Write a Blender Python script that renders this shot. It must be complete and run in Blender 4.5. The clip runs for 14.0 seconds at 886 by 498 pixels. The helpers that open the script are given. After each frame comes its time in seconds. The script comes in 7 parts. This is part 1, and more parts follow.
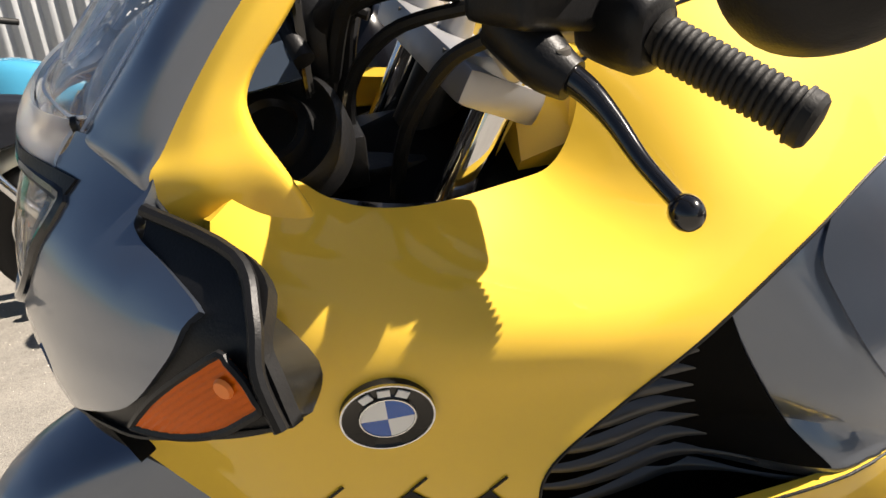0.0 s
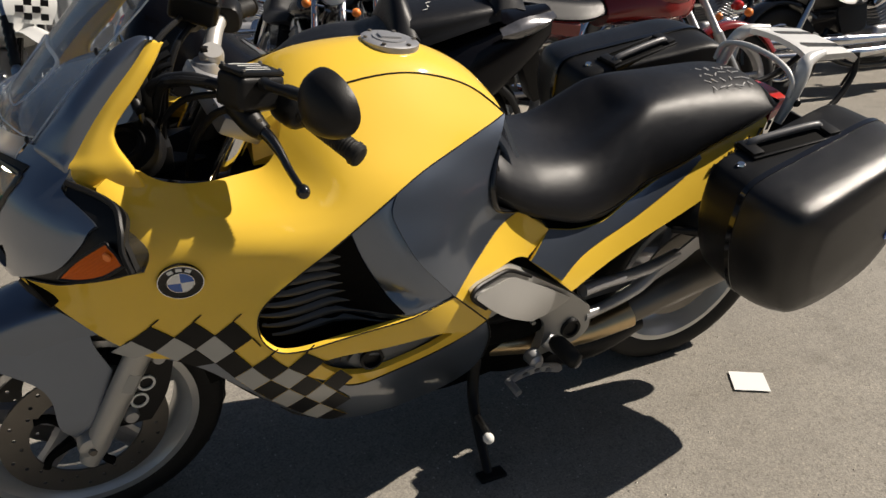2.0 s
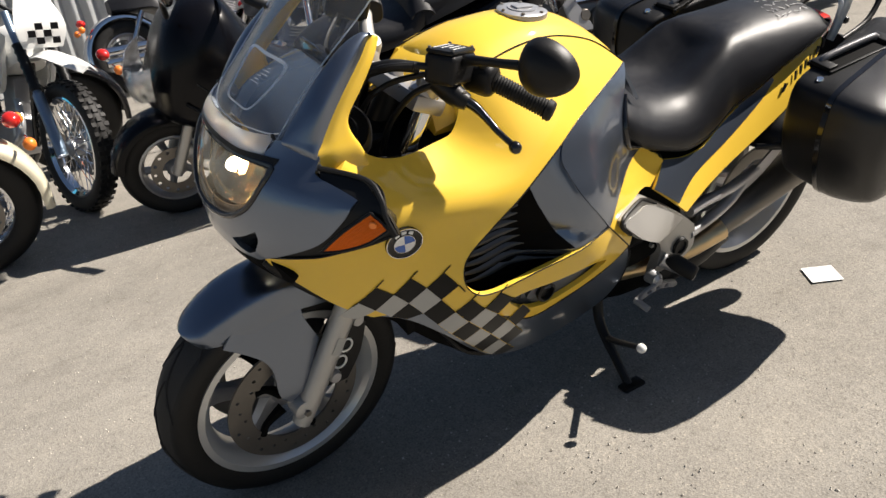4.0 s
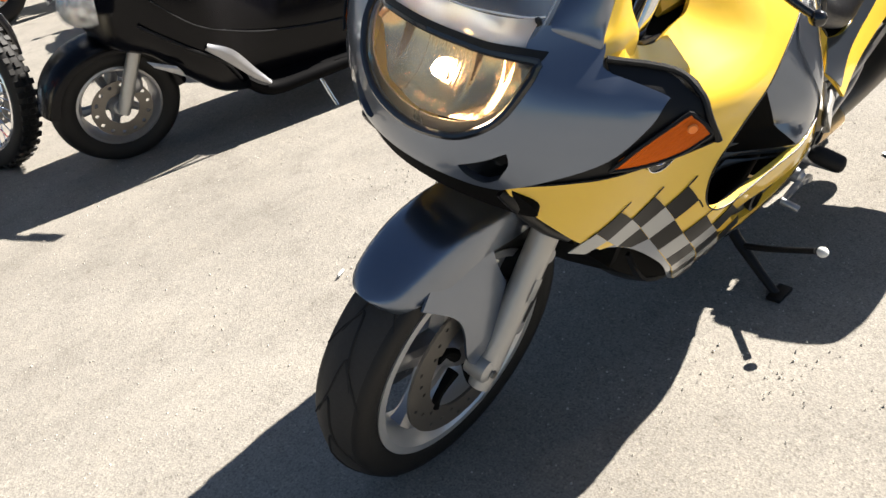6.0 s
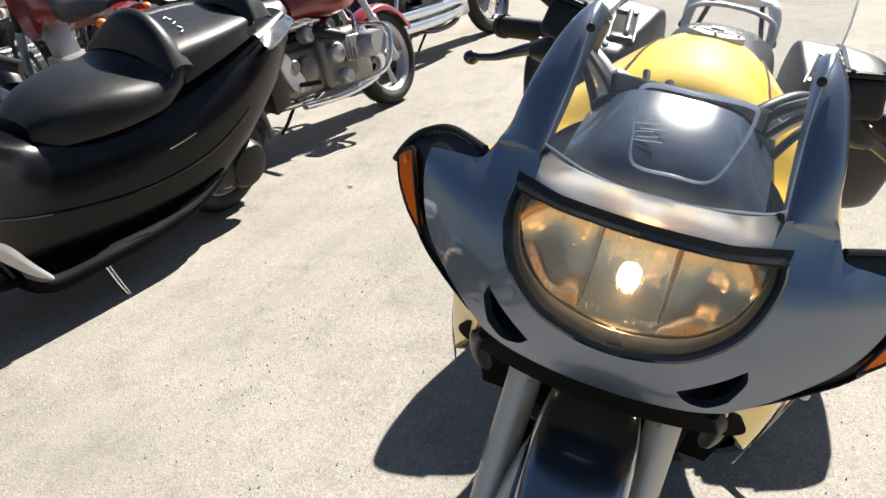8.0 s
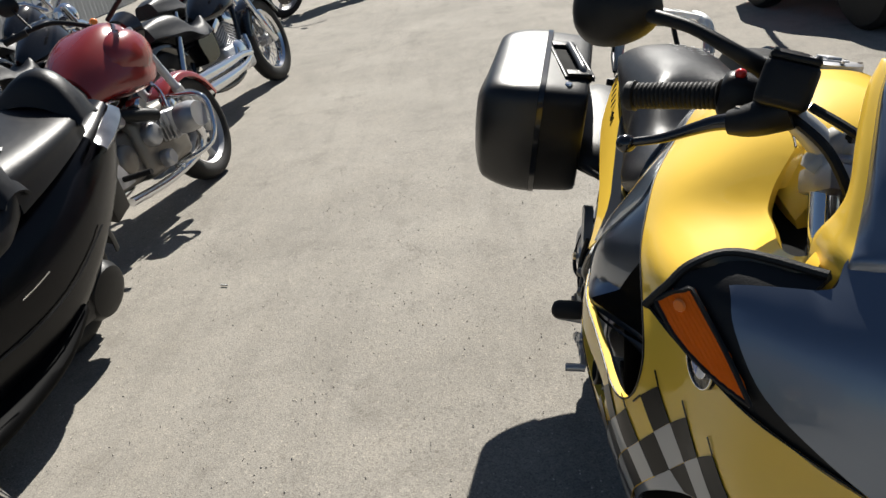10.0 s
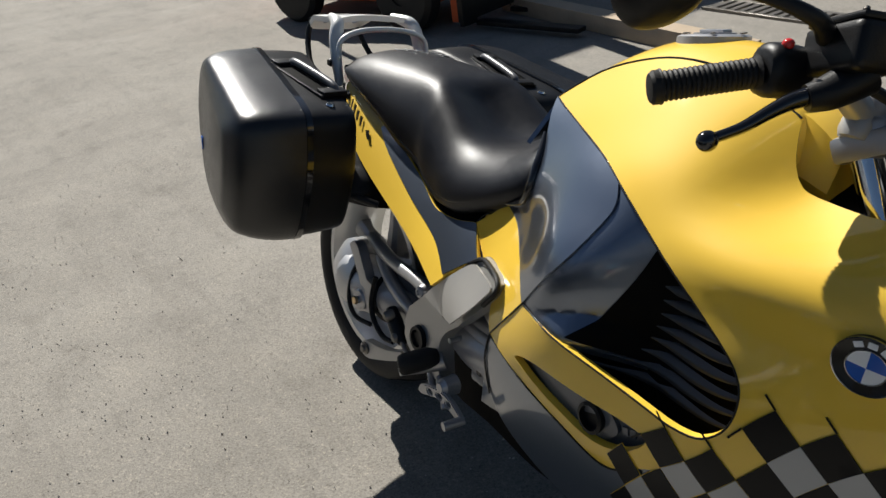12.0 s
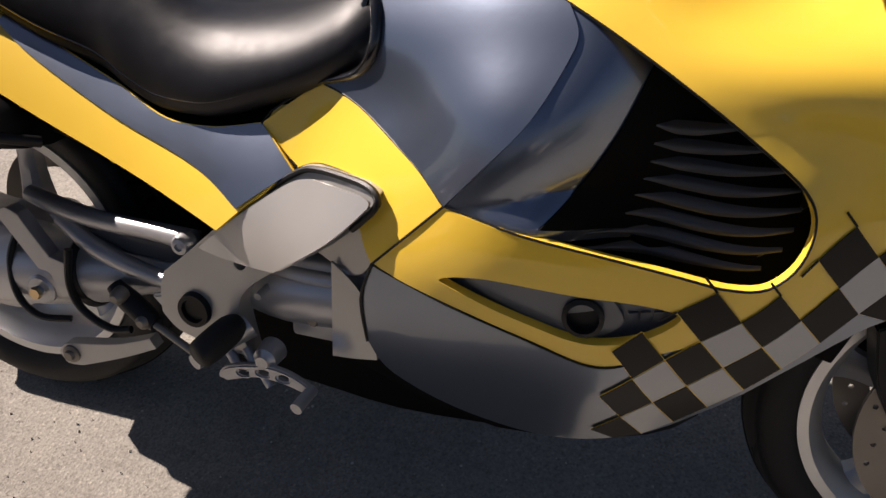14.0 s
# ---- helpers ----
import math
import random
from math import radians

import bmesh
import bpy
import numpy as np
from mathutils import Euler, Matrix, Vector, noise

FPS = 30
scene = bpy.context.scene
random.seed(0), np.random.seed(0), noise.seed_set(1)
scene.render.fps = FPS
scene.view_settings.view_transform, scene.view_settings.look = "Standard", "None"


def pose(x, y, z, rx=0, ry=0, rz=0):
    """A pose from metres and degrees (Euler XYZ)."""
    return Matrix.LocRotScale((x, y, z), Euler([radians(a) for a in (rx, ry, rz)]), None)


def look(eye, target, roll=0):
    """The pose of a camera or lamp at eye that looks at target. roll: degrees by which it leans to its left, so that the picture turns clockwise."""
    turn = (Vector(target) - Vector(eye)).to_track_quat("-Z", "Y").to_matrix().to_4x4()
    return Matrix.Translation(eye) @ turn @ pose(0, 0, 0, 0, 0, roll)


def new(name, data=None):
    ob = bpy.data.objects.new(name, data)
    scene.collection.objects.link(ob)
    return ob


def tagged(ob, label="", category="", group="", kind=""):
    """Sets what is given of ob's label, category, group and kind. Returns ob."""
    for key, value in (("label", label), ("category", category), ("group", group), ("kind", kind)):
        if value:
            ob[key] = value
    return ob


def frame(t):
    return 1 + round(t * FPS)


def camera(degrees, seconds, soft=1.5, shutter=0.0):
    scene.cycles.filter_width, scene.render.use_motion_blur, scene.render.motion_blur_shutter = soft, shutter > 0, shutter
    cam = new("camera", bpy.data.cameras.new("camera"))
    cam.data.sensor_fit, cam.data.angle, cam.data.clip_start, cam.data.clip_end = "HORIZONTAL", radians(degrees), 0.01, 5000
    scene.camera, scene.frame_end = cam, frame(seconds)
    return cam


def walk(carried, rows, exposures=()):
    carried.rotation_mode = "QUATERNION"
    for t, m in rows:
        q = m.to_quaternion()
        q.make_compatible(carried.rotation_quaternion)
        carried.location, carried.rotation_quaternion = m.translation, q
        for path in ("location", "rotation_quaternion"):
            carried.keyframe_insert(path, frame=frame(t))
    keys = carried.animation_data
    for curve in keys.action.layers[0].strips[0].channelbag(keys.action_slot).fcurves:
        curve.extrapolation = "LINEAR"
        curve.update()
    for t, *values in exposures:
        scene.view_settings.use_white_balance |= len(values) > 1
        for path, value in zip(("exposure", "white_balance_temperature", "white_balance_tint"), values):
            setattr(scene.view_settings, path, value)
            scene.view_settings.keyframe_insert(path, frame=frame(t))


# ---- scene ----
cam = camera(57.81, 14.0)
PATH = [
    (0, look((-0.1721, 1.0056, 1.0009), (-0.5658, -0.853, 0.3758), -7.67)),
    (0.5, look((-0.2112, 1.1869, 1.0576), (-0.5845, -0.6558, 0.3758), -6.09)),
    (1, look((-0.2069, 1.3506, 1.101), (-0.6567, -0.4449, 0.3434), -5.30)),
    (1.5, look((-0.166, 1.5669, 1.1614), (-0.8361, -0.1716, 0.4343), -2.72)),
    (2, look((-0.1221, 1.7433, 1.2222), (-0.8885, 0.0542, 0.4739), -2.10)),
    (2.1, look((-0.1249, 1.7937, 1.2227), (-0.8886, 0.106, 0.4688), -1.52)),
    (2.2, look((-0.088, 1.8303, 1.2372), (-0.8805, 0.1472, 0.5028), -2.11)),
    (4.3, look((0.4102, 1.6626, 1.2999), (-0.4383, 0.0651, 0.4468), -9.47)),
    (4.5, look((0.4451, 1.6072, 1.2993), (-0.4076, 0.027, 0.4185), -9.17)),
    (5, look((0.5541, 1.4548, 1.2903), (-0.3368, -0.0848, 0.376), -7.68)),
    (5.5, look((0.691, 1.2835, 1.2896), (-0.3162, -0.1556, 0.3333), -8.99)),
    (6, look((0.7305, 1.0777, 1.2537), (-0.3284, -0.2609, 0.2112), -10.31)),
    (6.5, look((0.753, 0.8573, 1.2441), (-0.2656, -0.4272, 0.0985), -13.82)),
    (7, look((0.8194, 0.6786, 1.2446), (-0.3397, -0.4397, 0.0589), -9.83)),
    (7.5, look((0.8808, 0.5223, 1.28), (-0.5146, -0.4299, 0.2094), -8.93)),
    (8, look((0.8582, 0.3643, 1.3171), (-0.7985, -0.3788, 0.4784), -5.17)),
    (8.5, look((0.7926, 0.1876, 1.3413), (-0.9486, -0.417, 0.5649), -6.04)),
    (8.7, look((0.7909, 0.1113, 1.3462), (-0.9494, -0.4932, 0.5677), -5.85)),
    (10.8, look((0.4054, -0.4937, 1.4298), (-1.3777, -0.237, 0.5611), -10.10)),
    (11, look((0.3609, -0.5563, 1.4312), (-1.4083, -0.1832, 0.5763), -8.87)),
    (11.5, look((0.2725, -0.7313, 1.4267), (-1.3793, -0.0283, 0.545), -8.30)),
    (12, look((0.1145, -0.7904, 1.3929), (-1.3857, 0.1098, 0.4237), -8.03)),
    (12.5, look((-0.078, -0.8376, 1.3719), (-1.4369, 0.1679, 0.3031), -10.29)),
    (13, look((-0.2202, -0.8847, 1.3244), (-1.3341, 0.3159, 0.1765), -7.09)),
    (13.5, look((-0.3698, -0.9317, 1.2922), (-1.1147, 0.4621, 0.0664), -4.81)),
    (14, look((-0.5121, -0.8346, 1.2419), (-0.9761, 0.6136, -0.0572), -1.84)),
]
walk(cam, PATH, [(0.0, 0.95, 6950, 12), (0.5, 0.38, 6950, 11), (1.0, 0.12, 6950, 11), (1.5, 0.06, 6950, 11), (2.2, 0.02, 6950, 11), (4.3, 0.76, 6600, 11), (5.0, 1.05, 6500, 10), (6.0, 1.25, 6550, 10), (7.0, 1.4, 6550, 10), (7.5, 1.38, 6550, 10),
                 (8.5, 0.95, 6400, 8), (10.8, 0.38, 6350, 8), (12.0, 0.22, 6300, 8), (13.0, 0.32, 6400, 10), (14.0, 0.58, 6900, 20)])

# sky and sun: clear noon-ish light from behind the parked motorcycle
SUN = Vector((-1.0, 0.22, 1.0)).normalized()
world = bpy.data.worlds.new("sky")
scene.world = world
world.use_nodes = True
wn = world.node_tree
sky = wn.nodes.new("ShaderNodeTexSky")
sky.sky_type = "NISHITA"
sky.sun_disc = False
sky.sun_elevation = math.asin(SUN.z)
sky.sun_rotation = math.atan2(SUN.x, SUN.y)
sky.air_density, sky.dust_density, sky.ozone_density = 1.0, 0.7, 1.5
wn.links.new(sky.outputs[0], wn.nodes["Background"].inputs[0])
wn.nodes["Background"].inputs[1].default_value = 0.045
sun = new("sun", bpy.data.lights.new("sun", "SUN"))
sun.data.energy, sun.data.angle, sun.data.color = 6.5, radians(0.5), (1.0, 0.94, 0.86)
sun.matrix_world = look(SUN * 30, (0, 0, 0))

from mathutils.geometry import delaunay_2d_cdt


# ---------------------------------------------------------------- materials
def mat(name, base, rough=0.5, metal=0.0, grain=0.0, scale=40.0, bump=0.0, coat=0.0, vary=0.12, spec=0.5, flake=0.0):
    """A surface with colour variation at two scales, fine relief and uneven gloss."""
    m = bpy.data.materials.new(name)
    m.use_nodes = True
    n, l = m.node_tree.nodes, m.node_tree.links
    b = n["Principled BSDF"]
    b.inputs["Metallic"].default_value = metal
    b.inputs["Specular IOR Level"].default_value = spec
    b.inputs["Coat Weight"].default_value = coat
    b.inputs["Coat Roughness"].default_value = 0.04
    co = n.new("ShaderNodeTexCoord")
    big = n.new("ShaderNodeTexNoise")
    big.inputs["Scale"].default_value, big.inputs["Detail"].default_value = scale * 0.12, 5.0
    fine = n.new("ShaderNodeTexNoise")
    fine.inputs["Scale"].default_value, fine.inputs["Detail"].default_value = scale * 4, 3.0
    for t in (big, fine):
        l.new(co.outputs["Object"], t.inputs["Vector"])
    mix = n.new("ShaderNodeMath")
    mix.operation = "MULTIPLY_ADD"
    l.new(fine.outputs["Fac"], mix.inputs[0])
    mix.inputs[1].default_value = grain
    l.new(big.outputs["Fac"], mix.inputs[2])
    ramp = n.new("ShaderNodeMapRange")
    ramp.inputs["From Min"].default_value, ramp.inputs["From Max"].default_value = 0.25, 0.75 + grain
    ramp.inputs["To Min"].default_value, ramp.inputs["To Max"].default_value = 1 - vary, 1 + vary
    l.new(mix.outputs[0], ramp.inputs["Value"])
    col = n.new("ShaderNodeMix")
    col.data_type, col.blend_type = "RGBA", "MULTIPLY"
    col.inputs["Factor"].default_value = 1.0
    col.inputs["A"].default_value = (*base, 1)
    l.new(ramp.outputs["Result"], col.inputs["B"])
    l.new(col.outputs["Result"], b.inputs["Base Color"])
    rr = n.new("ShaderNodeMapRange")
    rr.inputs["To Min"].default_value, rr.inputs["To Max"].default_value = max(rough * 0.8, 0.02), min(rough * 1.25, 1.0)
    l.new(big.outputs["Fac"], rr.inputs["Value"])
    l.new(rr.outputs["Result"], b.inputs["Roughness"])
    if bump or flake:
        bp = n.new("ShaderNodeBump")
        bp.inputs["Strength"].default_value, bp.inputs["Distance"].default_value = max(bump, flake), 0.002
        l.new(fine.outputs["Fac"], bp.inputs["Height"])
        l.new(bp.outputs["Normal"], b.inputs["Normal"])
    return m


def clear_sheet(name, tint, gloss=0.05):
    """Thin clear plastic: light goes straight through, with a mirror film on top and a little scattering dust."""
    m = bpy.data.materials.new(name)
    m.use_nodes = True
    n, l = m.node_tree.nodes, m.node_tree.links
    n.remove(n["Principled BSDF"])
    tr, gl, mx, fr, dust, haze = (n.new(k) for k in ("ShaderNodeBsdfTransparent", "ShaderNodeBsdfGlossy", "ShaderNodeMixShader", "ShaderNodeLayerWeight", "ShaderNodeBsdfTranslucent", "ShaderNodeMixShader"))
    tr.inputs[0].default_value = (*tint, 1)
    gl.inputs["Roughness"].default_value = 0.03
    fr.inputs["Blend"].default_value = 0.5
    steep, film = n.new("ShaderNodeMath"), n.new("ShaderNodeMath")
    steep.operation, film.operation = "POWER", "MULTIPLY_ADD"
    steep.inputs[1].default_value, film.inputs[1].default_value, film.inputs[2].default_value = 4.0, 0.8, 0.04
    l.new(fr.outputs["Facing"], steep.inputs[0]), l.new(steep.outputs[0], film.inputs[0])
    dust.inputs[0].default_value = (0.80, 0.86, 0.95, 1)
    haze.inputs[0].default_value = gloss
    l.new(tr.outputs[0], haze.inputs[1]), l.new(dust.outputs[0], haze.inputs[2])
    l.new(film.outputs[0], mx.inputs[0]), l.new(haze.outputs[0], mx.inputs[1]), l.new(gl.outputs[0], mx.inputs[2])
    l.new(mx.outputs[0], n["Material Output"].inputs[0])
    return m


def glow(name, colour, strength):
    m = bpy.data.materials.new(name)
    m.use_nodes = True
    b = m.node_tree.nodes["Principled BSDF"]
    b.inputs["Base Color"].default_value = (*colour, 1)
    b.inputs["Emission Color"].default_value, b.inputs["Emission Strength"].default_value = (*colour, 1), strength
    return m


def ground_material():
    m = bpy.data.materials.new("worn_dusty_asphalt")
    m.use_nodes = True
    n, l = m.node_tree.nodes, m.node_tree.links
    b = n["Principled BSDF"]
    co = n.new("ShaderNodeTexCoord")

    def noise_at(scale, detail, rough=0.6):
        t = n.new("ShaderNodeTexNoise")
        t.inputs["Scale"].default_value, t.inputs["Detail"].default_value, t.inputs["Roughness"].default_value = scale, detail, rough
        l.new(co.outputs["Object"], t.inputs["Vector"])
        return t.outputs["Fac"]

    def ramp(src, stops):
        r = n.new("ShaderNodeValToRGB")
        while len(r.color_ramp.elements) < len(stops):
            r.color_ramp.elements.new(0.5)
        for e, (p, c) in zip(r.color_ramp.elements, stops):
            e.position, e.color = p, (*c, 1)
        l.new(src, r.inputs[0])
        return r.outputs[0]

    def mult(a, c, f=1.0):
        x = n.new("ShaderNodeMix")
        x.data_type, x.blend_type = "RGBA", "MULTIPLY"
        x.inputs["Factor"].default_value = f
        l.new(a, x.inputs["A"]), l.new(c, x.inputs["B"])
        return x.outputs["Result"]

    base = ramp(noise_at(0.9, 8, 0.65), [(0.3, (0.205, 0.194, 0.174)), (0.5, (0.242, 0.229, 0.206)), (0.72, (0.287, 0.273, 0.246))])
    patches = ramp(noise_at(4.5, 6, 0.7), [(0.30, (0.80, 0.79, 0.78)), (0.46, (0.98, 0.98, 0.98)), (0.75, (1.08, 1.07, 1.05))])
    vor = n.new("ShaderNodeTexVoronoi")
    vor.inputs["Scale"].default_value = 210.0
    l.new(co.outputs["Object"], vor.inputs["Vector"])
    stones = ramp(vor.outputs["Color"], [(0.0, (0.62, 0.60, 0.58)), (0.35, (0.97, 0.96, 0.95)), (0.8, (1.03, 1.02, 1.0)), (1.0, (1.5, 1.45, 1.35))])
    grit = ramp(noise_at(190, 4, 0.75), [(0.3, (0.60, 0.59, 0.58)), (0.5, (1, 1, 1)), (0.72, (1.30, 1.29, 1.27))])
    spots = ramp(noise_at(15, 3, 0.5), [(0.20, (0.55, 0.52, 0.49)), (0.27, (1, 1, 1)), (1.0, (1, 1, 1))])
    lane = n.new("ShaderNodeMapping")
    lane.inputs["Rotation"].default_value = (0, 0, radians(14))
    lane.inputs["Scale"].default_value = (0.35, 4.0, 1)
    l.new(co.outputs["Object"], lane.inputs["Vector"])
    tracks = n.new("ShaderNodeTexNoise")
    tracks.inputs["Scale"].default_value, tracks.inputs["Detail"].default_value, tracks.inputs["Roughness"].default_value = 1.3, 7.0, 0.7
    l.new(lane.outputs[0], tracks.inputs["Vector"])
    streaks = ramp(tracks.outputs["Fac"], [(0.34, (0.84, 0.83, 0.82)), (0.48, (1, 1, 1)), (0.7, (1.07, 1.06, 1.05))])
    c = mult(mult(mult(mult(base, patches), stones, 0.9), grit, 0.9), spots, 0.8)
    c = mult(c, streaks, 0.5)
    lumps = n.new("ShaderNodeTexVoronoi")
    lumps.inputs["Scale"].default_value, lumps.inputs["Randomness"].default_value = 62.0, 1.0
    l.new(co.outputs["Object"], lumps.inputs["Vector"])
    chips = ramp(lumps.outputs["Color"], [(0.0, (0.66, 0.64, 0.62)), (0.16, (0.97, 0.97, 0.97)), (0.84, (1.02, 1.02, 1.01)), (1.0, (1.28, 1.26, 1.22))])
    c = mult(c, chips, 0.5)
    pits = ramp(noise_at(34, 5, 0.7), [(0.28, (0.66, 0.65, 0.64)), (0.42, (1, 1, 1)), (0.75, (1.10, 1.09, 1.08))])
    c = mult(c, pits, 0.45)
    l.new(c, b.inputs["Base Color"])
    b.inputs["Roughness"].default_value = 0.92
    b.inputs["Specular IOR Level"].default_value = 0.25
    hsum = n.new("ShaderNodeMath")
    hsum.operation = "ADD"
    l.new(noise_at(150, 4, 0.7), hsum.inputs[0]), l.new(vor.outputs["Distance"], hsum.inputs[1])
    bp = n.new("ShaderNodeBump")
    bp.inputs["Strength"].default_value, bp.inputs["Distance"].default_value = 0.40, 0.0022
    l.new(hsum.outputs[0], bp.inputs["Height"]), l.new(bp.outputs[0], b.inputs["Normal"])
    return m


YELLOW = mat("yellow_lacquer", (0.80, 0.52, 0.055), 0.5, coat=0.85, vary=0.03, scale=12, spec=0.12)
GRAPHITE = mat("graphite_metallic_lacquer", (0.142, 0.170, 0.222), 0.30, metal=0.85, coat=1.0, vary=0.05, scale=20, flake=0.03)
SILVER_PAINT = mat("silver_paint", (0.43, 0.425, 0.41), 0.34, metal=0.6, vary=0.05, scale=20, bump=0.03)
ALLOY = mat("cast_alloy", (0.42, 0.42, 0.43), 0.36, metal=0.65, vary=0.2, scale=40, bump=0.08)
DASH = mat("blue_grey_dash_plastic", (0.042, 0.058, 0.085), 0.2, vary=0.12, scale=30, coat=0.7)
DUCT_PLASTIC = mat("blue_grey_duct_plastic", (0.075, 0.085, 0.105), 0.34, vary=0.12, grain=0.3, scale=60, coat=0.25, bump=0.06)
SLAT = mat("dark_glossy_slat", (0.050, 0.050, 0.052), 0.22, metal=0.0, vary=0.15, scale=40)
TREAD = mat("dusty_tread_rubber", (0.027, 0.025, 0.023), 0.7, vary=0.35, grain=0.6, scale=50, bump=0.3, spec=0.35)
RACK_SILVER = mat("pale_silver_rack_paint", (0.62, 0.62, 0.61), 0.38, metal=0.25, vary=0.06, scale=25, bump=0.03)
FORK_SILVER = mat("fork_silver", (0.45, 0.44, 0.42), 0.4, metal=0.5, vary=0.08, scale=30, bump=0.04)
CHROME = mat("chrome", (0.75, 0.76, 0.78), 0.08, metal=1.0, vary=0.05, scale=20)
RIM = mat("silver_wheel_lacquer", (0.64, 0.64, 0.63), 0.32, metal=0.6, vary=0.15, scale=30, bump=0.04)
GOLDEN = mat("discoloured_exhaust", (0.62, 0.46, 0.26), 0.28, metal=0.9, vary=0.3, scale=60)
SMOOTH_GREY = mat("worn_grey_plastic", (0.10, 0.10, 0.105), 0.35, vary=0.2, scale=60)
STEEL = mat("brake_steel", (0.20, 0.185, 0.165), 0.42, metal=0.8, vary=0.2, scale=50, bump=0.05)
BLACK_PLASTIC = mat("black_plastic", (0.008, 0.008, 0.0085), 0.40, vary=0.25, grain=0.4, scale=120, bump=0.15, spec=0.25)
CASE_PLASTIC = mat("grained_black_case_plastic", (0.008, 0.008, 0.009), 0.30, vary=0.3, grain=0.8, scale=190, bump=0.25, spec=0.5)
BLACK_GLOSS = mat("black_gloss", (0.006, 0.006, 0.007), 0.14, coat=0.4, vary=0.1, scale=20)
POD_BLACK = mat("satin_black_pod", (0.012, 0.0115, 0.010), 0.22, vary=0.2, scale=60, spec=0.35)
# near-black without sheen: for black parts, and for shade painted into hollows
DARK = mat("shade_and_black_parts", (0.004, 0.004, 0.004), 0.7, vary=0.3, scale=60, bump=0.1, spec=0.06)
RUBBER = mat("tyre_rubber", (0.011, 0.0105, 0.010), 0.58, vary=0.35, grain=0.5, scale=60, bump=0.25, spec=0.3)
GROOVE = mat("tyre_groove", (0.006, 0.006, 0.006), 0.9, vary=0.2, scale=60)
SEAT = mat("black_seat_vinyl", (0.009, 0.0095, 0.012), 0.40, vary=0.12, grain=0.3, scale=500, bump=0.12, spec=0.27)
AMBER = mat("amber_lens", (0.72, 0.125, 0.0), 0.42, coat=0.18, spec=0.12, vary=0.22, grain=0.3, scale=70)
AMBER_BACK = mat("amber_reflector", (0.85, 0.22, 0.03), 0.35, vary=0.25, scale=60)
RED = mat("red_lens", (0.55, 0.02, 0.015), 0.15, coat=0.6, vary=0.1, scale=40)
SCREEN = clear_sheet("clear_screen", (0.965, 0.975, 0.98), 0.05)
LENS = clear_sheet("headlamp_lens", (0.97, 0.95, 0.92), 0.025)
# the bulb's warm light is put into this metal's gold colour
REFLECTOR = mat("bulb_warmed_reflector", (0.74, 0.50, 0.26), 0.17, metal=1.0, vary=0.15, scale=60, bump=0.08)
BEZEL = mat("bronze_lamp_bezel", (0.20, 0.15, 0.10), 0.28, metal=0.7, vary=0.2, scale=60)
BULB = glow("headlamp_bulb", (1.0, 0.80, 0.50), 45.0)
CHECK_BLACK = mat("decal_black", (0.006, 0.006, 0.0065), 0.3, vary=0.1, scale=30, spec=0.15)
CHECK_GREY = mat("decal_silver", (0.35, 0.35, 0.335), 0.32, coat=0.5, vary=0.05, scale=30)
WHITE = mat("white_print", (0.78, 0.78, 0.76), 0.4, vary=0.05, scale=30)
BLUE = mat("blue_enamel", (0.02, 0.10, 0.42), 0.2, coat=0.6, vary=0.05, scale=30)
WORN_CHALK = mat("rubbed_chalk", (0.42, 0.42, 0.42), 0.9, vary=0.5, grain=0.5, scale=200)
CHALK = mat("chalk", (0.62, 0.62, 0.60), 0.9, vary=0.3, grain=0.5, scale=200)
FROST = clear_sheet("frosted_clear_plastic", (0.92, 0.95, 0.97), 0.72)


# ---------------------------------------------------------------- mesh tools
def spline(pts, n=6, closed=False):
    """A smooth curve through the points (Catmull-Rom), n steps a span."""
    p = [np.array(q, float) for q in pts]
    m = len(p)
    out = []
    for i in range(m if closed else m - 1):
        a, b, c, d = (p[(i + k) % m] if closed else p[min(max(i + k, 0), m - 1)] for k in (-1, 0, 1, 2))
        for j in range(n):
            t = j / n
            out.append(0.5 * (2 * b + (c - a) * t + (2 * a - 5 * b + 4 * c - d) * t * t + (3 * b - a - 3 * c + d) * t ** 3))
    if not closed:
        out.append(p[-1])
    return [tuple(q) for q in out]


def path(*runs, n=5):
    """An outline made of smooth runs that meet in corners."""
    out = []
    for r in runs:
        c = spline(r, n) if len(r) > 2 else [tuple(map(float, q)) for q in r]
        out += [q for q in c if not out or math.dist(q, out[-1]) > 1e-5]
    if math.dist(out[0], out[-1]) < 1e-5:
        out.pop()
    return out


def soft(bm, angle=38):
    for f in bm.faces:
        f.smooth = True
    for e in bm.edges:
        if len(e.link_faces) == 2 and e.calc_face_angle(0) > radians(angle):
            e.smooth = False


def part(name, bm, material, parent=None, label="", scale=1.0, angle=38):
    """One mesh object under a thing or under a part."""
    if scale != 1.0:
        bmesh.ops.scale(bm, vec=(scale,) * 3, verts=bm.verts)
    bm.normal_update()
    soft(bm, angle)
    me = bpy.data.meshes.new(name)
    bm.to_mesh(me)
    bm.free()
    me.materials.append(material)
    ob = new(name, me)
    if parent:
        ob.parent = parent
    if label:
        tagged(ob, label)
    return ob


def thing(name, label, category, group="", kind="", m=None):
    ob = tagged(new(name), label, category, group, kind)
    if m is not None:
        ob.matrix_basis = m
    return ob


def join(*bms):
    """All of these in one bmesh."""
    out = bms[0]
    for b in bms[1:]:
        me = bpy.data.meshes.new("tmp")
        b.to_mesh(me)
        out.from_mesh(me)
        bpy.data.meshes.remove(me)
        b.free()
    return out


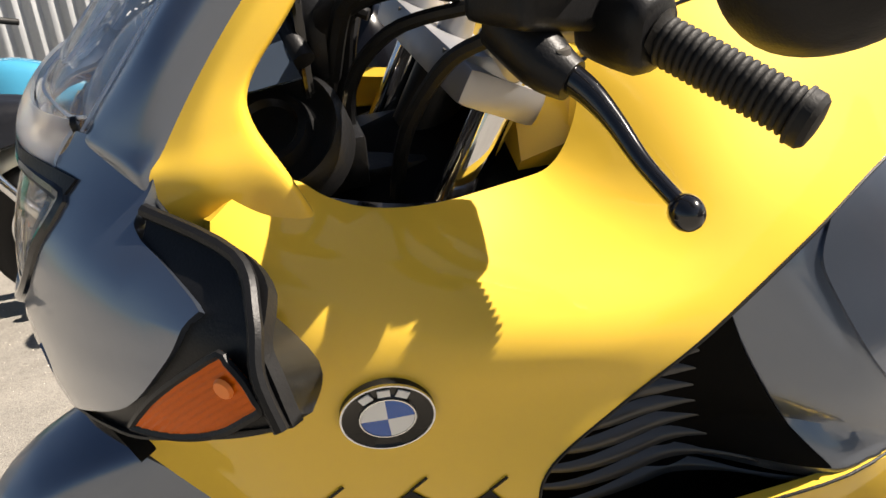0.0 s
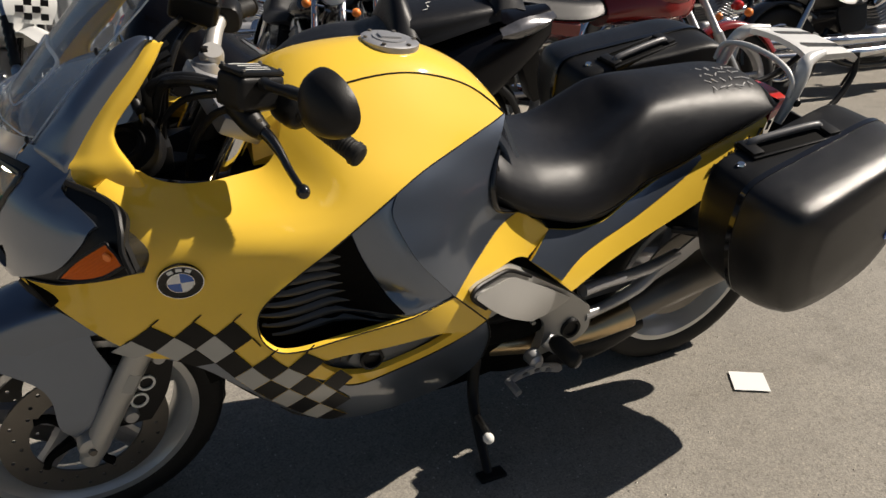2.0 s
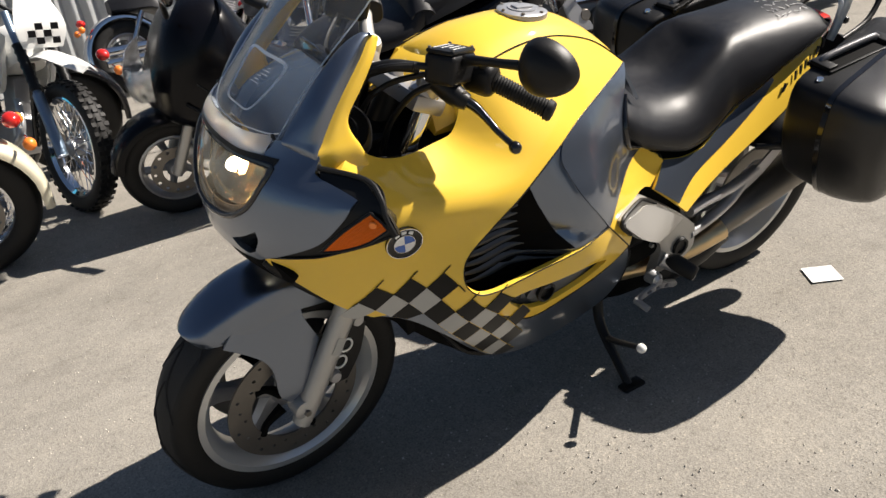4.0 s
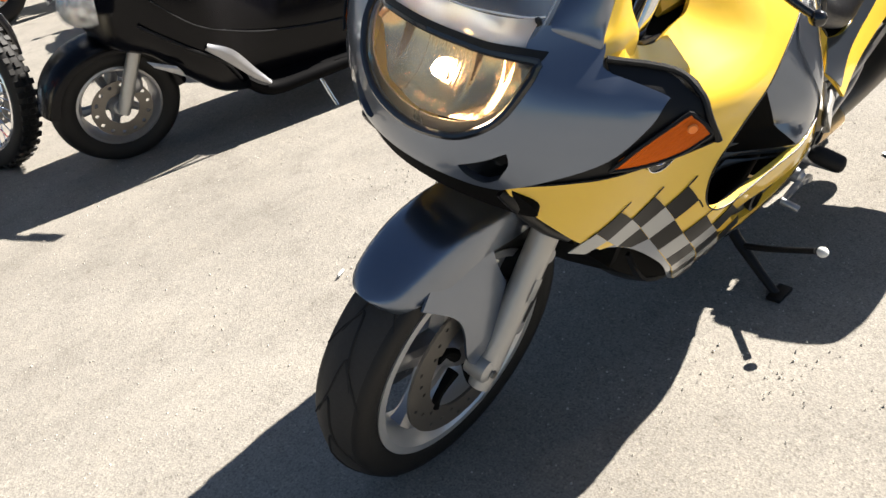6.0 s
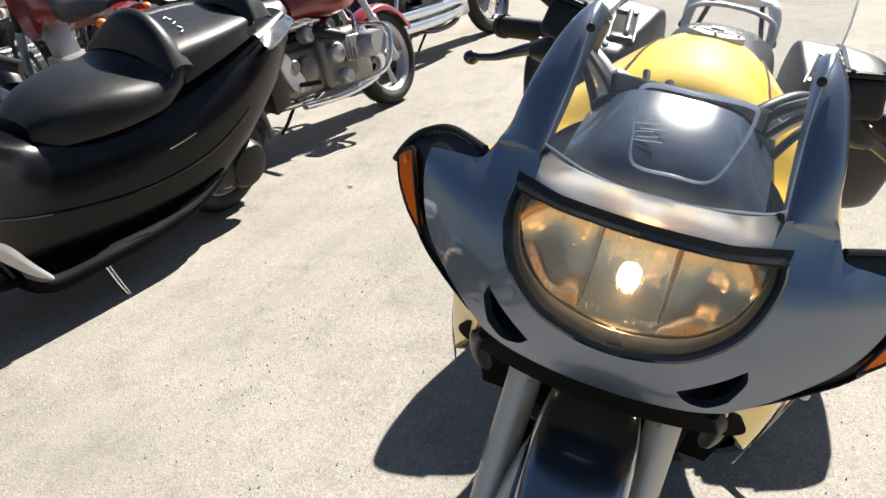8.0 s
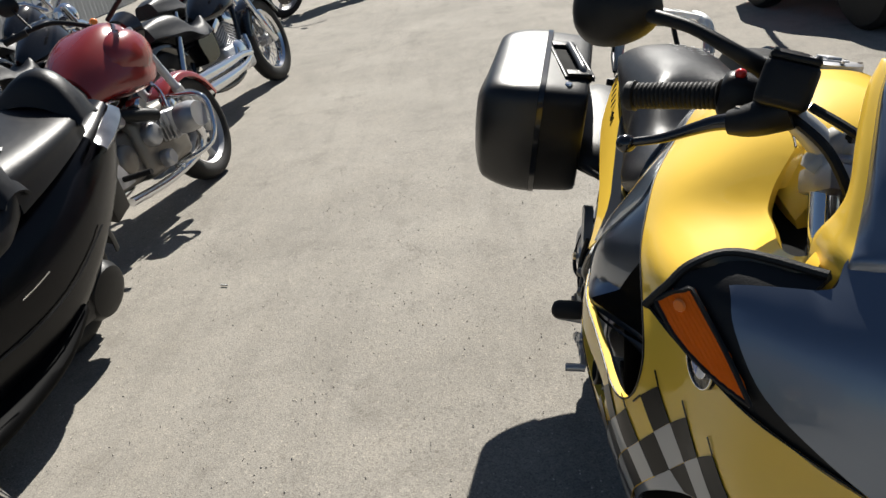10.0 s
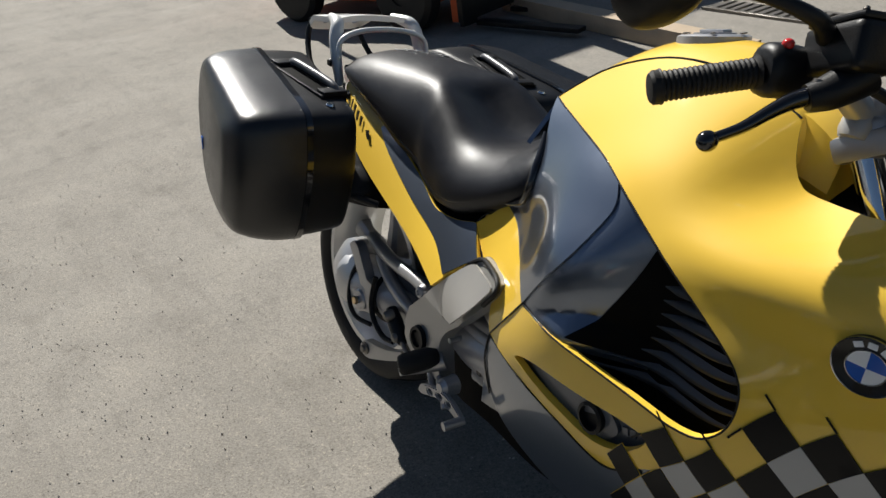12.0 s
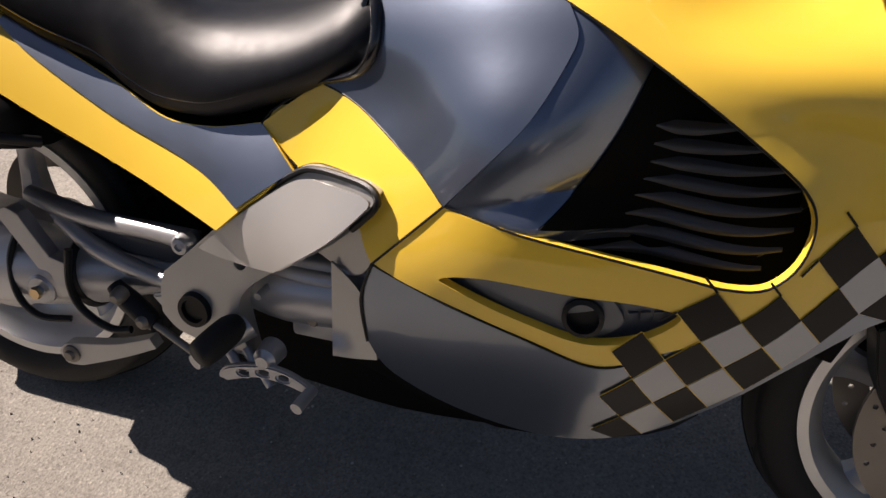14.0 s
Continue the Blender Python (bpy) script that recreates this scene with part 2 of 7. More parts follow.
def moved(bm, m):
    bmesh.ops.transform(bm, matrix=m, verts=bm.verts)
    return bm


def mirrored(bm):
    bmesh.ops.scale(bm, vec=(1, -1, 1), verts=bm.verts)
    bmesh.ops.reverse_faces(bm, faces=bm.faces)
    return bm


def box(x0, x1, y0, y1, z0, z1, bevel=0.004, seg=2):
    bm = bmesh.new()
    bmesh.ops.create_cube(bm, size=1)
    bmesh.ops.scale(bm, vec=(abs(x1 - x0), abs(y1 - y0), abs(z1 - z0)), verts=bm.verts)
    bmesh.ops.translate(bm, vec=((x0 + x1) / 2, (y0 + y1) / 2, (z0 + z1) / 2), verts=bm.verts)
    if bevel:
        bmesh.ops.bevel(bm, geom=bm.edges[:], offset=bevel, segments=seg, affect="EDGES", profile=0.6)
    return bm


def tube(pts, radius, n=8, sides=12, smooth=True, cap=True):
    """A round bar along a curve; radius may be a list, one for each point given."""
    r = list(radius) if isinstance(radius, (list, tuple)) else [radius] * len(pts)
    four = [(*p, q) for p, q in zip(pts, r)]
    c = np.array(spline(four, n) if smooth and len(pts) > 2 else four)
    bm = bmesh.new()
    rings, side = [], None
    for i in range(len(c)):
        d = Vector(c[min(i + 1, len(c) - 1)][:3] - c[max(i - 1, 0)][:3]).normalized()
        if side is None:
            side = d.orthogonal().normalized()
        side = (side - d * side.dot(d)).normalized()
        up = d.cross(side)
        rings.append([bm.verts.new(Vector(c[i][:3]) + float(c[i][3]) * (side * math.cos(a) + up * math.sin(a)))
                      for a in (k * math.tau / sides for k in range(sides))])
    for a, b in zip(rings, rings[1:]):
        for k in range(sides):
            bm.faces.new((a[k], a[(k + 1) % sides], b[(k + 1) % sides], b[k]))
    if cap:
        bm.faces.new(rings[0][::-1]), bm.faces.new(rings[-1])
    return bm


def lathe(profile, centre=(0, 0, 0), sides=64, closed=True):
    """A body turned round the y axis; profile of (radius, y)."""
    bm = bmesh.new()
    rings = [[bm.verts.new((centre[0] + r * math.cos(a), centre[1] + y, centre[2] + r * math.sin(a))) for r, y in profile]
             for a in (k * math.tau / sides for k in range(sides))]
    m = len(profile)
    for i in range(sides):
        a, b = rings[i], rings[(i + 1) % sides]
        for k in range(m if closed else m - 1):
            bm.faces.new((a[k], a[(k + 1) % m], b[(k + 1) % m], b[k]))
    bmesh.ops.recalc_face_normals(bm, faces=bm.faces)
    return bm


def fill(loops):
    """A flat face set in the xz plane (y = 0) from an outline and the outlines of its holes."""
    bm = bmesh.new()
    for lp in loops:
        vs = [bm.verts.new((x, 0, z)) for x, z in lp]
        for a, b in zip(vs, vs[1:] + vs[:1]):
            bm.edges.new((a, b))
    bmesh.ops.triangle_fill(bm, use_beauty=True, use_dissolve=False, edges=bm.edges[:])
    return bm


def plate(outline, y0, y1, bevel=0.003, holes=(), seg=2):
    """A flat plate with thickness, its outline in x and z."""
    bm = fill([outline, *holes])
    bmesh.ops.translate(bm, vec=(0, y0, 0), verts=bm.verts)
    geo = bmesh.ops.extrude_face_region(bm, geom=bm.faces[:])
    bmesh.ops.translate(bm, vec=(0, y1 - y0, 0), verts=[g for g in geo["geom"] if isinstance(g, bmesh.types.BMVert)])
    bmesh.ops.recalc_face_normals(bm, faces=bm.faces)
    if bevel:
        sharp = [e for e in bm.edges if len(e.link_faces) == 2 and e.calc_face_angle(0) > radians(50)]
        bmesh.ops.bevel(bm, geom=sharp, offset=bevel, segments=seg, affect="EDGES", clamp_overlap=True)
    return bm


def shell(bm, thick):
    """Gives a sheet its thickness, away from its front side."""
    bm.normal_update()
    faces, rim = bm.faces[:], [e for e in bm.edges if len(e.link_faces) == 1]
    twin = {v: bm.verts.new(v.co - v.normal * thick) for v in bm.verts[:]}
    for f in faces:
        bm.faces.new([twin[v] for v in reversed(f.verts)])
    for e in rim:
        lp = e.link_loops[0]
        a, b = lp.vert, lp.link_loop_next.vert
        bm.faces.new((b, a, twin[a], twin[b]))


def inside(loops, q):
    """Even-odd test of many points against an outline and its holes."""
    hit = np.zeros(len(q), bool)
    for lp in loops:
        a = np.array(lp)
        b = np.roll(a, -1, 0)
        for (x0, z0), (x1, z1) in zip(a, b):
            if z0 == z1:
                continue
            hit ^= ((z0 > q[:, 1]) != (z1 > q[:, 1])) & (q[:, 0] < x0 + (q[:, 1] - z0) * (x1 - x0) / (z1 - z0))
    return hit


def patch(loops, place, thick, step=0.03, out=(0, 1, 0)):
    """A curved panel: outlines in two coordinates, laid on a surface by place(u, v), with thickness inwards."""
    fine, pts, edges = [], [], []
    for lp in loops:
        d = []
        for a, b in zip(lp, list(lp[1:]) + [lp[0]]):
            n = max(1, math.ceil(math.dist(a, b) / step))
            d += [(a[0] + (b[0] - a[0]) * k / n, a[1] + (b[1] - a[1]) * k / n) for k in range(n)]
        fine.append(d)
        edges += [(len(pts) + k, len(pts) + (k + 1) % len(d)) for k in range(len(d))]
        pts += d
    edge = np.array(pts)
    lo, hi = edge.min(0), edge.max(0)
    g = np.array([(x + (step / 2 if j % 2 else 0), z) for j, z in enumerate(np.arange(lo[1], hi[1], step * .87)) for x in np.arange(lo[0], hi[0], step)])
    if len(g):
        g = g[inside(fine, g)]
        g = g[[np.min((edge[:, 0] - x) ** 2 + (edge[:, 1] - z) ** 2) > (step * .5) ** 2 for x, z in g]] if len(g) else g
    every = [Vector(p) for p in pts] + [Vector((float(x), float(z))) for x, z in g]
    vs, _, fs, *_ = delaunay_2d_cdt(every, edges, [], 0, 1e-6)
    mids = np.array([[sum(vs[i][k] for i in f) / len(f) for k in (0, 1)] for f in fs])
    keep = inside(fine, mids)
    bm = bmesh.new()
    put = [bm.verts.new(place(v[0], v[1])) for v in vs]
    for f, k in zip(fs, keep):
        if k:
            bm.faces.new([put[i] for i in f])
    bmesh.ops.delete(bm, geom=[v for v in bm.verts if not v.link_faces], context="VERTS")
    bmesh.ops.recalc_face_normals(bm, faces=bm.faces)
    bm.normal_update()
    if sum((f.normal.dot(Vector(out)) * f.calc_area() for f in bm.faces)) < 0:
        bmesh.ops.reverse_faces(bm, faces=bm.faces)
    bm.normal_update()
    if thick:
        shell(bm, thick)
    return bm


def loft(rows, n=5, m=5, thick=0.0, closed=False, out=None):
    """A smooth sheet through rows of points; closed: each row is a ring."""
    fine = [spline(r, m, closed) for r in rows]
    cols = [spline(c, n) for c in zip(*fine)] if len(rows) > 2 else list(zip(*fine))
    bm = bmesh.new()
    g = [[bm.verts.new(p) for p in c] for c in cols]
    k = len(g)
    for i in range(k if closed else k - 1):
        a, b = g[i], g[(i + 1) % k]
        for j in range(len(a) - 1):
            bm.faces.new((a[j], b[j], b[j + 1], a[j + 1]))
    if closed:
        for e in (0, -1):
            vs = [c[e] for c in g]
            if max((v.co - vs[0].co).length for v in vs) > 1e-4:
                bm.faces.new(vs if e else vs[::-1])
    bmesh.ops.remove_doubles(bm, verts=bm.verts, dist=1e-5)
    bmesh.ops.recalc_face_normals(bm, faces=bm.faces)
    bm.normal_update()
    if out is not None and sum(f.normal.dot(Vector(out)) * f.calc_area() for f in bm.faces) < 0:
        bmesh.ops.reverse_faces(bm, faces=bm.faces)
        bm.normal_update()
    if thick:
        shell(bm, thick)
    return bm


def ellipsoid(c, r, seg=20):
    bm = bmesh.new()
    bmesh.ops.create_uvsphere(bm, u_segments=seg, v_segments=seg // 2 + 2, radius=1)
    bmesh.ops.scale(bm, vec=r, verts=bm.verts)
    bmesh.ops.translate(bm, vec=c, verts=bm.verts)
    return bm


def rod(a, b, r, sides=12, r2=None):
    return tube([a, b], [r, r if r2 is None else r2], smooth=False, sides=sides)


def hermite(xs, ys, x):
    """A smooth curve of values through stations in rising order."""
    x = min(max(x, xs[0]), xs[-1])
    i = max(k for k in range(len(xs) - 1) if xs[k] <= x)
    def slope(k):
        if k == 0 or k == len(xs) - 1:
            j = min(max(k, 0), len(xs) - 2)
            return (ys[j + 1] - ys[j]) / (xs[j + 1] - xs[j])
        return (ys[k + 1] - ys[k - 1]) / (xs[k + 1] - xs[k - 1])
    h = xs[i + 1] - xs[i]
    t = (x - xs[i]) / h
    return ((2 * t ** 3 - 3 * t * t + 1) * ys[i] + (t ** 3 - 2 * t * t + t) * h * slope(i)
            + (3 * t * t - 2 * t ** 3) * ys[i + 1] + (t ** 3 - t * t) * h * slope(i + 1))


def ring(c, rx, rz, n=24, turn=0.0):
    return [(c[0] + rx * math.cos(a + turn), c[1] + rz * math.sin(a + turn)) for a in (k * math.tau / n for k in range(n))]


# ---------------------------------------------------------------- ground
def ground_sheet():
    bm = bmesh.new()
    near = [x / 10 for x in range(-60, 41)]
    xs = [-900, -300, -120, -60, -40, -25, -15, -9] + near + [6, 12, 25, 60, 150, 400, 900]
    ys = xs
    g = [[bm.verts.new((x, y, 0.006 * noise.noise((x * 0.7, y * 0.7, 0)) if max(abs(x), abs(y)) < 8 else 0.0)) for y in ys] for x in xs]
    for i in range(len(xs) - 1):
        for j in range(len(ys) - 1):
            bm.faces.new((g[i][j], g[i + 1][j], g[i + 1][j + 1], g[i][j + 1]))
    return tagged(part("ground", bm, ground_material()), "dusty worn grey-beige asphalt yard with grit", "ground", kind="structure")


ground_sheet()


# ---------------------------------------------------------------- the yellow touring motorcycle
LEAN = 13.62        # degrees to its left, on the side stand
STEER = 3.5
RAKE = 27.0

bike = thing("motorcycle", "yellow and graphite sport touring motorcycle leaning on its side stand", "motorcycle",
             m=pose(0, 0, 0, -LEAN, 0, 0))


# corrections of the side drawing: length, height, and by how much each place moves
TRUING = [(-.228, .782, -.001, -.014), (-.757, .656, .029, -.016), (-.85, .562, .029, -.024), (-1.045, .708, .029, -.048), (-.98, .768, .050, -.043),
          (-.893, .986, -.019, -.068), (-.642, .884, .022, -.021), (-.42, .593, .027, .002), (-.352, .668, .007, .010), (-.765, .559, .040, -.010),
          (-.485, .53, .026, .013), (-.58, .446, .045, .014), (-1.08, .45, .025, -.030), (-1.66, .915, .011, -.095), (-1.672, .335, .100, -.018),
          (-.233, .672, -.008, .006), (-.564, .397, .036, 0), (-.02, .30, 0, 0), (.05, .85, 0, 0), (-.715, 1.088, .015, -.040), (-.40, .99, 0, -.018), (-1.214, .498, .050, -.045), (-.05, 1.15, 0, -.008)]


def bend(r):
    return r * r * np.log(r + 1e-9)


def truing_weights():
    """A thin plate bent through the corrections."""
    t = np.array(TRUING)
    n = len(t)
    near = bend(np.linalg.norm(t[:, None, :2] - t[None, :, :2], axis=-1)) + .002 * np.eye(n)
    flat = np.c_[np.ones(n), t[:, :2]]
    return np.linalg.solve(np.block([[near, flat], [flat.T, np.zeros((3, 3))]]), np.r_[t[:, 2:], np.zeros((3, 2))])


BENT = truing_weights()


def trued(bm):
    if bm.verts:
        q = np.array([(v.co.x, v.co.z) for v in bm.verts])
        near = bend(np.linalg.norm(q[:, None] - np.array(TRUING)[None, :, :2], axis=-1))
        move = np.c_[near, np.ones(len(q)), q] @ BENT
        for v, (dx, dz) in zip(bm.verts, move):
            v.co.x += dx
            v.co.z += dz
    return bm


def bp(name, bm, material, parent=bike, label="", angle=38):
    """A part of the motorcycle, its side drawing trued."""
    return part(name, trued(bm), material, parent, label, 1.0, angle)


def stiff(name, bm, material, parent=bike, label="", angle=38):
    """A part that keeps its drawing, such as a wheel."""
    return part(name, bm, material, parent, label, 1.0, angle)


# half-widths of the body at heights LEVELS, station by station along the motorcycle
LEVELS = [0.24, 0.34, 0.45, 0.56, 0.66, 0.76, 0.84, 0.90, 0.96, 1.02, 1.08]
STATIONS = {}


def station(x, *w):
    STATIONS[x] = list(w)


station(0.10, .05, .06, .07, .08, .09, .10, .11, .11, .10, .09, .08)
station(-0.02, .10, .12, .14, .16, .175, .185, .20, .215, .21, .20, .19)
station(-0.12, .12, .15, .18, .21, .235, .245, .25, .25, .236, .22, .20)
station(-0.25, .16, .19, .225, .25, .268, .268, .264, .226, .15, .08, .05)
station(-0.40, .19, .225, .275, .308, .316, .296, .282, .178, .13, .10, .06)
station(-0.55, .20, .245, .297, .324, .326, .308, .283, .245, .19, .13, .06)
station(-0.70, .20, .25, .30, .328, .331, .316, .274, .24, .19, .135, .07)
station(-0.85, .19, .24, .28, .296, .276, .238, .22, .19, .155, .10, .05)
station(-1.00, .15, .20, .225, .235, .212, .185, .165, .145, .11, .06, .04)
station(-1.15, .12, .15, .19, .20, .195, .17, .15, .12, .09, .05, .03)
XS = sorted(STATIONS)


def half_width(x, z):
    return hermite(XS, [hermite(LEVELS, STATIONS[s], z) for s in XS], x)


def side_at(off=0.0):
    return lambda x, z: (x, half_width(x, z) + off, z)


def both(name, make, material, label="", parent=bike):
    """The same part on the left and, mirrored, on the right."""
    return bp(name, make(), material, parent, label), bp(name, mirrored(make()), material, parent, label)


# shared edges of the side panels, in length and height
COCKPIT = [(-.130, .962), (-.155, .972), (-.19, .964), (-.215, .945), (-.25, .930), (-.32, .917), (-.39, .914), (-.42, .924), (-.442, .955), (-.458, 1.0)]
SEAM = [(-.458, 1.0), (-.566, 1.038), (-.678, 1.056), (-.758, 1.054), (-.831, 1.033), (-.893, .986)]
SLANT = [(-.893, .986), (-.787, .944), (-.697, .910), (-.621, .871), (-.513, .808), (-.426, .750), (-.370, .706)]
ROUND = [(-.370, .706), (-.352, .668), (-.362, .626), (-.395, .600), (-.44, .595)]
STRIP = [(-.44, .595), (-.475, .597), (-.564, .607), (-.666, .630), (-.757, .656)]
CREASE = [(-.757, .656), (-.85, .562)]
LOWER = [(-.85, .562), (-.76, .520), (-.67, .478), (-.60, .446), (-.555, .448), (-.509, .475), (-.44, .512), (-.36, .545), (-.27, .562), (-.161, .575)]
FRONT = [(-.161, .575), (-.10, .625), (-.04, .69), (0, .74), (.022, .782)]
PODEDGE = [(.022, .782), (-.04, .82), (-.09, .86), (-.118, .915), (-.130, .962)]
VENT = spline([(-.765, .559), (-.709, .566), (-.601, .551), (-.495, .548), (-.485, .53), (-.529, .494), (-.597, .478), (-.671, .505), (-.75, .545)], 5, True)
CREST = [(-.642, .884), (-.628, .855), (-.635, .825), (-.666, .765), (-.714, .707), (-.757, .656)]


def rev(c):
    return c[::-1]


both("side_fairing", lambda: patch([path(COCKPIT, SEAM, SLANT, ROUND, STRIP, CREASE, LOWER, FRONT, PODEDGE), VENT], side_at(), 0.012, 0.022),
     YELLOW, "glossy yellow side fairing")
REAR_TOP = [(-.757, .656), (-.79, .688), (-.83, .71), (-.91, .748), (-.98, .768)]
both("rear_side_panel", lambda: patch([path(REAR_TOP, [(-.98, .768), (-1.045, .708)], [(-1.045, .708), (-.985, .655)],
                                            [(-.985, .655), (-.95, .668), (-.875, .662), (-.858, .64), (-.875, .615)], [(-.875, .615), (-.862, .585), (-.85, .562)],
                                            rev(CREASE))], side_at(0.001), 0.012, 0.025), YELLOW, "yellow rear side panel")
both("scoop_panel", lambda: patch([path([(-.642, .884), (-.697, .910), (-.787, .944), (-.893, .986)], [(-.893, .986), (-.872, .93), (-.861, .875), (-.872, .825), (-.905, .79), (-.98, .768)], rev(REAR_TOP), rev(CREST))],
                                  side_at(0.002), 0.012, 0.013), GRAPHITE, "graphite metallic air scoop panel")


def scoop(x, z):
    """Intake recess: it leaves the crest gently and the yellow strip under it steeply."""
    d = min(math.dist((x, z), q) for q in CREST_FINE)
    e = min(math.dist((x, z), q) for q in STRIP_FINE)
    s = min(max((d - 0.002) / 0.20, 0), max((e + .010) / .16, 0), 1)
    return (x, half_width(x, z) - 0.002 - 0.090 * s * s * (3 - 2 * s), z)


STRIP_FINE = spline(STRIP[3:], 8)
CREST_FINE = spline(CREST, 8)
INTAKE = path([(-.757, .656), (-.666, .625), (-.564, .600), (-.475, .588), (-.40, .592)], [(-.40, .592), (-.350, .62), (-.338, .668), (-.355, .715)],
              [(-.355, .715), (-.415, .762), (-.505, .82), (-.615, .882), (-.642, .886)], [(-.642, .886)] + CREST)

both("air_scoop", lambda: patch([INTAKE], scoop, 0.006, 0.009), GRAPHITE, "recessed graphite air scoop")


def louvre(k):
    """One level, slightly sagging slat of the intake grille: a blade tilted to the sky, broad in its front half."""
    z = .592 + .0225 * k
    front = hermite([.58, .60, .64, .668, .706, .75, .808], [-.42, -.385, -.362, -.358, -.376, -.432, -.518], z) - .004
    back = -.66 + .012 * k
    rows = []
    for j in range(13):
        u = j / 12
        x = back + (front - back) * u
        zz = z + .012 * (1 - u) ** 2 - .010 * math.sin(math.pi * u) + .004 * u
        w = .0075 * min(1, .30 + max(0, u - .25) * 4) * (1 - .7 * max(0, u - .6) / .4)
        y = scoop(x, zz)[1] - .006 + .042 * u ** 1.2
        rows.append([(x, y + w * .4, zz - w), (x, y + w * .35, zz), (x, y - w * .6, zz + w)])
    return loft(rows, 2, 3, .0015, out=(0, 1, .3))


# near-black sheet over the scoop floor: the intake's shade, put into colour
both("intake_shade_sheet", lambda: patch([path([(-.650, .637), (-.475, .596), (-.40, .598)], [(-.40, .598), (-.366, .63), (-.358, .668), (-.374, .705)], [(-.374, .705), (-.432, .748), (-.545, .822)], [(-.545, .822), (-.572, .75), (-.612, .68), (-.650, .637)])], lambda x, z: (x, scoop(x, z)[1] + .004, z), .003, .009), DARK, "near-black sheet for the shade behind the louvres")
for k in range(8):
    both("louvre", lambda: louvre(k), SLAT)
both("lower_fairing", lambda: patch([path(rev(LOWER), [(-.85, .562), (-.868, .50), (-.868, .42)], [(-.868, .42), (-.84, .358), (-.74, .296), (-.62, .280), (-.50, .322), (-.42, .388), (-.34, .470), (-.25, .536), (-.161, .578)])],
                                    side_at(-0.002), 0.012, 0.025), GRAPHITE, "graphite lower fairing")
both("vent_duct", lambda: patch([spline([(-.79, .568), (-.709, .585), (-.601, .57), (-.475, .565), (-.465, .52), (-.529, .474), (-.597, .458), (-.681, .485)], 4, True)],
                                lambda x, z: (x, half_width(x, z) - .022, z), 0.006, 0.02), DUCT_PLASTIC, "blue-grey moulded duct in the side opening")
DUCT_RISE = spline([(-.742, .556), (-.69, .560), (-.62, .548), (-.573, .544), (-.556, .528), (-.551, .508), (-.575, .486), (-.60, .482), (-.66, .502)], 4, True)
both("duct_ridge", lambda: patch([DUCT_RISE], lambda x, z: (x, half_width(x, z) - .014, z), 0.008, 0.02), DUCT_PLASTIC)
for k in range(3):
    both("duct_bar", lambda: patch([[(-.545 + .016 * k, .508 + .004 * k), (-.533 + .016 * k, .511 + .004 * k), (-.533 + .016 * k, .525 + .004 * k), (-.545 + .016 * k, .522 + .004 * k)]], lambda x, z: (x, half_width(x, z) - .0185, z), 0.004, 0.02), DUCT_PLASTIC)
both("duct_plug", lambda: moved(lathe([(0, 0), (.024, 0), (.026, .006), (.026, .012), (.020, .014), (.019, .004), (0, .004)], sides=28), pose(-.60, half_width(-.60, .515) - .017, .515)), BLACK_PLASTIC)
# dark joints between the panels
for line in (SLANT + ROUND[1:] + STRIP[1:], CREASE, SEAM, LOWER[:6], REAR_TOP, [(-.98, .768), (-1.045, .708), (-.985, .655)], [(-.85, .562), (-.868, .50), (-.868, .42)]):
    both("panel_joint", lambda: tube([(x, half_width(x, z) + .0005, z) for x, z in line], .0017, 4, 6), BLACK_PLASTIC)
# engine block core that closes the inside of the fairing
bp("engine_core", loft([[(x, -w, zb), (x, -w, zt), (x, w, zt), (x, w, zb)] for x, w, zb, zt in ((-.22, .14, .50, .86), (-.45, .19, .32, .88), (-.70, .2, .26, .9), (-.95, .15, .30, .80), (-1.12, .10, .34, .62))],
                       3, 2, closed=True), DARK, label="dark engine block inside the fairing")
# sump drawn low to stop sun spilling onto the ground under the belly
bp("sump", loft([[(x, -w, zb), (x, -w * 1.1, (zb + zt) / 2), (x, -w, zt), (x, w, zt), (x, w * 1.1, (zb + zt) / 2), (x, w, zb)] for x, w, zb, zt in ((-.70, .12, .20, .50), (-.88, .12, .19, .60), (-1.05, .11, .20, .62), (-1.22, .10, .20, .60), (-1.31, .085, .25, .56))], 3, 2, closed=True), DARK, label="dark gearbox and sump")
bp("belly_pan", loft([[(x, -w, z + .03), (x, -w * .6, z - .005), (x, 0, z - .01), (x, w * .6, z - .005), (x, w, z + .03)] for x, w, z in ((-.36, .19, .40), (-.45, .2, .29), (-.60, .2, .245), (-.74, .2, .265), (-.86, .2, .36))],
                     4, 3, 0.008), BLACK_PLASTIC)

# check pattern on the lower fairing
CA, CB, C0 = np.array((.037, .039)), np.array((.035, -.037)), np.array((-.488, .551))
BOTTOM = spline([(-.868, .42), (-.84, .358), (-.74, .296), (-.62, .280), (-.50, .322), (-.42, .388), (-.34, .470), (-.25, .536), (-.161, .578)], 6)


def lowest(x):
    return hermite([b[0] for b in BOTTOM], [b[1] for b in BOTTOM], x) + .003


def node(i, j):
    return C0 + i * CA + j * CB


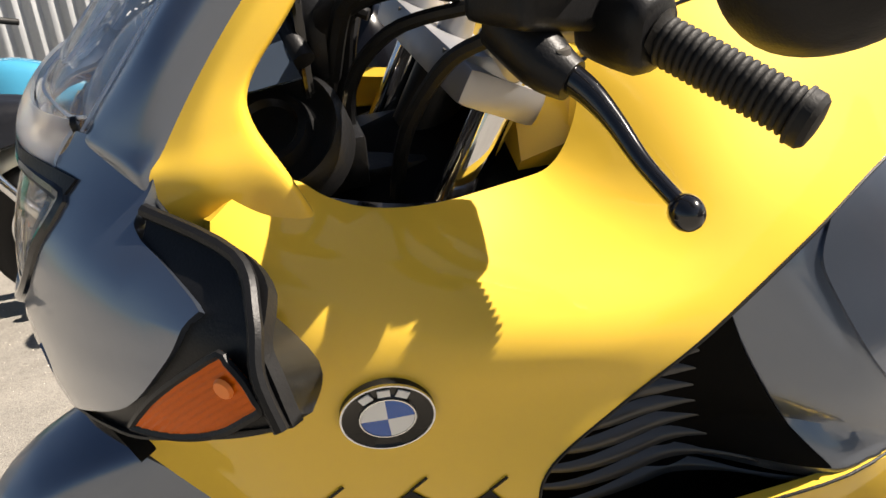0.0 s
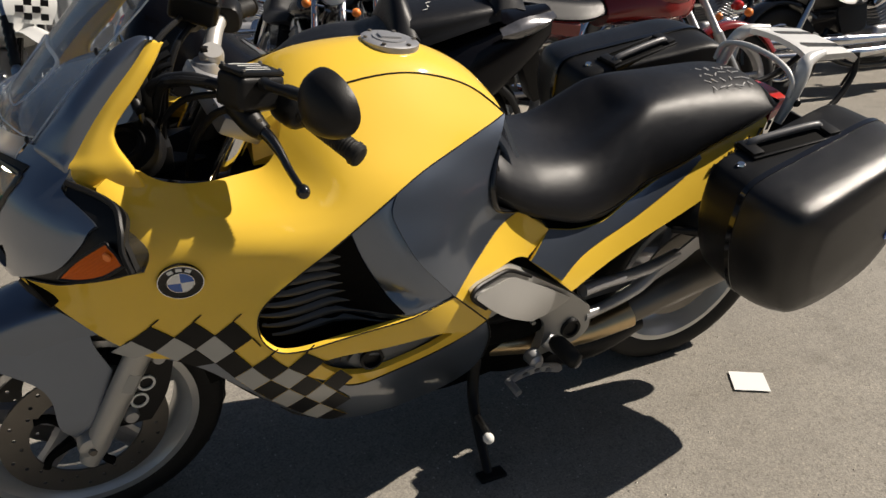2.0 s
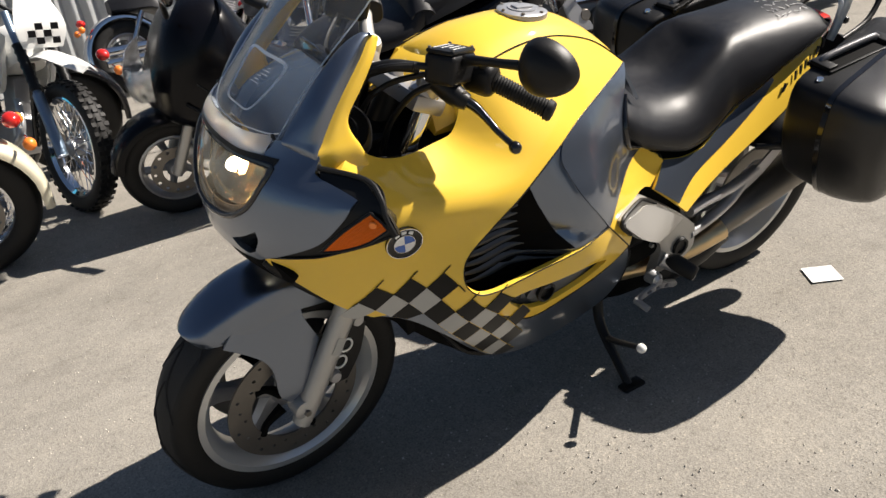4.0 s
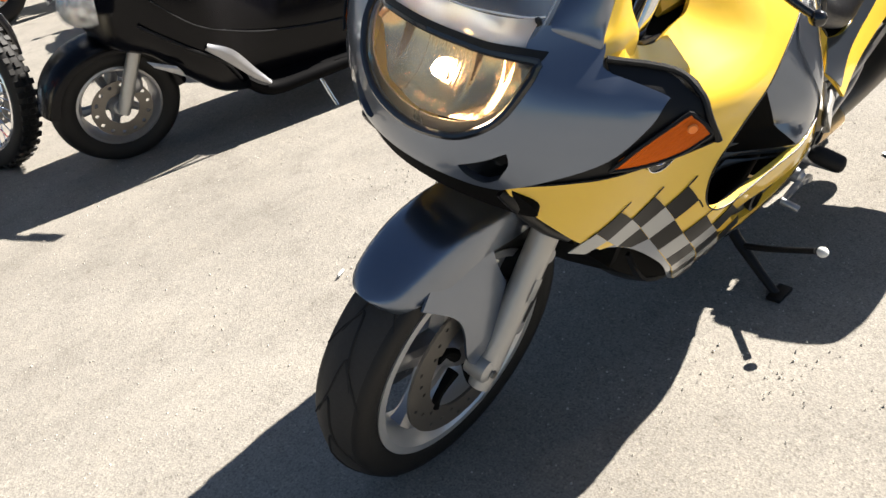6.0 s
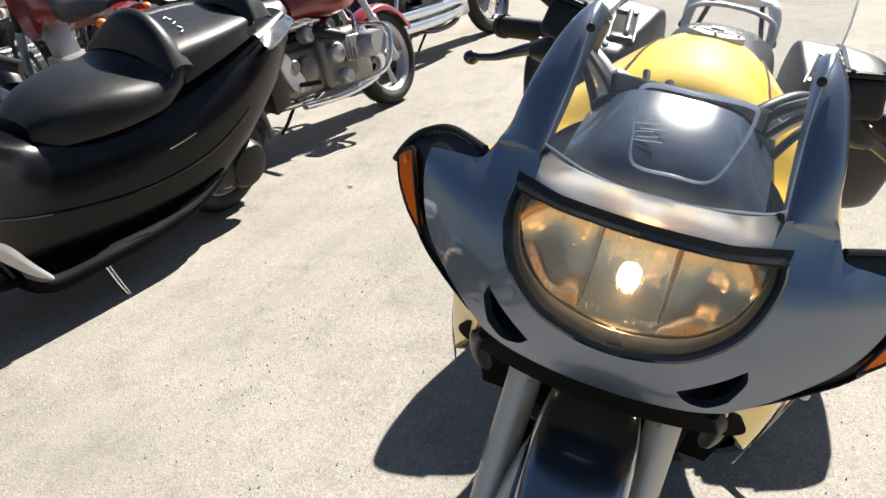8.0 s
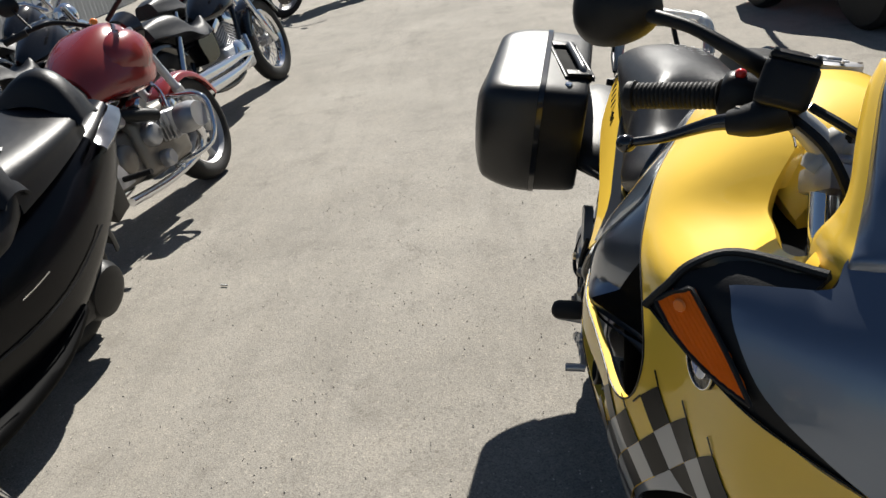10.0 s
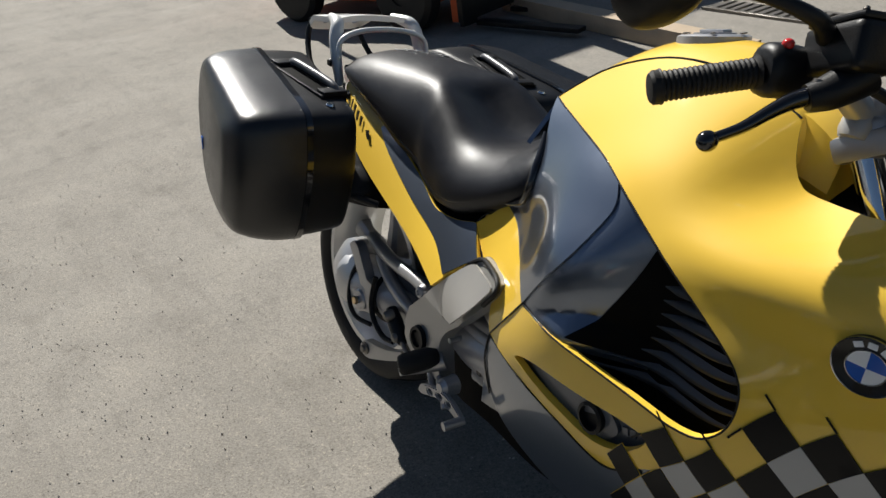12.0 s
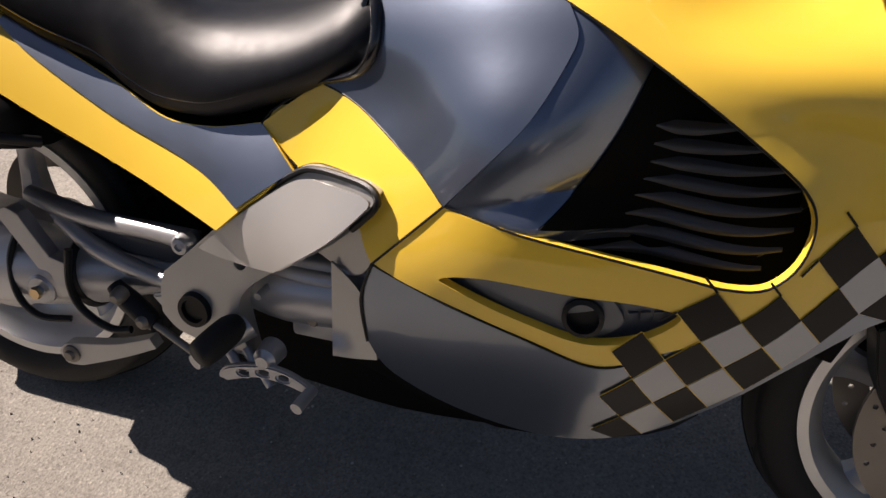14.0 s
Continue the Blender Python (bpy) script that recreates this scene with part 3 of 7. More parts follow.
for i, first in ((-4, 2), (-3, 1), (-2, 0), (-1, 1), (0, 0), (1, 1), (2, 2), (3, 1), (4, 2), (5, 3)):
    for j in range(first, first + 6):
        c = [node(i, j), node(i + 1, j), node(i + 1, j + 1), node(i, j + 1)]
        if sum(p[1] < lowest(p[0]) for p in c) > 2 or sum(c)[1] / 4 < lowest(sum(c)[0] / 4) + .004:
            continue
        c = [np.array((p[0], max(p[1], lowest(p[0])))) for p in c]
        mid = sum(c) / 4
        low = mid[1] < hermite([-.60, -.44, -.27, -.16], [.446, .512, .562, .575], mid[0])
        inner = [tuple(mid + (p - mid) * (0.965 if low else 0.99)) for p in c]
        if low:
            both("check_line", lambda: patch([[tuple(mid + (p - mid) * 1.005) for p in c]], side_at(0.0012), 0.0005, 0.02), YELLOW)
        both("check_square", lambda: patch([inner], side_at(0.0022), 0.0008, 0.02), CHECK_BLACK if (i - j) % 2 == 0 else CHECK_GREY)
for i, j, d in ((0, 0, -CA), (1, 0, -CB), (3, 1, -CA), (4, 1, -CB), (5, 2, -CB), (6, 3, -CB), (6, 4, CB * .6), (2, 1, -CB)):
    a = node(i, j)
    b = a + d * 0.45
    s = np.array((-(b - a)[1], (b - a)[0]))
    s = s / np.linalg.norm(s) * 0.0014
    both("check_tick", lambda: patch([[tuple(a - s), tuple(b - s), tuple(b + s), tuple(a + s)]], side_at(0.0024), 0.0008, 0.02), CHECK_BLACK)


# round emblem: ring and four quarters
def emblem(parent, m, r):
    e = bp("emblem", moved(lathe([(0, -.006), (r, -.006), (r, .001), (r * .97, .003), (r * .93, .002), (0, .002)], sides=48), m), POD_BLACK, parent, "round enamel emblem")
    bp("emblem_rim", moved(lathe([(r * .96, .0015), (r * 1.0, .0015), (r * 1.0, .004), (r * .96, .004)], sides=48), m), CHROME, e, "chrome rim")
    for q in range(4):
        pts = [(0, 0)] + [(r * .56 * math.cos(a), r * .56 * math.sin(a)) for a in (math.pi / 2 * q + k * math.pi / 16 for k in range(9))]
        bp("emblem_quarter", moved(plate(pts, .002, .0032, 0), m), BLUE if q % 2 else WHITE, e)
    for a in (60, 90, 120):
        w = r * .13
        bar = moved(box(-w, w, .002, .0032, -r * .09, r * .09, 0), pose(r * .76 * math.cos(radians(a)), 0, r * .76 * math.sin(radians(a)), 0, 90 - a, 0))
        bp("emblem_bar", moved(bar, m), WHITE, e)
    bp("emblem_hub", moved(lathe([(r * .57, .0015), (r * .60, .0015), (r * .60, .0036), (r * .57, .0036)], sides=40), m), CHROME, e)


def side_frame(x, z, sgn, off=0.004):
    e = 0.012
    p = Vector((x, half_width(x, z), z))
    tx = Vector((2 * e, half_width(x + e, z) - half_width(x - e, z), 0))
    tz = Vector((0, half_width(x, z + e) - half_width(x, z - e), 2 * e))
    nrm = tz.cross(tx).normalized()
    if nrm.y < 0:
        nrm = -nrm
    up = (Vector((0, 0, 1)) - nrm * nrm.z).normalized()
    m = Matrix((up.cross(nrm) * -1, nrm, up)).transposed().to_4x4()
    m.translation = p + nrm * off
    if sgn < 0:
        m = Matrix.Diagonal((1, -1, 1, 1)) @ m @ Matrix.Diagonal((1, -1, 1, 1)) @ pose(0, 0, 0, 0, 0, 180)
    return m


emblem(bike, side_frame(-.228, .782, 1), .039)
emblem(bike, side_frame(-.228, .782, -1), .039)

# ---------------------------------------------------------------- nose, lamp and screen
NOSE_Y = 0.006


def nose_x(y, z):
    """The nose surface: a shield that falls back to the sides and towards the screen pillars."""
    y = abs(y - NOSE_Y)
    t = min(max((z - .92) / .08, 0), 1)
    return (.060 - 1.45 * y * y - 2.4 * max(z - .82, 0) ** 2 - .25 * max(z - 1.0, 0) - 4.0 * max(.80 - z, 0) ** 2
            + .40 * max(z - .945, 0) - .50 * max(y - .10, 0) * t * t * (3 - 2 * t))


def nose_at(off=0.0):
    return lambda y, z: (nose_x(y, z) + off, y, z)


def sym(left):
    """A closed outline in width and height from its left half, top centre to bottom centre."""
    return [(y + NOSE_Y, z) for y, z in left] + [(-y + NOSE_Y, z) for y, z in rev(left) if y > 1e-6]


LAMP = path([(0, .963), (.08, .962), (.158, .956)], [(.158, .956), (.160, .930), (.140, .880), (.094, .844), (.04, .831), (0, .828)])
GRILLE = path([(.092, .795), (.13, .815), (.160, .836)], [(.160, .836), (.164, .818), (.152, .788)], [(.152, .788), (.13, .776), (.105, .782), (.092, .795)])
NOSE = path([(0, .973), (.08, .973), (.132, .974)], [(.132, .974), (.142, .983), (.146, .998)], [(.146, .998), (.17, .997), (.198, .992)], [(.198, .992), (.212, .980), (.220, .966)], [(.220, .966), (.226, .957), (.240, .951)], [(.240, .951), (.295, .938), (.311, .933)], [(.311, .933), (.306, .898), (.276, .846), (.215, .803), (.155, .770)],
            [(.155, .770), (.12, .766), (.06, .767), (0, .768)])
stiff("nose_fairing", patch([sym(NOSE), sym(LAMP), [(y + NOSE_Y, z) for y, z in GRILLE], [(-y + NOSE_Y, z) for y, z in GRILLE]], nose_at(), 0.012, 0.022, (1, 0, 0)), GRAPHITE,
   label="graphite nose fairing round the headlamp")
DUCT = [tuple(np.array((.130, .805)) + (np.array(q) - np.array((.130, .805))) * 1.12) for q in GRILLE]


def duct_at(sgn):
    edge = np.array(GRILLE)

    def at(y, z):
        u = np.array((sgn * (y - NOSE_Y), z))
        d = math.sqrt(float(((edge - u) ** 2).sum(1).min())) if inside([GRILLE], u[None])[0] else 0.0
        return (nose_x(y, z) - .013 - .030 * min(d / .010, 1), y, z)
    return at


for s in (1, -1):
    stiff("nose_duct", patch([[(s * y + NOSE_Y, z) for y, z in DUCT]], duct_at(s), 0.002, 0.005, (1, 0, 0)), BLACK_PLASTIC, label="dark nose duct")


def bowl(y, z):
    """Reflector behind the lens: two smooth bowls beside a fluted middle, all inside a shallow bezel."""
    v, h = y - NOSE_Y, z - .905
    rim = max(0, 1 - (v / .150) ** 2 - (h / (.062 if h < 0 else .075)) ** 2)
    middle = min(max((.052 - abs(v)) / .006, 0), 1)
    flute = .0045 * abs(((v * 130) % 1) - .5) * middle
    steps = .004 * math.sin(v * 95) * (1 - middle) * min(1, rim * 4)
    return (nose_x(y, z) - .020 - .062 * rim ** .55 + .018 * middle * min(1, rim * 3) - flute - steps, y, z)


lamp = stiff("headlamp", patch([sym(path([(0, .968), (.08, .967), (.150, .962)], [(.150, .962), (.150, .93), (.132, .885), (.094, .858), (.04, .846), (0, .843)]))], bowl, 0.002, 0.0035, (1, 0, 0)),
          REFLECTOR, label="headlamp reflector coloured gold for the bulb's warm light")
stiff("lamp_bezel", patch([sym(path([(0, .968), (.08, .967), (.168, .962)], [(.168, .962), (.168, .93), (.146, .873), (.098, .834), (.04, .821), (0, .818)]), ), sym(path([(0, .964), (.08, .963), (.148, .958)], [(.148, .958), (.148, .93), (.130, .887), (.092, .861), (.04, .849), (0, .846)]))],
                          lambda y, z: (nose_x(y, z) - .013, y, z), 0.003, 0.006, (1, 0, 0)), BEZEL, lamp, "bronze bezel round the reflector")
stiff("bulb_shield", moved(lathe([(.013, .004), (.015, .004), (.016, 0), (.012, 0)], sides=24), Matrix.Translation((-.010, NOSE_Y, .888)) @ pose(0, 0, 0, 0, 0, -90)), CHROME, lamp, "bright ring round the bulb")


def ribbed(y, z):
    w = .0007 * math.sin((y - NOSE_Y) * 1300) if abs(y - NOSE_Y) < .052 else 0
    return (nose_x(y, z) - .002 + w, y, z)


stiff("lamp_lens", patch([sym(LAMP)], ribbed, 0, 0.0016, (1, 0, 0)), LENS, lamp, "ribbed clear headlamp lens")
stiff("lamp_bulb", ellipsoid((-.012, NOSE_Y, .892), (.020, .014, .014), 14), BULB, lamp, "lit headlamp bulb")
stiff("lamp_seal", tube([nose_at(-.002)(y, z) for y, z in sym(LAMP)[::2] + sym(LAMP)[:1]], .0065, 2, 8), BLACK_GLOSS, lamp, "black rubber seal")
stiff("lamp_gasket", patch([sym(path([(0, .977), (.08, .976), (.166, .970)], [(.166, .970), (.164, .960), (.158, .953)], [(.158, .953), (.08, .959), (0, .960)]))], nose_at(.004), 0.006, 0.012, (1, 0, 0)),
   BLACK_PLASTIC, label="black strip above the headlamp")
stiff("nose_mouth", patch([path([(-.165, .766), (-.10, .762), (0, .763), (.10, .762), (.165, .766)], [(.165, .766), (.195, .730), (.185, .712), (.10, .722), (0, .727), (-.10, .722), (-.185, .712), (-.195, .730), (-.165, .766)])],
                       lambda y, z: (.044 - 1.55 * (y - NOSE_Y) ** 2 - .30 * max(.76 - z, 0), y, z), 0.05, 0.02, (1, 0, 0)), DARK, label="black intake lip under the nose")
stiff("radiator", loft([[(-.20 - .10 * (.78 - z) * 2, y * (half_width(-.22, z) - .02), z) for y in (-1, -.5, 0, .5, 1)] for z in (.46, .54, .62, .70, .78)], 2, 2, .02, out=(1, 0, 0)), DARK, label="black radiator behind the front wheel")
for s in (1, -1):
    stiff("fairing_lip", tube([(-.150, s * .172, .585), (-.095, s * .168, .635), (-.045, s * .166, .69), (-.005, s * .160, .738), (.010, s * .150, .755)], [.008, .012, .013, .012, .008], 5, 10), BLACK_PLASTIC, label="black lip inside the fairing edge")
# pillars beside the screen: front edge, edge of the graphite, edge of the yellow, row by row upwards
PILLAR = (((-.090, .150, .940), (-.116, .216, .922), (-.205, .196, .908)), ((-.056, .154, .985), (-.094, .215, .975), (-.186, .210, .962)), ((-.062, .154, 1.004), (-.108, .207, .996), (-.168, .203, 1.003)),
          ((-.100, .150, 1.046), (-.140, .196, 1.037), (-.172, .196, 1.030)), ((-.137, .147, 1.087), (-.174, .186, 1.076), (-.206, .186, 1.069)),
          ((-.186, .145, 1.130), (-.212, .173, 1.114), (-.240, .173, 1.110)), ((-.226, .146, 1.150), (-.240, .158, 1.142), (-.258, .159, 1.134)), ((-.246, .150, 1.148), (-.252, .154, 1.144), (-.262, .155, 1.138)))
for s in (1, -1):
    flip = lambda p: Vector((p[0], s * p[1] + (.004 if s > 0 else .008), p[2]))
    ink, lack = [], []
    for f, b, e in PILLAR:
        f, b, e = flip(f), flip(b), flip(e)
        crown = Vector((.010, s * .012, .006)) * min(1, (b - f).length / .05) * min(max((f.z - .975) / .06, 0), 1)
        ink.append([tuple(p) for p in (f + Vector((-.012, -s * .010, -.010)), f, f.lerp(b, .35) + crown, f.lerp(b, .75) + crown * 1.1, b + Vector((.002, 0, .002)), b + Vector((-.006, -s * .002, -.003)))])
        lack.append([tuple(p) for p in (b + Vector((-.001, -s * .001, 0)), b.lerp(e, .35) + Vector((0, s * .004, .001)), b.lerp(e, .7) + Vector((0, s * .003, .001)), e, e + Vector((-.004, -s * .010, -.002)))])
    stiff("screen_pillar", loft(ink, 5, 4, 0.004, out=(.5, s, 0)), GRAPHITE, label="graphite pillar beside the windscreen")
    stiff("screen_pillar_edge", loft(lack, 5, 4, 0.004, out=(0, s, 0)), YELLOW, label="yellow edge behind the screen pillar")


def screen_x(y, z):
    return .0 - 2.0 * (y - NOSE_Y) ** 2 - .92 * (z - .985)


stiff("screen", patch([sym(path([(0, 1.33), (.07, 1.323), (.130, 1.29), (.154, 1.21)], [(.154, 1.21), (.141, 1.10), (.146, .992)], [(.146, .992), (.08, .988), (0, .986)]))],
                   lambda y, z: (screen_x(y, z), y, z), 0.003, 0.02, (1, 0, 0)), SCREEN, label="clear tinted windscreen")
stiff("screen_base", loft([[(nose_x(y, zz) + dx, y, zz) for y in (NOSE_Y - .140 + .028 * k for k in range(11))] for zz, dx in ((.968, .000), (.978, .004), (.992, .001), (1.003, -.004))], 3, 2, .003, out=(1, 0, 1)), FROST, label="pale moulded base of the windscreen")
LOOP = ((-.054, 1.078), (-.046, 1.095), (.012, 1.099), (.072, 1.098), (.082, 1.087), (.073, 1.054), (.054, 1.023), (.012, 1.021), (-.034, 1.022), (-.046, 1.05), (-.054, 1.078))
stiff("screen_rib", tube([(screen_x(y + NOSE_Y, z) + .002, y + NOSE_Y, z) for y, z in LOOP], [.002, .0032, .0036, .0034, .0026, .0018, .0018, .002, .002, .0018, .002], 6, 6), FROST, label="bright edge of the inner deflector")
stiff("screen_step", tube([(screen_x(y + NOSE_Y, z) + .003, y + NOSE_Y, z) for y, z in ((-.143, 1.007), (-.088, 1.001), (-.035, .999), (.016, 1.0), (.051, 1.0), (.12, 1.002), (.143, 1.006))], .0014, 5, 6), WHITE, label="bright lower edge of the windscreen")
for y, z in ((-.085, .988), (.0, .986), (.075, .987)):
    stiff("screen_boss", moved(ellipsoid((0, 0, 0), (.004, .024, .009), 16), Matrix.Translation((screen_x(y + NOSE_Y, z) - .002, y + NOSE_Y, z))), FROST)
for s in (-1, 1):
    for y, z in ((.138, 1.0), (.140, 1.13)):
        yy = s * y + NOSE_Y
        stiff("screen_screw", moved(lathe([(0, 0), (.006, 0), (.006, .004), (0, .006)], sides=14), Matrix.Translation((screen_x(yy, z) + .002, yy, z)) @ pose(0, 0, 0, 0, 0, -90)), BLACK_PLASTIC)
HOOD = ((-.045, .962, .980), (-.088, .986, 1.025), (-.145, .998, 1.052), (-.200, 1.005, 1.066))
stiff("dash_hood", loft([[(x - .015, -.120, ze), (x + .004, -.070, zc - .009), (x + .010, .005, zc), (x + .004, .078, zc - .009), (x - .015, .132, ze)] for x, ze, zc in HOOD], 4, 4, 0.004), DASH, label="blue-grey instrument hood")
stiff("screen_rim", tube([(screen_x(y + NOSE_Y, z) + .0005, y + NOSE_Y, z) for y, z in ((-.145, .995), (-.141, 1.10), (-.154, 1.21), (-.130, 1.29), (-.07, 1.323), (0, 1.33), (.07, 1.323), (.130, 1.29), (.154, 1.21), (.141, 1.10), (.145, .995))], .0014, 6, 6), FROST, label="pale edge of the windscreen")
for k in range(6):
    stiff("hood_print", tube([(-.085 - .007 * k, -.045 + .008 * (k % 2), 1.031 + .0030 * k), (-.085 - .007 * k, -.005 - .007 * (k % 3), 1.0365 + .0030 * k)], .0006, 2, 5, smooth=False), WORN_CHALK)
bp("dash_bar", tube([(-.218, -.112, 1.030), (-.208, -.085, 1.052), (-.203, 0, 1.062), (-.208, .085, 1.052), (-.218, .118, 1.030)], .010, 6, 12), BLACK_PLASTIC)

bp("dash_panel", box(-.225, -.215, -.10, .11, .985, 1.085, .006), BLACK_GLOSS, label="black instrument panel")
for y in (-.045, .05):
    bp("dial", moved(lathe([(0, 0), (.042, 0), (.044, .004), (.044, .014), (.039, .014), (.038, .006), (0, .006)], sides=36), Matrix.Translation((-.226, y, 1.035)) @ pose(0, 0, 0, 0, 0, 90)), BLACK_PLASTIC, label="round black dial")

# indicator pods
POD_Y = .004
POD = path([(.222, .964), (.295, .956), (.338, .937), (.360, .912), (.377, .882)], [(.377, .882), (.345, .856), (.295, .826), (.240, .803), (.185, .784)], [(.185, .784), (.21, .81), (.25, .86), (.27, .91), (.222, .964)])
AMB = path([(.284, .833), (.310, .876), (.341, .919)], [(.341, .919), (.357, .908), (.369, .893)], [(.369, .893), (.349, .866), (.317, .845), (.284, .833)])
for s in (1, -1):
    Q = lambda c: [(s * y + POD_Y, z) for y, z in c]
    P = lambda x, y, z: (x, s * y + POD_Y, z)
    pod = stiff("indicator_pod", patch([Q(POD)], nose_at(-.007), .010, .02, (1, 0, 0)), BLACK_PLASTIC, label="black indicator housing")
    RIMLINE = [(nose_x(s * y + POD_Y, z), s * y + POD_Y, z) for y, z in ((.226, .964), (.295, .956), (.338, .937), (.360, .912), (.377, .882))]
    WALL_LINE = [(-.107, s * .236, .960), (-.125, s * .262, .943), (-.145, s * .288, .925), (-.183, s * .330, .886), (-.173, s * .326, .842)]
    stiff("pod_back", loft([RIMLINE, WALL_LINE], 1, 5, .002, out=(-1, s, 0)), POD_BLACK, pod, "satin black back of the indicator pod")
    stiff("pod_rim", tube(RIMLINE, .005, 5, 8), BLACK_PLASTIC, pod)
    stiff("pod_base", loft([[(nose_x(s * y + POD_Y, z), s * y + POD_Y, z) for y, z in ((.185, .784), (.240, .803), (.295, .826), (.377, .882))], [(-.01, s * .155, .755), (-.06, s * .212, .772), (-.12, s * .265, .800), (-.173, s * .326, .842)]], 1, 5, .002, out=(0, 0, -1)), BLACK_PLASTIC, pod)
    lens = stiff("indicator_lens", patch([Q(AMB)], lambda y, z: (nose_x(y, z) + .005 + .0006 * math.sin(((y - POD_Y) * s * .8 - z * .6) * 1500), y, z), .005, .0016, (1, 0, 0)), AMBER, pod, "ribbed amber indicator lens")
    stiff("lens_rim", tube([(nose_x(y, z) + .004, y, z) for y, z in Q(AMB)[::2] + Q(AMB)[:1]], .0030, 2, 6), BLACK_PLASTIC, lens)
    stiff("lens_screw", moved(lathe([(0, .0025), (.006, .0025), (.0075, 0), (0, 0)], sides=14), Matrix.Translation((nose_x(s * .350 + POD_Y, .900) + .006, s * .350 + POD_Y, .900)) @ pose(0, 0, 0, 0, 0, -90 + s * 48)), AMBER_BACK, lens)

# ---------------------------------------------------------------- tank, seat, tail
def tank_rows():
    """Sections of the tank cover from edge to edge, tucked under the side panels."""
    rows = []
    for x, ze, zc in ((-.445, .93, .970), (-.462, .996, 1.022), (-.52, 1.020, 1.058), (-.60, 1.042, 1.080), (-.70, 1.053, 1.092), (-.78, 1.046, 1.083), (-.85, 1.016, 1.049), (-.893, .982, 1.010), (-.945, .90, .925)):
        w = half_width(x, ze)
        rows.append([(x, s * w * f, ze - .004 + (zc - ze) * h) for s, f, h in ((-1, 1, 0), (-1, .62, .66), (1, 0, 1), (1, .62, .66), (1, 1, 0))])
    return rows


bp("fuel_tank", loft(tank_rows()[:-1], 5, 5, 0.008, out=(0, 0, 1)), YELLOW, label="yellow fuel tank cover")
bp("tank_rear", loft(tank_rows()[-2:], 5, 5, 0.008, out=(-1, 0, 1)), GRAPHITE, label="graphite back of the tank above the seat")
cap = bp("fuel_cap", moved(lathe([(0, -.01), (.052, -.01), (.052, .002), (.046, .005), (.03, .0055), (.03, .008), (0, .008)], sides=44), Matrix.Translation((-.715, .0, 1.088)) @ pose(0, 0, 0, 90, 0, 0)), ALLOY, label="round alloy fuel filler cap")
for k in range(6):
    a = k * math.tau / 6
    bp("cap_screw", moved(lathe([(0, 0), (.004, 0), (.004, .002), (0, .003)], sides=10), Matrix.Translation((-.715 + .045 * math.cos(a), .045 * math.sin(a), 1.094)) @ pose(0, 0, 0, 90, 0, 0)), STEEL, cap)
bp("cap_flap", box(-.735, -.695, -.012, .012, 1.095, 1.101, .003), ALLOY, cap)

SEATROWS = ((-.826, .09, .855, .940, .003), (-.838, .140, .835, .944, .006), (-.864, .172, .806, .934, .008), (-.915, .200, .782, .906, .008), (-.98, .205, .752, .876, .006), (-1.03, .205, .730, .860, .004), (-1.11, .202, .706, .852, -.006), (-1.165, .194, .705, .870, -.024), (-1.215, .182, .71, .912, -.046), (-1.265, .173, .735, .952, -.042),
            (-1.31, .163, .762, .970, -.008), (-1.40, .160, .795, .975, .012), (-1.48, .156, .835, .980, .014), (-1.58, .150, .875, .984, .012), (-1.66, .138, .900, .976, .008), (-1.71, .11, .910, .945, .004))
bp("seat", loft([[(x, -w * .8, zb), (x, -w, zb + .03), (x, -w * .93, zb + (zt - zb) * .62), (x, -w * .6, zt - .004), (x, 0, zt + d), (x, w * .6, zt - .004), (x, w * .93, zb + (zt - zb) * .62), (x, w, zb + .03), (x, w * .8, zb), (x, 0, zb - .005)]
                 for x, w, zb, zt, d in SEATROWS], 5, 4, closed=True), SEAT, label="black vinyl stepped seat")
bp("seat_piping", tube([(x, w * .985, zb + .032) for x, w, zb, zt, d in SEATROWS[2:-1]], .0035, 4, 6), BLACK_GLOSS)
bp("seat_piping", tube([(x, -w * .985, zb + .032) for x, w, zb, zt, d in SEATROWS[2:-1]], .0035, 4, 6), BLACK_GLOSS)
both("seat_edge", lambda: tube([(x - .004, half_width(x, z) + .003, z) for x, z in ((-.871, .925), (-.864, .895), (-.862, .865), (-.872, .825), (-.905, .79), (-.975, .768))], [.003, .006, .008, .008, .007, .004], 5, 10), BLACK_GLOSS, "glossy black edge of the seat")
stiff("seat_lip", tube([(-.878, -.172, .815), (-.866, -.158, .862), (-.854, -.125, .893), (-.848, -.06, .905), (-.846, 0, .908), (-.848, .06, .905), (-.854, .125, .893), (-.866, .158, .862), (-.878, .172, .815)], [.006, .008, .009, .009, .009, .009, .009, .008, .006], 5, 10), BLACK_GLOSS, label="glossy black lip at the seat front")


def tail_side(x, z):
    w = hermite([-1.75, -1.6, -1.4, -1.2, -1.08, -1.0], [.115, .142, .168, .194, .214, .230], x)
    mid = hermite([-1.75, -1.5, -1.25, -1.0], [.92, .79, .68, .64], x)
    return (x, w + .008 + .55 * (mid - z) - 1.5 * (z - mid) ** 2, z)


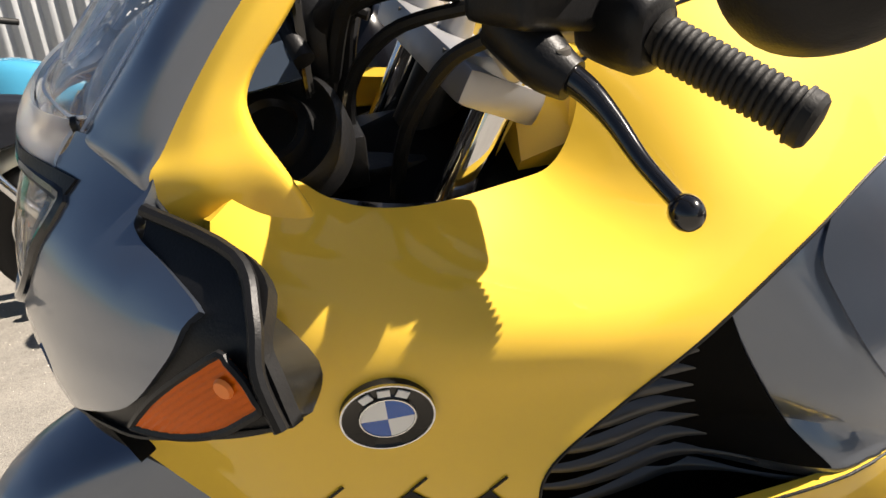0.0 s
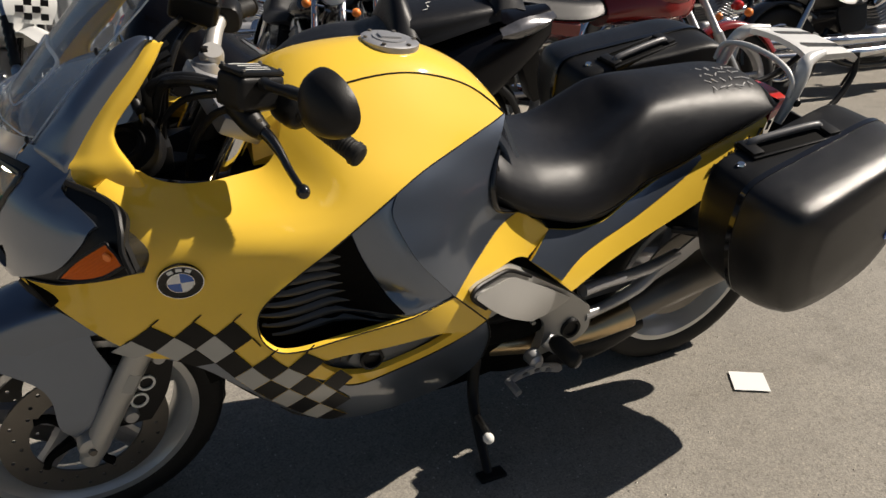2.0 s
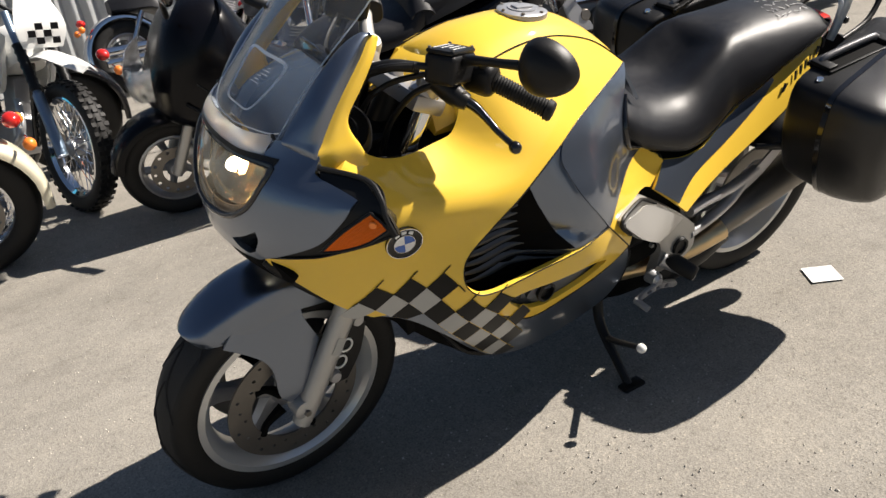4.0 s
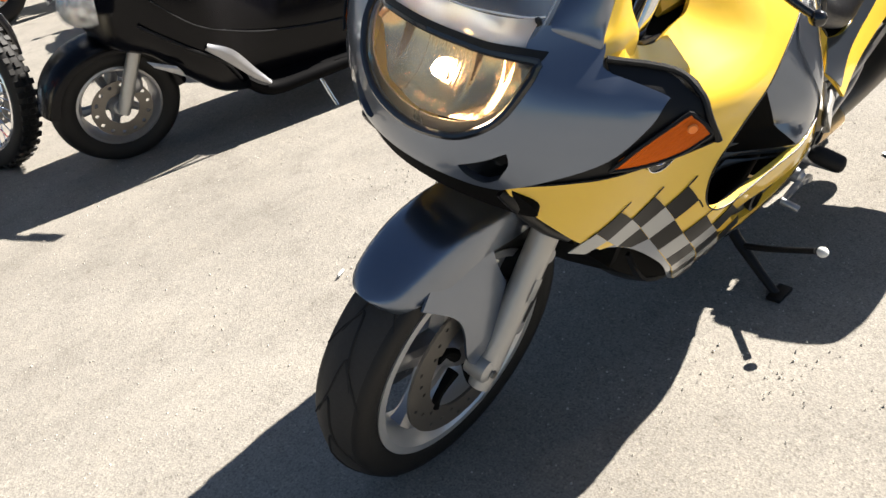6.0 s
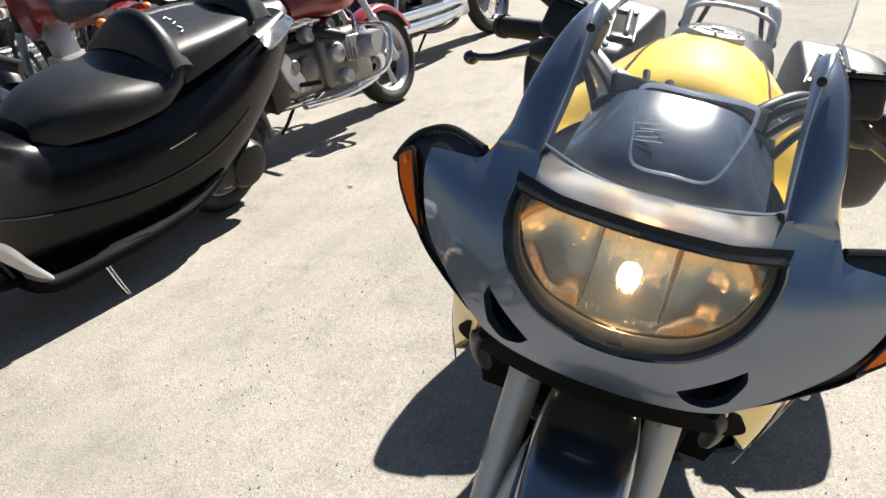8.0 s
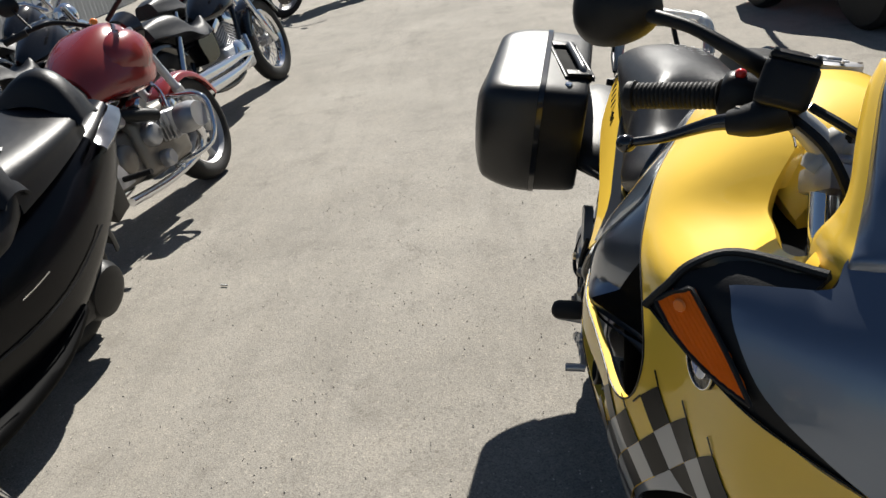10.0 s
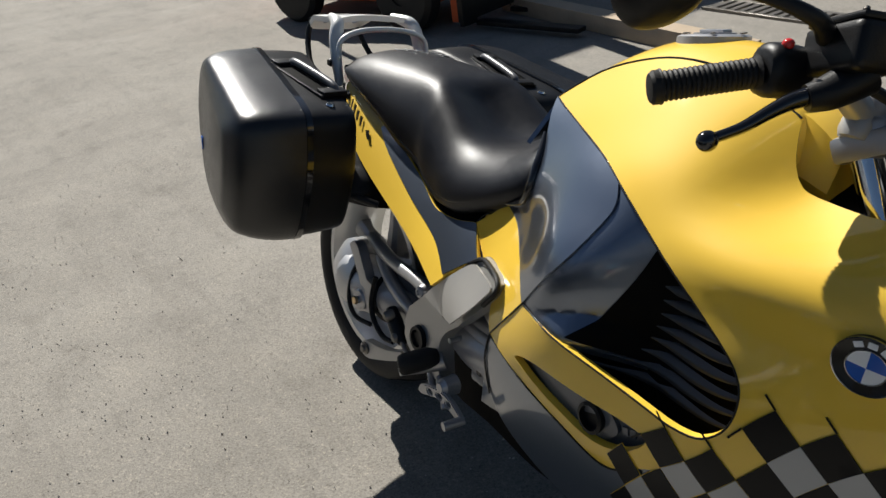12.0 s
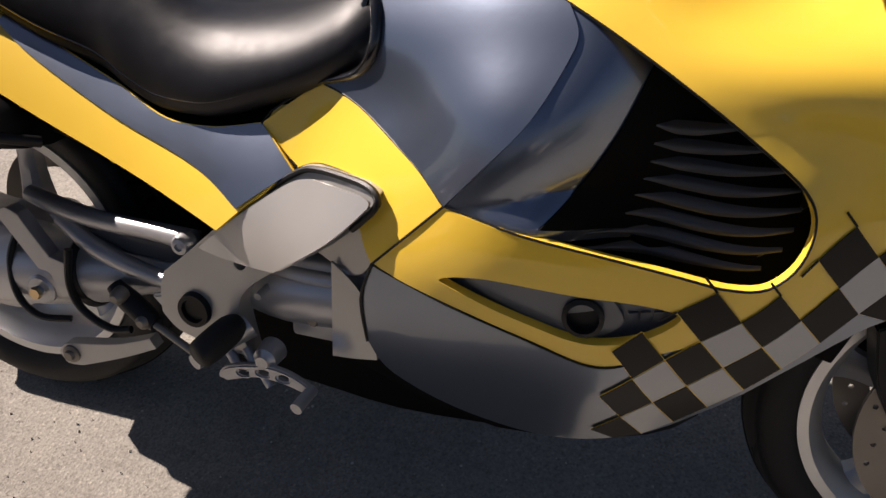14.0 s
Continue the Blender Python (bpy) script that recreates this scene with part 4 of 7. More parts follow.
TAIL_TOP = [(-1.045, .708), (-1.12, .698), (-1.20, .705), (-1.28, .742), (-1.38, .790)]
both("tail_panel", lambda: patch([path(TAIL_TOP + [(-1.47, .838), (-1.58, .888), (-1.66, .915)], [(-1.66, .915), (-1.672, .895), (-1.65, .862)], [(-1.65, .862), (-1.60, .81), (-1.54, .755), (-1.43, .70), (-1.27, .635), (-1.085, .565)],
                                       [(-1.085, .565), (-.985, .655)], [(-.985, .655), (-1.045, .708)])], tail_side, .008, .025), YELLOW, "yellow tail side panel")
both("tail_stripe", lambda: patch([path(TAIL_TOP + [(-1.47, .838)], [(-1.47, .838), (-1.482, .822)], [(-1.482, .822), (-1.42, .775), (-1.28, .70), (-1.13, .645), (-1.055, .60)], [(-1.055, .60), (-.985, .655)], [(-.985, .655), (-1.045, .708)])],
                                  lambda x, z: (lambda p: (p[0], p[1] + .0035, p[2]))(tail_side(x, z)), .002, .025), GRAPHITE, "graphite stripe on the tail")
for k, (x, w) in enumerate(((-1.505, .022), (-1.55, .009), (-1.57, .009), (-1.59, .009), (-1.61, .009), (-1.64, .018), (-1.668, .016))):
    z = .80 - .55 * (x + 1.505)
    both("tail_mark", lambda: patch([[(x, z - .011), (x + w * .5, z - .013), (x - w * .3, z + .010), (x - w * .9, z + .008)]], lambda a, b: (lambda p: (p[0], p[1] + .0062, p[2]))(tail_side(a, b)), .001, .05), CHECK_BLACK)
# near-black filler, added to block sun leaking through the rear frame
bp("frame_sun_filler", loft([[(x, -w, zb), (x, -w, zt), (x, w, zt), (x, w, zb)] for x, w, zb, zt in ((-.95, .13, .40, .66), (-1.12, .12, .42, .66), (-1.30, .085, .50, .66), (-1.42, .06, .62, .70))], 3, 2, closed=True), DARK, label="dark filler inside the frame that blocks the sun")
# near-black filler under the seat
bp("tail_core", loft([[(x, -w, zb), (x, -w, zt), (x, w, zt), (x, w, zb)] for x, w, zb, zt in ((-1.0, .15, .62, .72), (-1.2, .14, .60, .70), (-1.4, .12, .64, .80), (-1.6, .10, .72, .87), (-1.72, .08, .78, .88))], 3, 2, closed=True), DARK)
# luggage rack
def rack_at(x, y):
    return (x, y, .956 - .10 * max(-1.78 - x, 0) - .55 * y * y - .45 * max(-1.93 - x, 0))


RACK = path([(-1.75, -.105), (-1.84, -.100), (-1.945, -.088)], [(-1.945, -.088), (-1.985, -.070), (-1.998, 0), (-1.985, .070), (-1.945, .088)], [(-1.945, .088), (-1.84, .100), (-1.75, .105)], [(-1.75, .105), (-1.765, .06), (-1.77, 0), (-1.765, -.06), (-1.75, -.105)])
slots = [path([(-1.80, y - .014), (-1.945, y - .012)], [(-1.945, y - .012), (-1.956, y), (-1.945, y + .012)], [(-1.945, y + .012), (-1.80, y + .014)], [(-1.80, y + .014), (-1.79, y), (-1.80, y - .014)]) for y in (-.045, .045)]
rack = stiff("luggage_rack", patch([RACK] + slots, rack_at, .014, .014, (0, 0, 1)), RACK_SILVER, label="silver luggage rack plate with slots")
for s in (-1, 1):
    stiff("rack_arm", tube([(-1.70, s * .125, .79), (-1.72, s * .126, .85), (-1.735, s * .122, .905), (-1.755, s * .108, .938), (-1.82, s * .092, .946)], [.011, .014, .017, .017, .010], 5, 12), RACK_SILVER, rack)
    stiff("rack_strut", tube([(-1.975, s * .070, .925), (-1.97, s * .085, .87), (-1.90, s * .105, .80), (-1.78, s * .115, .77)], .008, 5, 10), BLACK_PLASTIC, rack)
    stiff("rack_bolt", moved(lathe([(0, .006), (.008, .006), (.011, 0), (0, 0)], sides=14), Matrix.Translation((-1.728, s * .139, .845)) @ pose(0, 0, 0, 0, 0, 0 if s > 0 else 180)), BLACK_PLASTIC, rack)
stiff("rack_hoop", tube([(-1.70, -.132, .86), (-1.705, -.122, .902), (-1.712, -.07, .922), (-1.715, 0, .927), (-1.712, .07, .922), (-1.705, .122, .902), (-1.70, .132, .86)], .007, 6, 10), RACK_SILVER, rack)
rnd = random.Random(11)
for k in range(24):
    x, y = -1.50 - .024 * (k % 6) - .008 * rnd.random(), .085 - .030 * (k // 6) - .008 * rnd.random()
    zt = hermite([-1.66, -1.58, -1.48, -1.40], [.976, .984, .980, .975], x) + .012 * (1 - (abs(y) / .10) ** 2) - .003
    bp("chalk_mark", moved(box(-.010, .010, -.0014, .0014, 0, .0010, 0), Matrix.Translation((x, y, zt + .003)) @ pose(0, 0, 0, -math.degrees(y * 1.2), 0, rnd.uniform(-90, 90))), WORN_CHALK)
bp("tail_lamp", loft([[(-1.72, -.08, .85), (-1.72, -.075, .91), (-1.72, .075, .91), (-1.72, .08, .85)], [(-1.80, -.06, .87), (-1.80, -.055, .915), (-1.80, .055, .915), (-1.80, .06, .87)]], 3, 3, closed=True), RED, label="red tail lamp under the rack")


# ---------------------------------------------------------------- steering, front wheel
RK = radians(RAKE)
AXIS = Vector((-math.sin(RK), 0, math.cos(RK)))
FOOT = Vector((.115, 0, 0))
TURN = Matrix.Translation(FOOT) @ Matrix.Rotation(radians(STEER), 4, AXIS) @ Matrix.Translation(-FOOT)


def sp(name, bm, material, parent=bike, label="", angle=38):
    """A part that turns with the handlebar."""
    return bp(name, moved(bm, TURN), material, parent, label, angle)


def wheel_part(name, bm, material, parent=bike, label="", angle=38):
    return stiff(name, moved(bm, TURN), material, parent, label, angle)


def tyre_profile(r, w, rim):
    h = w / 2
    outer = [(rim - .008, h * .70), (rim + .012, h * .90), (rim + (r - rim) * .45, h * 1.0), (rim + (r - rim) * .74, h * .90), (r - w * .085, h * .62), (r - w * .02, h * .30), (r, 0)]
    return outer + [(a, -b) for a, b in rev(outer[:-1])]


def wheel(c, r, w, rim, put, parent, spokes=5, grooves=22):
    """Tyre with cut grooves, cast rim with broad spokes and hub."""
    prof = spline(tyre_profile(r, w, rim), 3)
    whl = put("wheel_rim", lathe([(rim + .004, w * .38), (rim + .004, w * .44), (rim - .012, w * .44), (rim - .020, w * .34), (rim - .034, w * .20), (rim - .036, 0), (rim - .034, -w * .20), (rim - .020, -w * .34), (rim - .012, -w * .44), (rim + .004, -w * .44), (rim + .004, -w * .38),
                                  (rim - .010, -w * .26), (rim - .022, 0), (rim - .010, w * .26)], c, 72), RIM, parent, "silver cast alloy rim")
    put("tyre", lathe(prof, c, 88, closed=False), RUBBER, parent, "black road tyre")
    put("tread_band", lathe([(a + .0005, b) for a, b in prof if abs(b) < w * .40], c, 88, closed=False), TREAD, parent, "dusty worn tread")
    for k in range(grooves):
        s = 1 if k % 2 else -1
        pts = []
        for u, drop in ((-.43, .30), (-.33, .21), (-.22, .12), (-.10, .035), (-.06, .0), (-.02, .03), (.02, .12), (.06, .22), (.13, .33), (.24, .46)):
            a = k * math.tau / grooves - drop
            y = s * w * u
            rr = hermite([0, w * .15, w * .31, w * .45, w * .5], [r, r - w * .02, r - w * .085, rim + (r - rim) * .74, rim + (r - rim) * .45], abs(y))
            pts.append((c[0] + (rr + .0010) * math.cos(a), c[1] + y, c[2] + (rr + .0010) * math.sin(a)))
        put("tyre_groove", tube(pts, [.0012, .0022] + [.0026] * 6 + [.0022, .001], 2, 5), GROOVE, parent)
    for k in range(spokes):
        a = k * math.tau / spokes + .35
        ca, sa = math.cos(a), math.sin(a)
        rows = []
        for t, hw, th in ((.035, .030, .030), (.10, .021, .022), (.16, .020, .018), (rim - .030, .030, .026)):
            rows.append([(c[0] + t * ca - e * sa, c[1] + y, c[2] + t * sa + e * ca) for e, y in ((-hw, -th * .6), (-hw * .5, -th), (hw * .5, -th), (hw, -th * .6), (hw, th * .6), (hw * .5, th), (-hw * .5, th), (-hw, th * .6))])
        put("spoke", loft(rows, 4, 1, closed=True), ALLOY, whl)
    put("hub", lathe([(0, w * .42), (.030, w * .42), (.034, w * .38), (.045, w * .25), (.045, -w * .25), (.034, -w * .38), (.030, -w * .42), (0, -w * .42)], c, 40, closed=False), ALLOY, whl)
    return whl


FC = (-.020, .010, .300)
front = wheel(FC, .300, .122, .226, wheel_part, bike)
for s in (1, -1):
    holes = []
    for k in range(30):
        a = k * math.tau / 30
        rr = (.128, .140, .152)[k % 3]
        holes.append([(FC[0] + rr * math.cos(a) + .0045 * math.cos(b), FC[2] + rr * math.sin(a) + .0045 * math.sin(b)) for b in (j * math.tau / 6 for j in range(6))])
    disc = sp("brake_disc", plate(ring((FC[0], FC[2]), .168, .168, 64), s * .070, s * .076, 0, [ring((FC[0], FC[2]), .112, .112, 48)] + holes), STEEL, bike, "drilled steel brake disc")
    for k in range(5):
        a = k * math.tau / 5 + .6
        sp("disc_carrier", tube([(FC[0] + .04 * math.cos(a), s * .064, FC[2] + .04 * math.sin(a)), (FC[0] + .09 * math.cos(a + .12), s * .07, FC[2] + .09 * math.sin(a + .12)), (FC[0] + .116 * math.cos(a), s * .073, FC[2] + .116 * math.sin(a))], [.014, .009, .010], 3, 8), DARK, disc)
    # fork leg: lower slider, upper tube
    lo, up = Vector((-.020, s * .112, .275)), Vector((-.020, s * .112, .275)) + AXIS * .81
    leg = sp("fork_leg", tube([lo - AXIS * .02, lo + AXIS * .03, lo + AXIS * .10, lo + AXIS * .34, lo + AXIS * .345], [.022, .026, .026, .028, .022], 1, 22, smooth=False), FORK_SILVER, bike, "silver fork leg")
    sp("fork_tube", rod(lo + AXIS * .33, up, .0205, 22), CHROME, leg)
    sp("axle_boss", moved(lathe([(0, .02), (.016, .02), (.026, .014), (.028, 0), (.026, -.03), (0, -.03)], sides=26), Matrix.Translation((FC[0], s * .112, FC[2])) if s > 0 else Matrix.Translation((FC[0], s * .112, FC[2])) @ pose(0, 0, 0, 0, 0, 180)), FORK_SILVER, leg)
    sp("axle_bolt", moved(lathe([(0, .006), (.008, .006), (.010, 0), (0, 0)], sides=6), Matrix.Translation((FC[0], s * .133, FC[2])) if s > 0 else Matrix.Translation((FC[0], s * .133, FC[2])) @ pose(0, 0, 0, 0, 0, 180)), STEEL, leg)
    for d in (.10, .25):
        sp("caliper_lug", moved(lathe([(0, .014), (.013, .014), (.016, .008), (.016, -.012), (0, -.012)], sides=20), Matrix.Translation(lo + AXIS * d + Vector((-.040, 0, -.012)))), ALLOY, leg)
    cal = sp("brake_caliper", moved(plate(path([(-.045, -.075), (.022, -.085), (.035, 0), (.02, .075), (-.04, .085)], [(-.04, .085), (-.055, 0), (-.045, -.075)]), s * .05, s * .108, .008), Matrix.Translation((-.135, 0, .40)) @ pose(0, 0, 0, 0, -24, 0)), BLACK_PLASTIC, leg, "black brake caliper")
    for dz in (-.022, .022):
        sp("caliper_ring", moved(lathe([(.014, .001), (.019, .001), (.019, .004), (.014, .004)], sides=26), Matrix.Translation((-.135, .108, .40)) @ pose(0, 0, 0, 0, -24, 0) @ pose(0, 0, dz)) if s > 0 else
           moved(lathe([(.014, -.001), (.019, -.001), (.019, -.004), (.014, -.004)], sides=26), Matrix.Translation((-.135, -.108, .40)) @ pose(0, 0, 0, 0, -24, 0) @ pose(0, 0, dz)), WHITE, cal)
    sp("brake_hose", tube([(-.13, s * .095, .47), (-.17, s * .10, .56), (-.22, s * .09, .66), (-.28, s * .08, .80)], .006, 5, 8), BLACK_PLASTIC, leg)
    sp("fork_label", moved(box(-.012, .012, -.0005, .0008, -.022, .022, 0), Matrix.Translation(lo + AXIS * .20 + Vector((0, s * .0262, 0))) @ pose(0, 0, 0, 0, -RAKE, 0)), CHECK_GREY, leg)


# front mudguard: a hood over the wheel with side blades to the fork
def fender():
    rows = []
    for a, w, lift in ((51, .032, -.001), (52.5, .052, .0), (57, .066, .002), (66, .074, .005), (78, .079, .008), (94, .080, .011), (112, .077, .014), (130, .070, .016)):
        r = .326 + lift
        ca, sa = math.cos(radians(a)), math.sin(radians(a))
        rows.append([(FC[0] + (r - d) * ca, y * w * .95 + .004, FC[2] + (r - d) * sa) for y, d in ((-1, .085 if 40 < a < 120 else .05), (-.98, .045), (-.86, .015), (-.5, .003), (0, 0), (.5, .003), (.86, .015), (.98, .045), (1, .085 if 40 < a < 120 else .05))])
    return loft(rows, 5, 4, 0.005, out=(0, 0, 1))


guard = sp("front_mudguard", fender(), GRAPHITE, bike, "graphite front mudguard")
for s in (1, -1):
    sp("mudguard_blade", patch([path([(.125, .530), (.06, .475), (.035, .43), (.03, .36), (.005, .325)], [(.005, .325), (-.03, .345)], [(-.03, .345), (-.085, .46)], [(-.085, .46), (-.06, .52), (-.055, .57)], [(-.055, .57), (.0, .60), (.06, .59), (.125, .530)])],
                               lambda x, z: (x, s * (.0705 + .038 * min(max(0, (.56 - z)) / .20, 1) ** .8), z), .005, .02, (0, s, 0)), GRAPHITE, guard, "graphite blade towards the fork leg")
    sp("reflector_disc", moved(lathe([(0, .006), (.014, .006), (.016, 0), (0, 0)], sides=20), Matrix.Translation((-.155, s * .10, .585)) if s > 0 else Matrix.Translation((-.155, s * .10, .585)) @ pose(0, 0, 0, 0, 0, 180)), STEEL, guard)

# cockpit: bridge, risers, bars
sp("fork_bridge", moved(box(-.05, .035, -.135, .135, -.018, .018, .01), Matrix.Translation((-.365, 0, .985)) @ pose(0, 0, 0, 0, -RAKE, 0)), ALLOY, bike, "cast alloy top fork bridge")
sp("lower_bridge", moved(box(-.05, .04, -.13, .13, -.02, .02, .01), Matrix.Translation((-.265, 0, .80)) @ pose(0, 0, 0, 0, -RAKE, 0)), BLACK_PLASTIC)
for s in (1, -1):
    A = lambda x, y, z: (x - (.11 * max(y - .1, 0) if s < 0 else -.02 * max(y - .1, 0)), s * (y - (.05 * max(y - .1, 0))), z)
    sp("riser", tube([A(-.372, .10, .985), A(-.385, .125, 1.02), A(-.405, .17, 1.052), A(-.43, .215, 1.062), A(-.45, .245, 1.058)], [.021, .019, .016, .014, .0125], 5, 14), FORK_SILVER, bike, "silver handlebar riser")
    sp("riser_clamp", moved(lathe([(0, .03), (.020, .03), (.024, .02), (.024, -.02), (.020, -.03), (0, -.03)], sides=20), Matrix.Translation(A(-.385, .115, 1.012)) @ pose(0, 0, 0, 65, 0, 0)), FORK_SILVER)
    g0, g1 = Vector(A(-.455, .245, 1.058)), Vector(A(-.514, .350, 1.026 + .006 * (s < 0)))
    d = (g1 - g0).normalized()
    pts, rad = [], []
    for k in range(61):
        t = k / 60
        pts.append(g0.lerp(g1, t))
        rad.append(.0178 + (.0016 if k % 3 else -.0008) + (.004 if k in (0, 1) else 0) + (.003 if k > 57 else 0))
    grip = sp("grip", tube(pts, rad, 1, 18, smooth=False), RUBBER, bike, "ribbed black rubber grip", 60)
    sp("bar_end", tube([g1 - d * .002, g1 + d * .006, g1 + d * .010, g1 + d * .0115], [.0215, .0215, .018, .010], 1, 18, smooth=False), RUBBER, grip)
    sp("switch_block", moved(loft([[(t, y * w, z * h) for y, z in ((-1, -.6), (-1, .5), (-.5, 1), (.5, 1), (1, .5), (1, -.6), (.5, -1), (-.5, -1))] for t, w, h in ((-.032, .020, .020), (-.026, .027, .028), (.018, .028, .032), (.030, .022, .022))], 3, 2, closed=True),
                             Matrix.Translation(A(-.442, .222, 1.062)) @ pose(0, 0, 0, 0, 0, s * 112)), BLACK_PLASTIC, bike, "black switch block")
    sp("start_button", ellipsoid(A(-.43, .238, 1.095), (.008, .008, .007), 12), RED if s < 0 else BLACK_PLASTIC)
    # lever assembly with fluid box
    res = sp("fluid_box", moved(box(-.052, .046, -.030, .034, -.032, .026, .012, 3), Matrix.Translation(A(-.372, .205, 1.098)) @ pose(0, 0, 0, s * 4, -14, s * 24)), BLACK_PLASTIC, bike, "black brake fluid box" if s < 0 else "black clutch fluid box")
    sp("box_lid", moved(box(-.050, .044, -.028, .032, .024, .034, .006), Matrix.Translation(A(-.372, .205, 1.098)) @ pose(0, 0, 0, s * 4, -14, s * 24)), BLACK_PLASTIC, res)
    for i, u in enumerate((-.018, -.006, .006, .018)):
        sp("lid_print", moved(box(-.034 + .006 * (i % 2), .03 - .008 * (i % 3), u - .0012, u + .0012, .034, .0346, 0), Matrix.Translation(A(-.372, .205, 1.098)) @ pose(0, 0, 0, s * 4, -14, s * 24)), CHALK, res)
    for u, v in ((-.042, -.022), (.038, -.022), (-.042, .026), (.038, .026)):
        sp("lid_screw", moved(lathe([(0, 0), (.004, 0), (.003, .003), (0, .003)], sides=10), Matrix.Translation(A(-.372, .205, 1.098)) @ pose(0, 0, 0, s * 4, -14, s * 24) @ Matrix.Translation((u, v, .034)) @ pose(0, 0, 0, 90, 0, 0)), STEEL, res)
    sp("lever_mount", tube([A(-.352, .20, 1.072), A(-.365, .235, 1.050), A(-.378, .258, 1.04)], [.026, .022, .016], 4, 12), BLACK_PLASTIC)
    lever = sp("lever", tube([A(-.372, .248, 1.046), A(-.384, .272, 1.036), A(-.392, .297, 1.022), A(-.398, .33, 1.004), A(-.404, .366, .992)], [.012, .0105, .0085, .007, .0065], 6, 10), BLACK_GLOSS, bike, "black hand lever with ball end")
    sp("lever_ball", ellipsoid(A(-.406, .376, .988), (.0125, .0135, .0125), 18), BLACK_GLOSS, lever)
    sp("lever_bolt", moved(lathe([(0, .004), (.007, .004), (.008, 0), (0, 0)], sides=14), Matrix.Translation(A(-.372, .25, 1.059)) @ pose(0, 0, 0, 90, 0, 0)), STEEL, lever)
    # mirror on its stalk
    stalk = sp("mirror_stalk", tube([A(-.395, .222, 1.108), A(-.385, .27, 1.128), A(-.40 - .022 * (s < 0), .32, 1.138 + .010 * (s < 0)), A(-.425 - .042 * (s < 0), .375, 1.146 + .008 * (s < 0))], [.013, .010, .0085, .010], 5, 12), BLACK_PLASTIC, bike, "black mirror stalk")
    cup = loft([[(x, .001 * math.cos(q) if i == 0 else wy * math.cos(q) * (1 + .12 * math.cos(q)), (.001 if i == 0 else wz) * math.sin(q) * (1 - .10 * math.cos(q))) for q in (k * math.tau / 10 for k in range(10))]
                  for i, (x, wy, wz) in enumerate(((.034, 0, 0), (.030, .026, .024), (.017, .050, .046), (-.002, .059, .056), (-.012, .061, .058)))], 3, 4, closed=True)
    mir = sp("mirror_head", moved(cup, Matrix.Translation(A(-.432 - .053 * (s < 0), .412, 1.152 - .028 * (s < 0) + .034 * (s < 0))) @ pose(0, 0, 0, 0, -6, s * 24) @ Matrix.Scale(.92 if s > 0 else .98, 4)), BLACK_PLASTIC, stalk, "black mirror head")
    sp("cable", tube([A(-.36, .19, 1.06), A(-.32, .15, 1.03), A(-.29, .11, .96), A(-.28, .09, .88)], .007, 6, 8), BLACK_PLASTIC)
    sp("cable", tube([A(-.34, .18, 1.08), A(-.28, .12, 1.05), A(-.25, .07, .98), A(-.26, .06, .87)], .006, 6, 8), BLACK_PLASTIC)
sp("brake_pipe", tube([(-.31, .17, 1.10), (-.27, .14, 1.095), (-.25, .10, 1.07), (-.24, .06, 1.0)], .008, 6, 8), BLACK_PLASTIC)
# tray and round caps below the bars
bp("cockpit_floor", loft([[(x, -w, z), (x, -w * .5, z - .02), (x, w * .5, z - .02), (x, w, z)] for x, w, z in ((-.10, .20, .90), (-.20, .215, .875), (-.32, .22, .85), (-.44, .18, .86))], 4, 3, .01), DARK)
for s in (1, -1):
    c = Matrix.Translation((-.186, s * .115, .968)) @ pose(0, 0, 0, s * 52, 0, s * -25)
    bp("round_speaker_cap", moved(lathe([(0, .012), (.022, .014), (.026, .020), (.032, .020), (.036, .010), (.050, .012), (.056, .018), (.062, .008), (.062, -.02), (0, -.02)], sides=40), c), BLACK_PLASTIC, label="round ribbed black cap")
bp("fuse_tray", box(-.33, -.20, -.07, .07, .882, .905, .008), BLACK_PLASTIC, label="black tray with oval pockets")
for y in (-.04, .0, .04):
    bp("tray_pocket", moved(lathe([(0, 0), (.016, 0), (.018, .002), (.016, .004), (0, .001)], sides=20), Matrix.Translation((-.25, y, .905)) @ pose(0, 0, 0, 90, 0, 0)), DARK)
# fork caps, wiring loom and hoses round the steering head
for s in (1, -1):
    cap_ = sp("fork_cap", moved(lathe([(0, .030), (.010, .030), (.012, .026), (.012, .016), (.024, .014), (.027, .008), (.027, -.02), (0, -.02)], sides=26), Matrix.Translation((-.372, s * .105, 1.005)) @ pose(0, 0, 0, 90, 0, 0)), ALLOY, bike, "alloy fork cap")
    sp("cap_hexagon", moved(lathe([(0, .040), (.008, .040), (.009, .030), (0, .030)], sides=6), Matrix.Translation((-.372, s * .105, 1.005)) @ pose(0, 0, 0, 90, 0, 0)), BLACK_PLASTIC, cap_)
    sp("bridge_bolt", moved(lathe([(0, .010), (.006, .010), (.008, .004), (.008, 0), (0, 0)], sides=12), Matrix.Translation((-.345, s * .070, 1.002)) @ pose(0, 0, 0, 90, 0, 0)), STEEL)
for k in range(5):
    y = -.045 + .022 * k
    sp("loom_hose", tube([(-.30 + .006 * k, y * 1.6, 1.075 - .006 * k), (-.262, y * 1.4, 1.05), (-.238 - .004 * k, y, .99), (-.236, y * .9, .92), (-.25, y * .8, .86)], .0055 + .0015 * (k % 2), 6, 8), BLACK_PLASTIC)
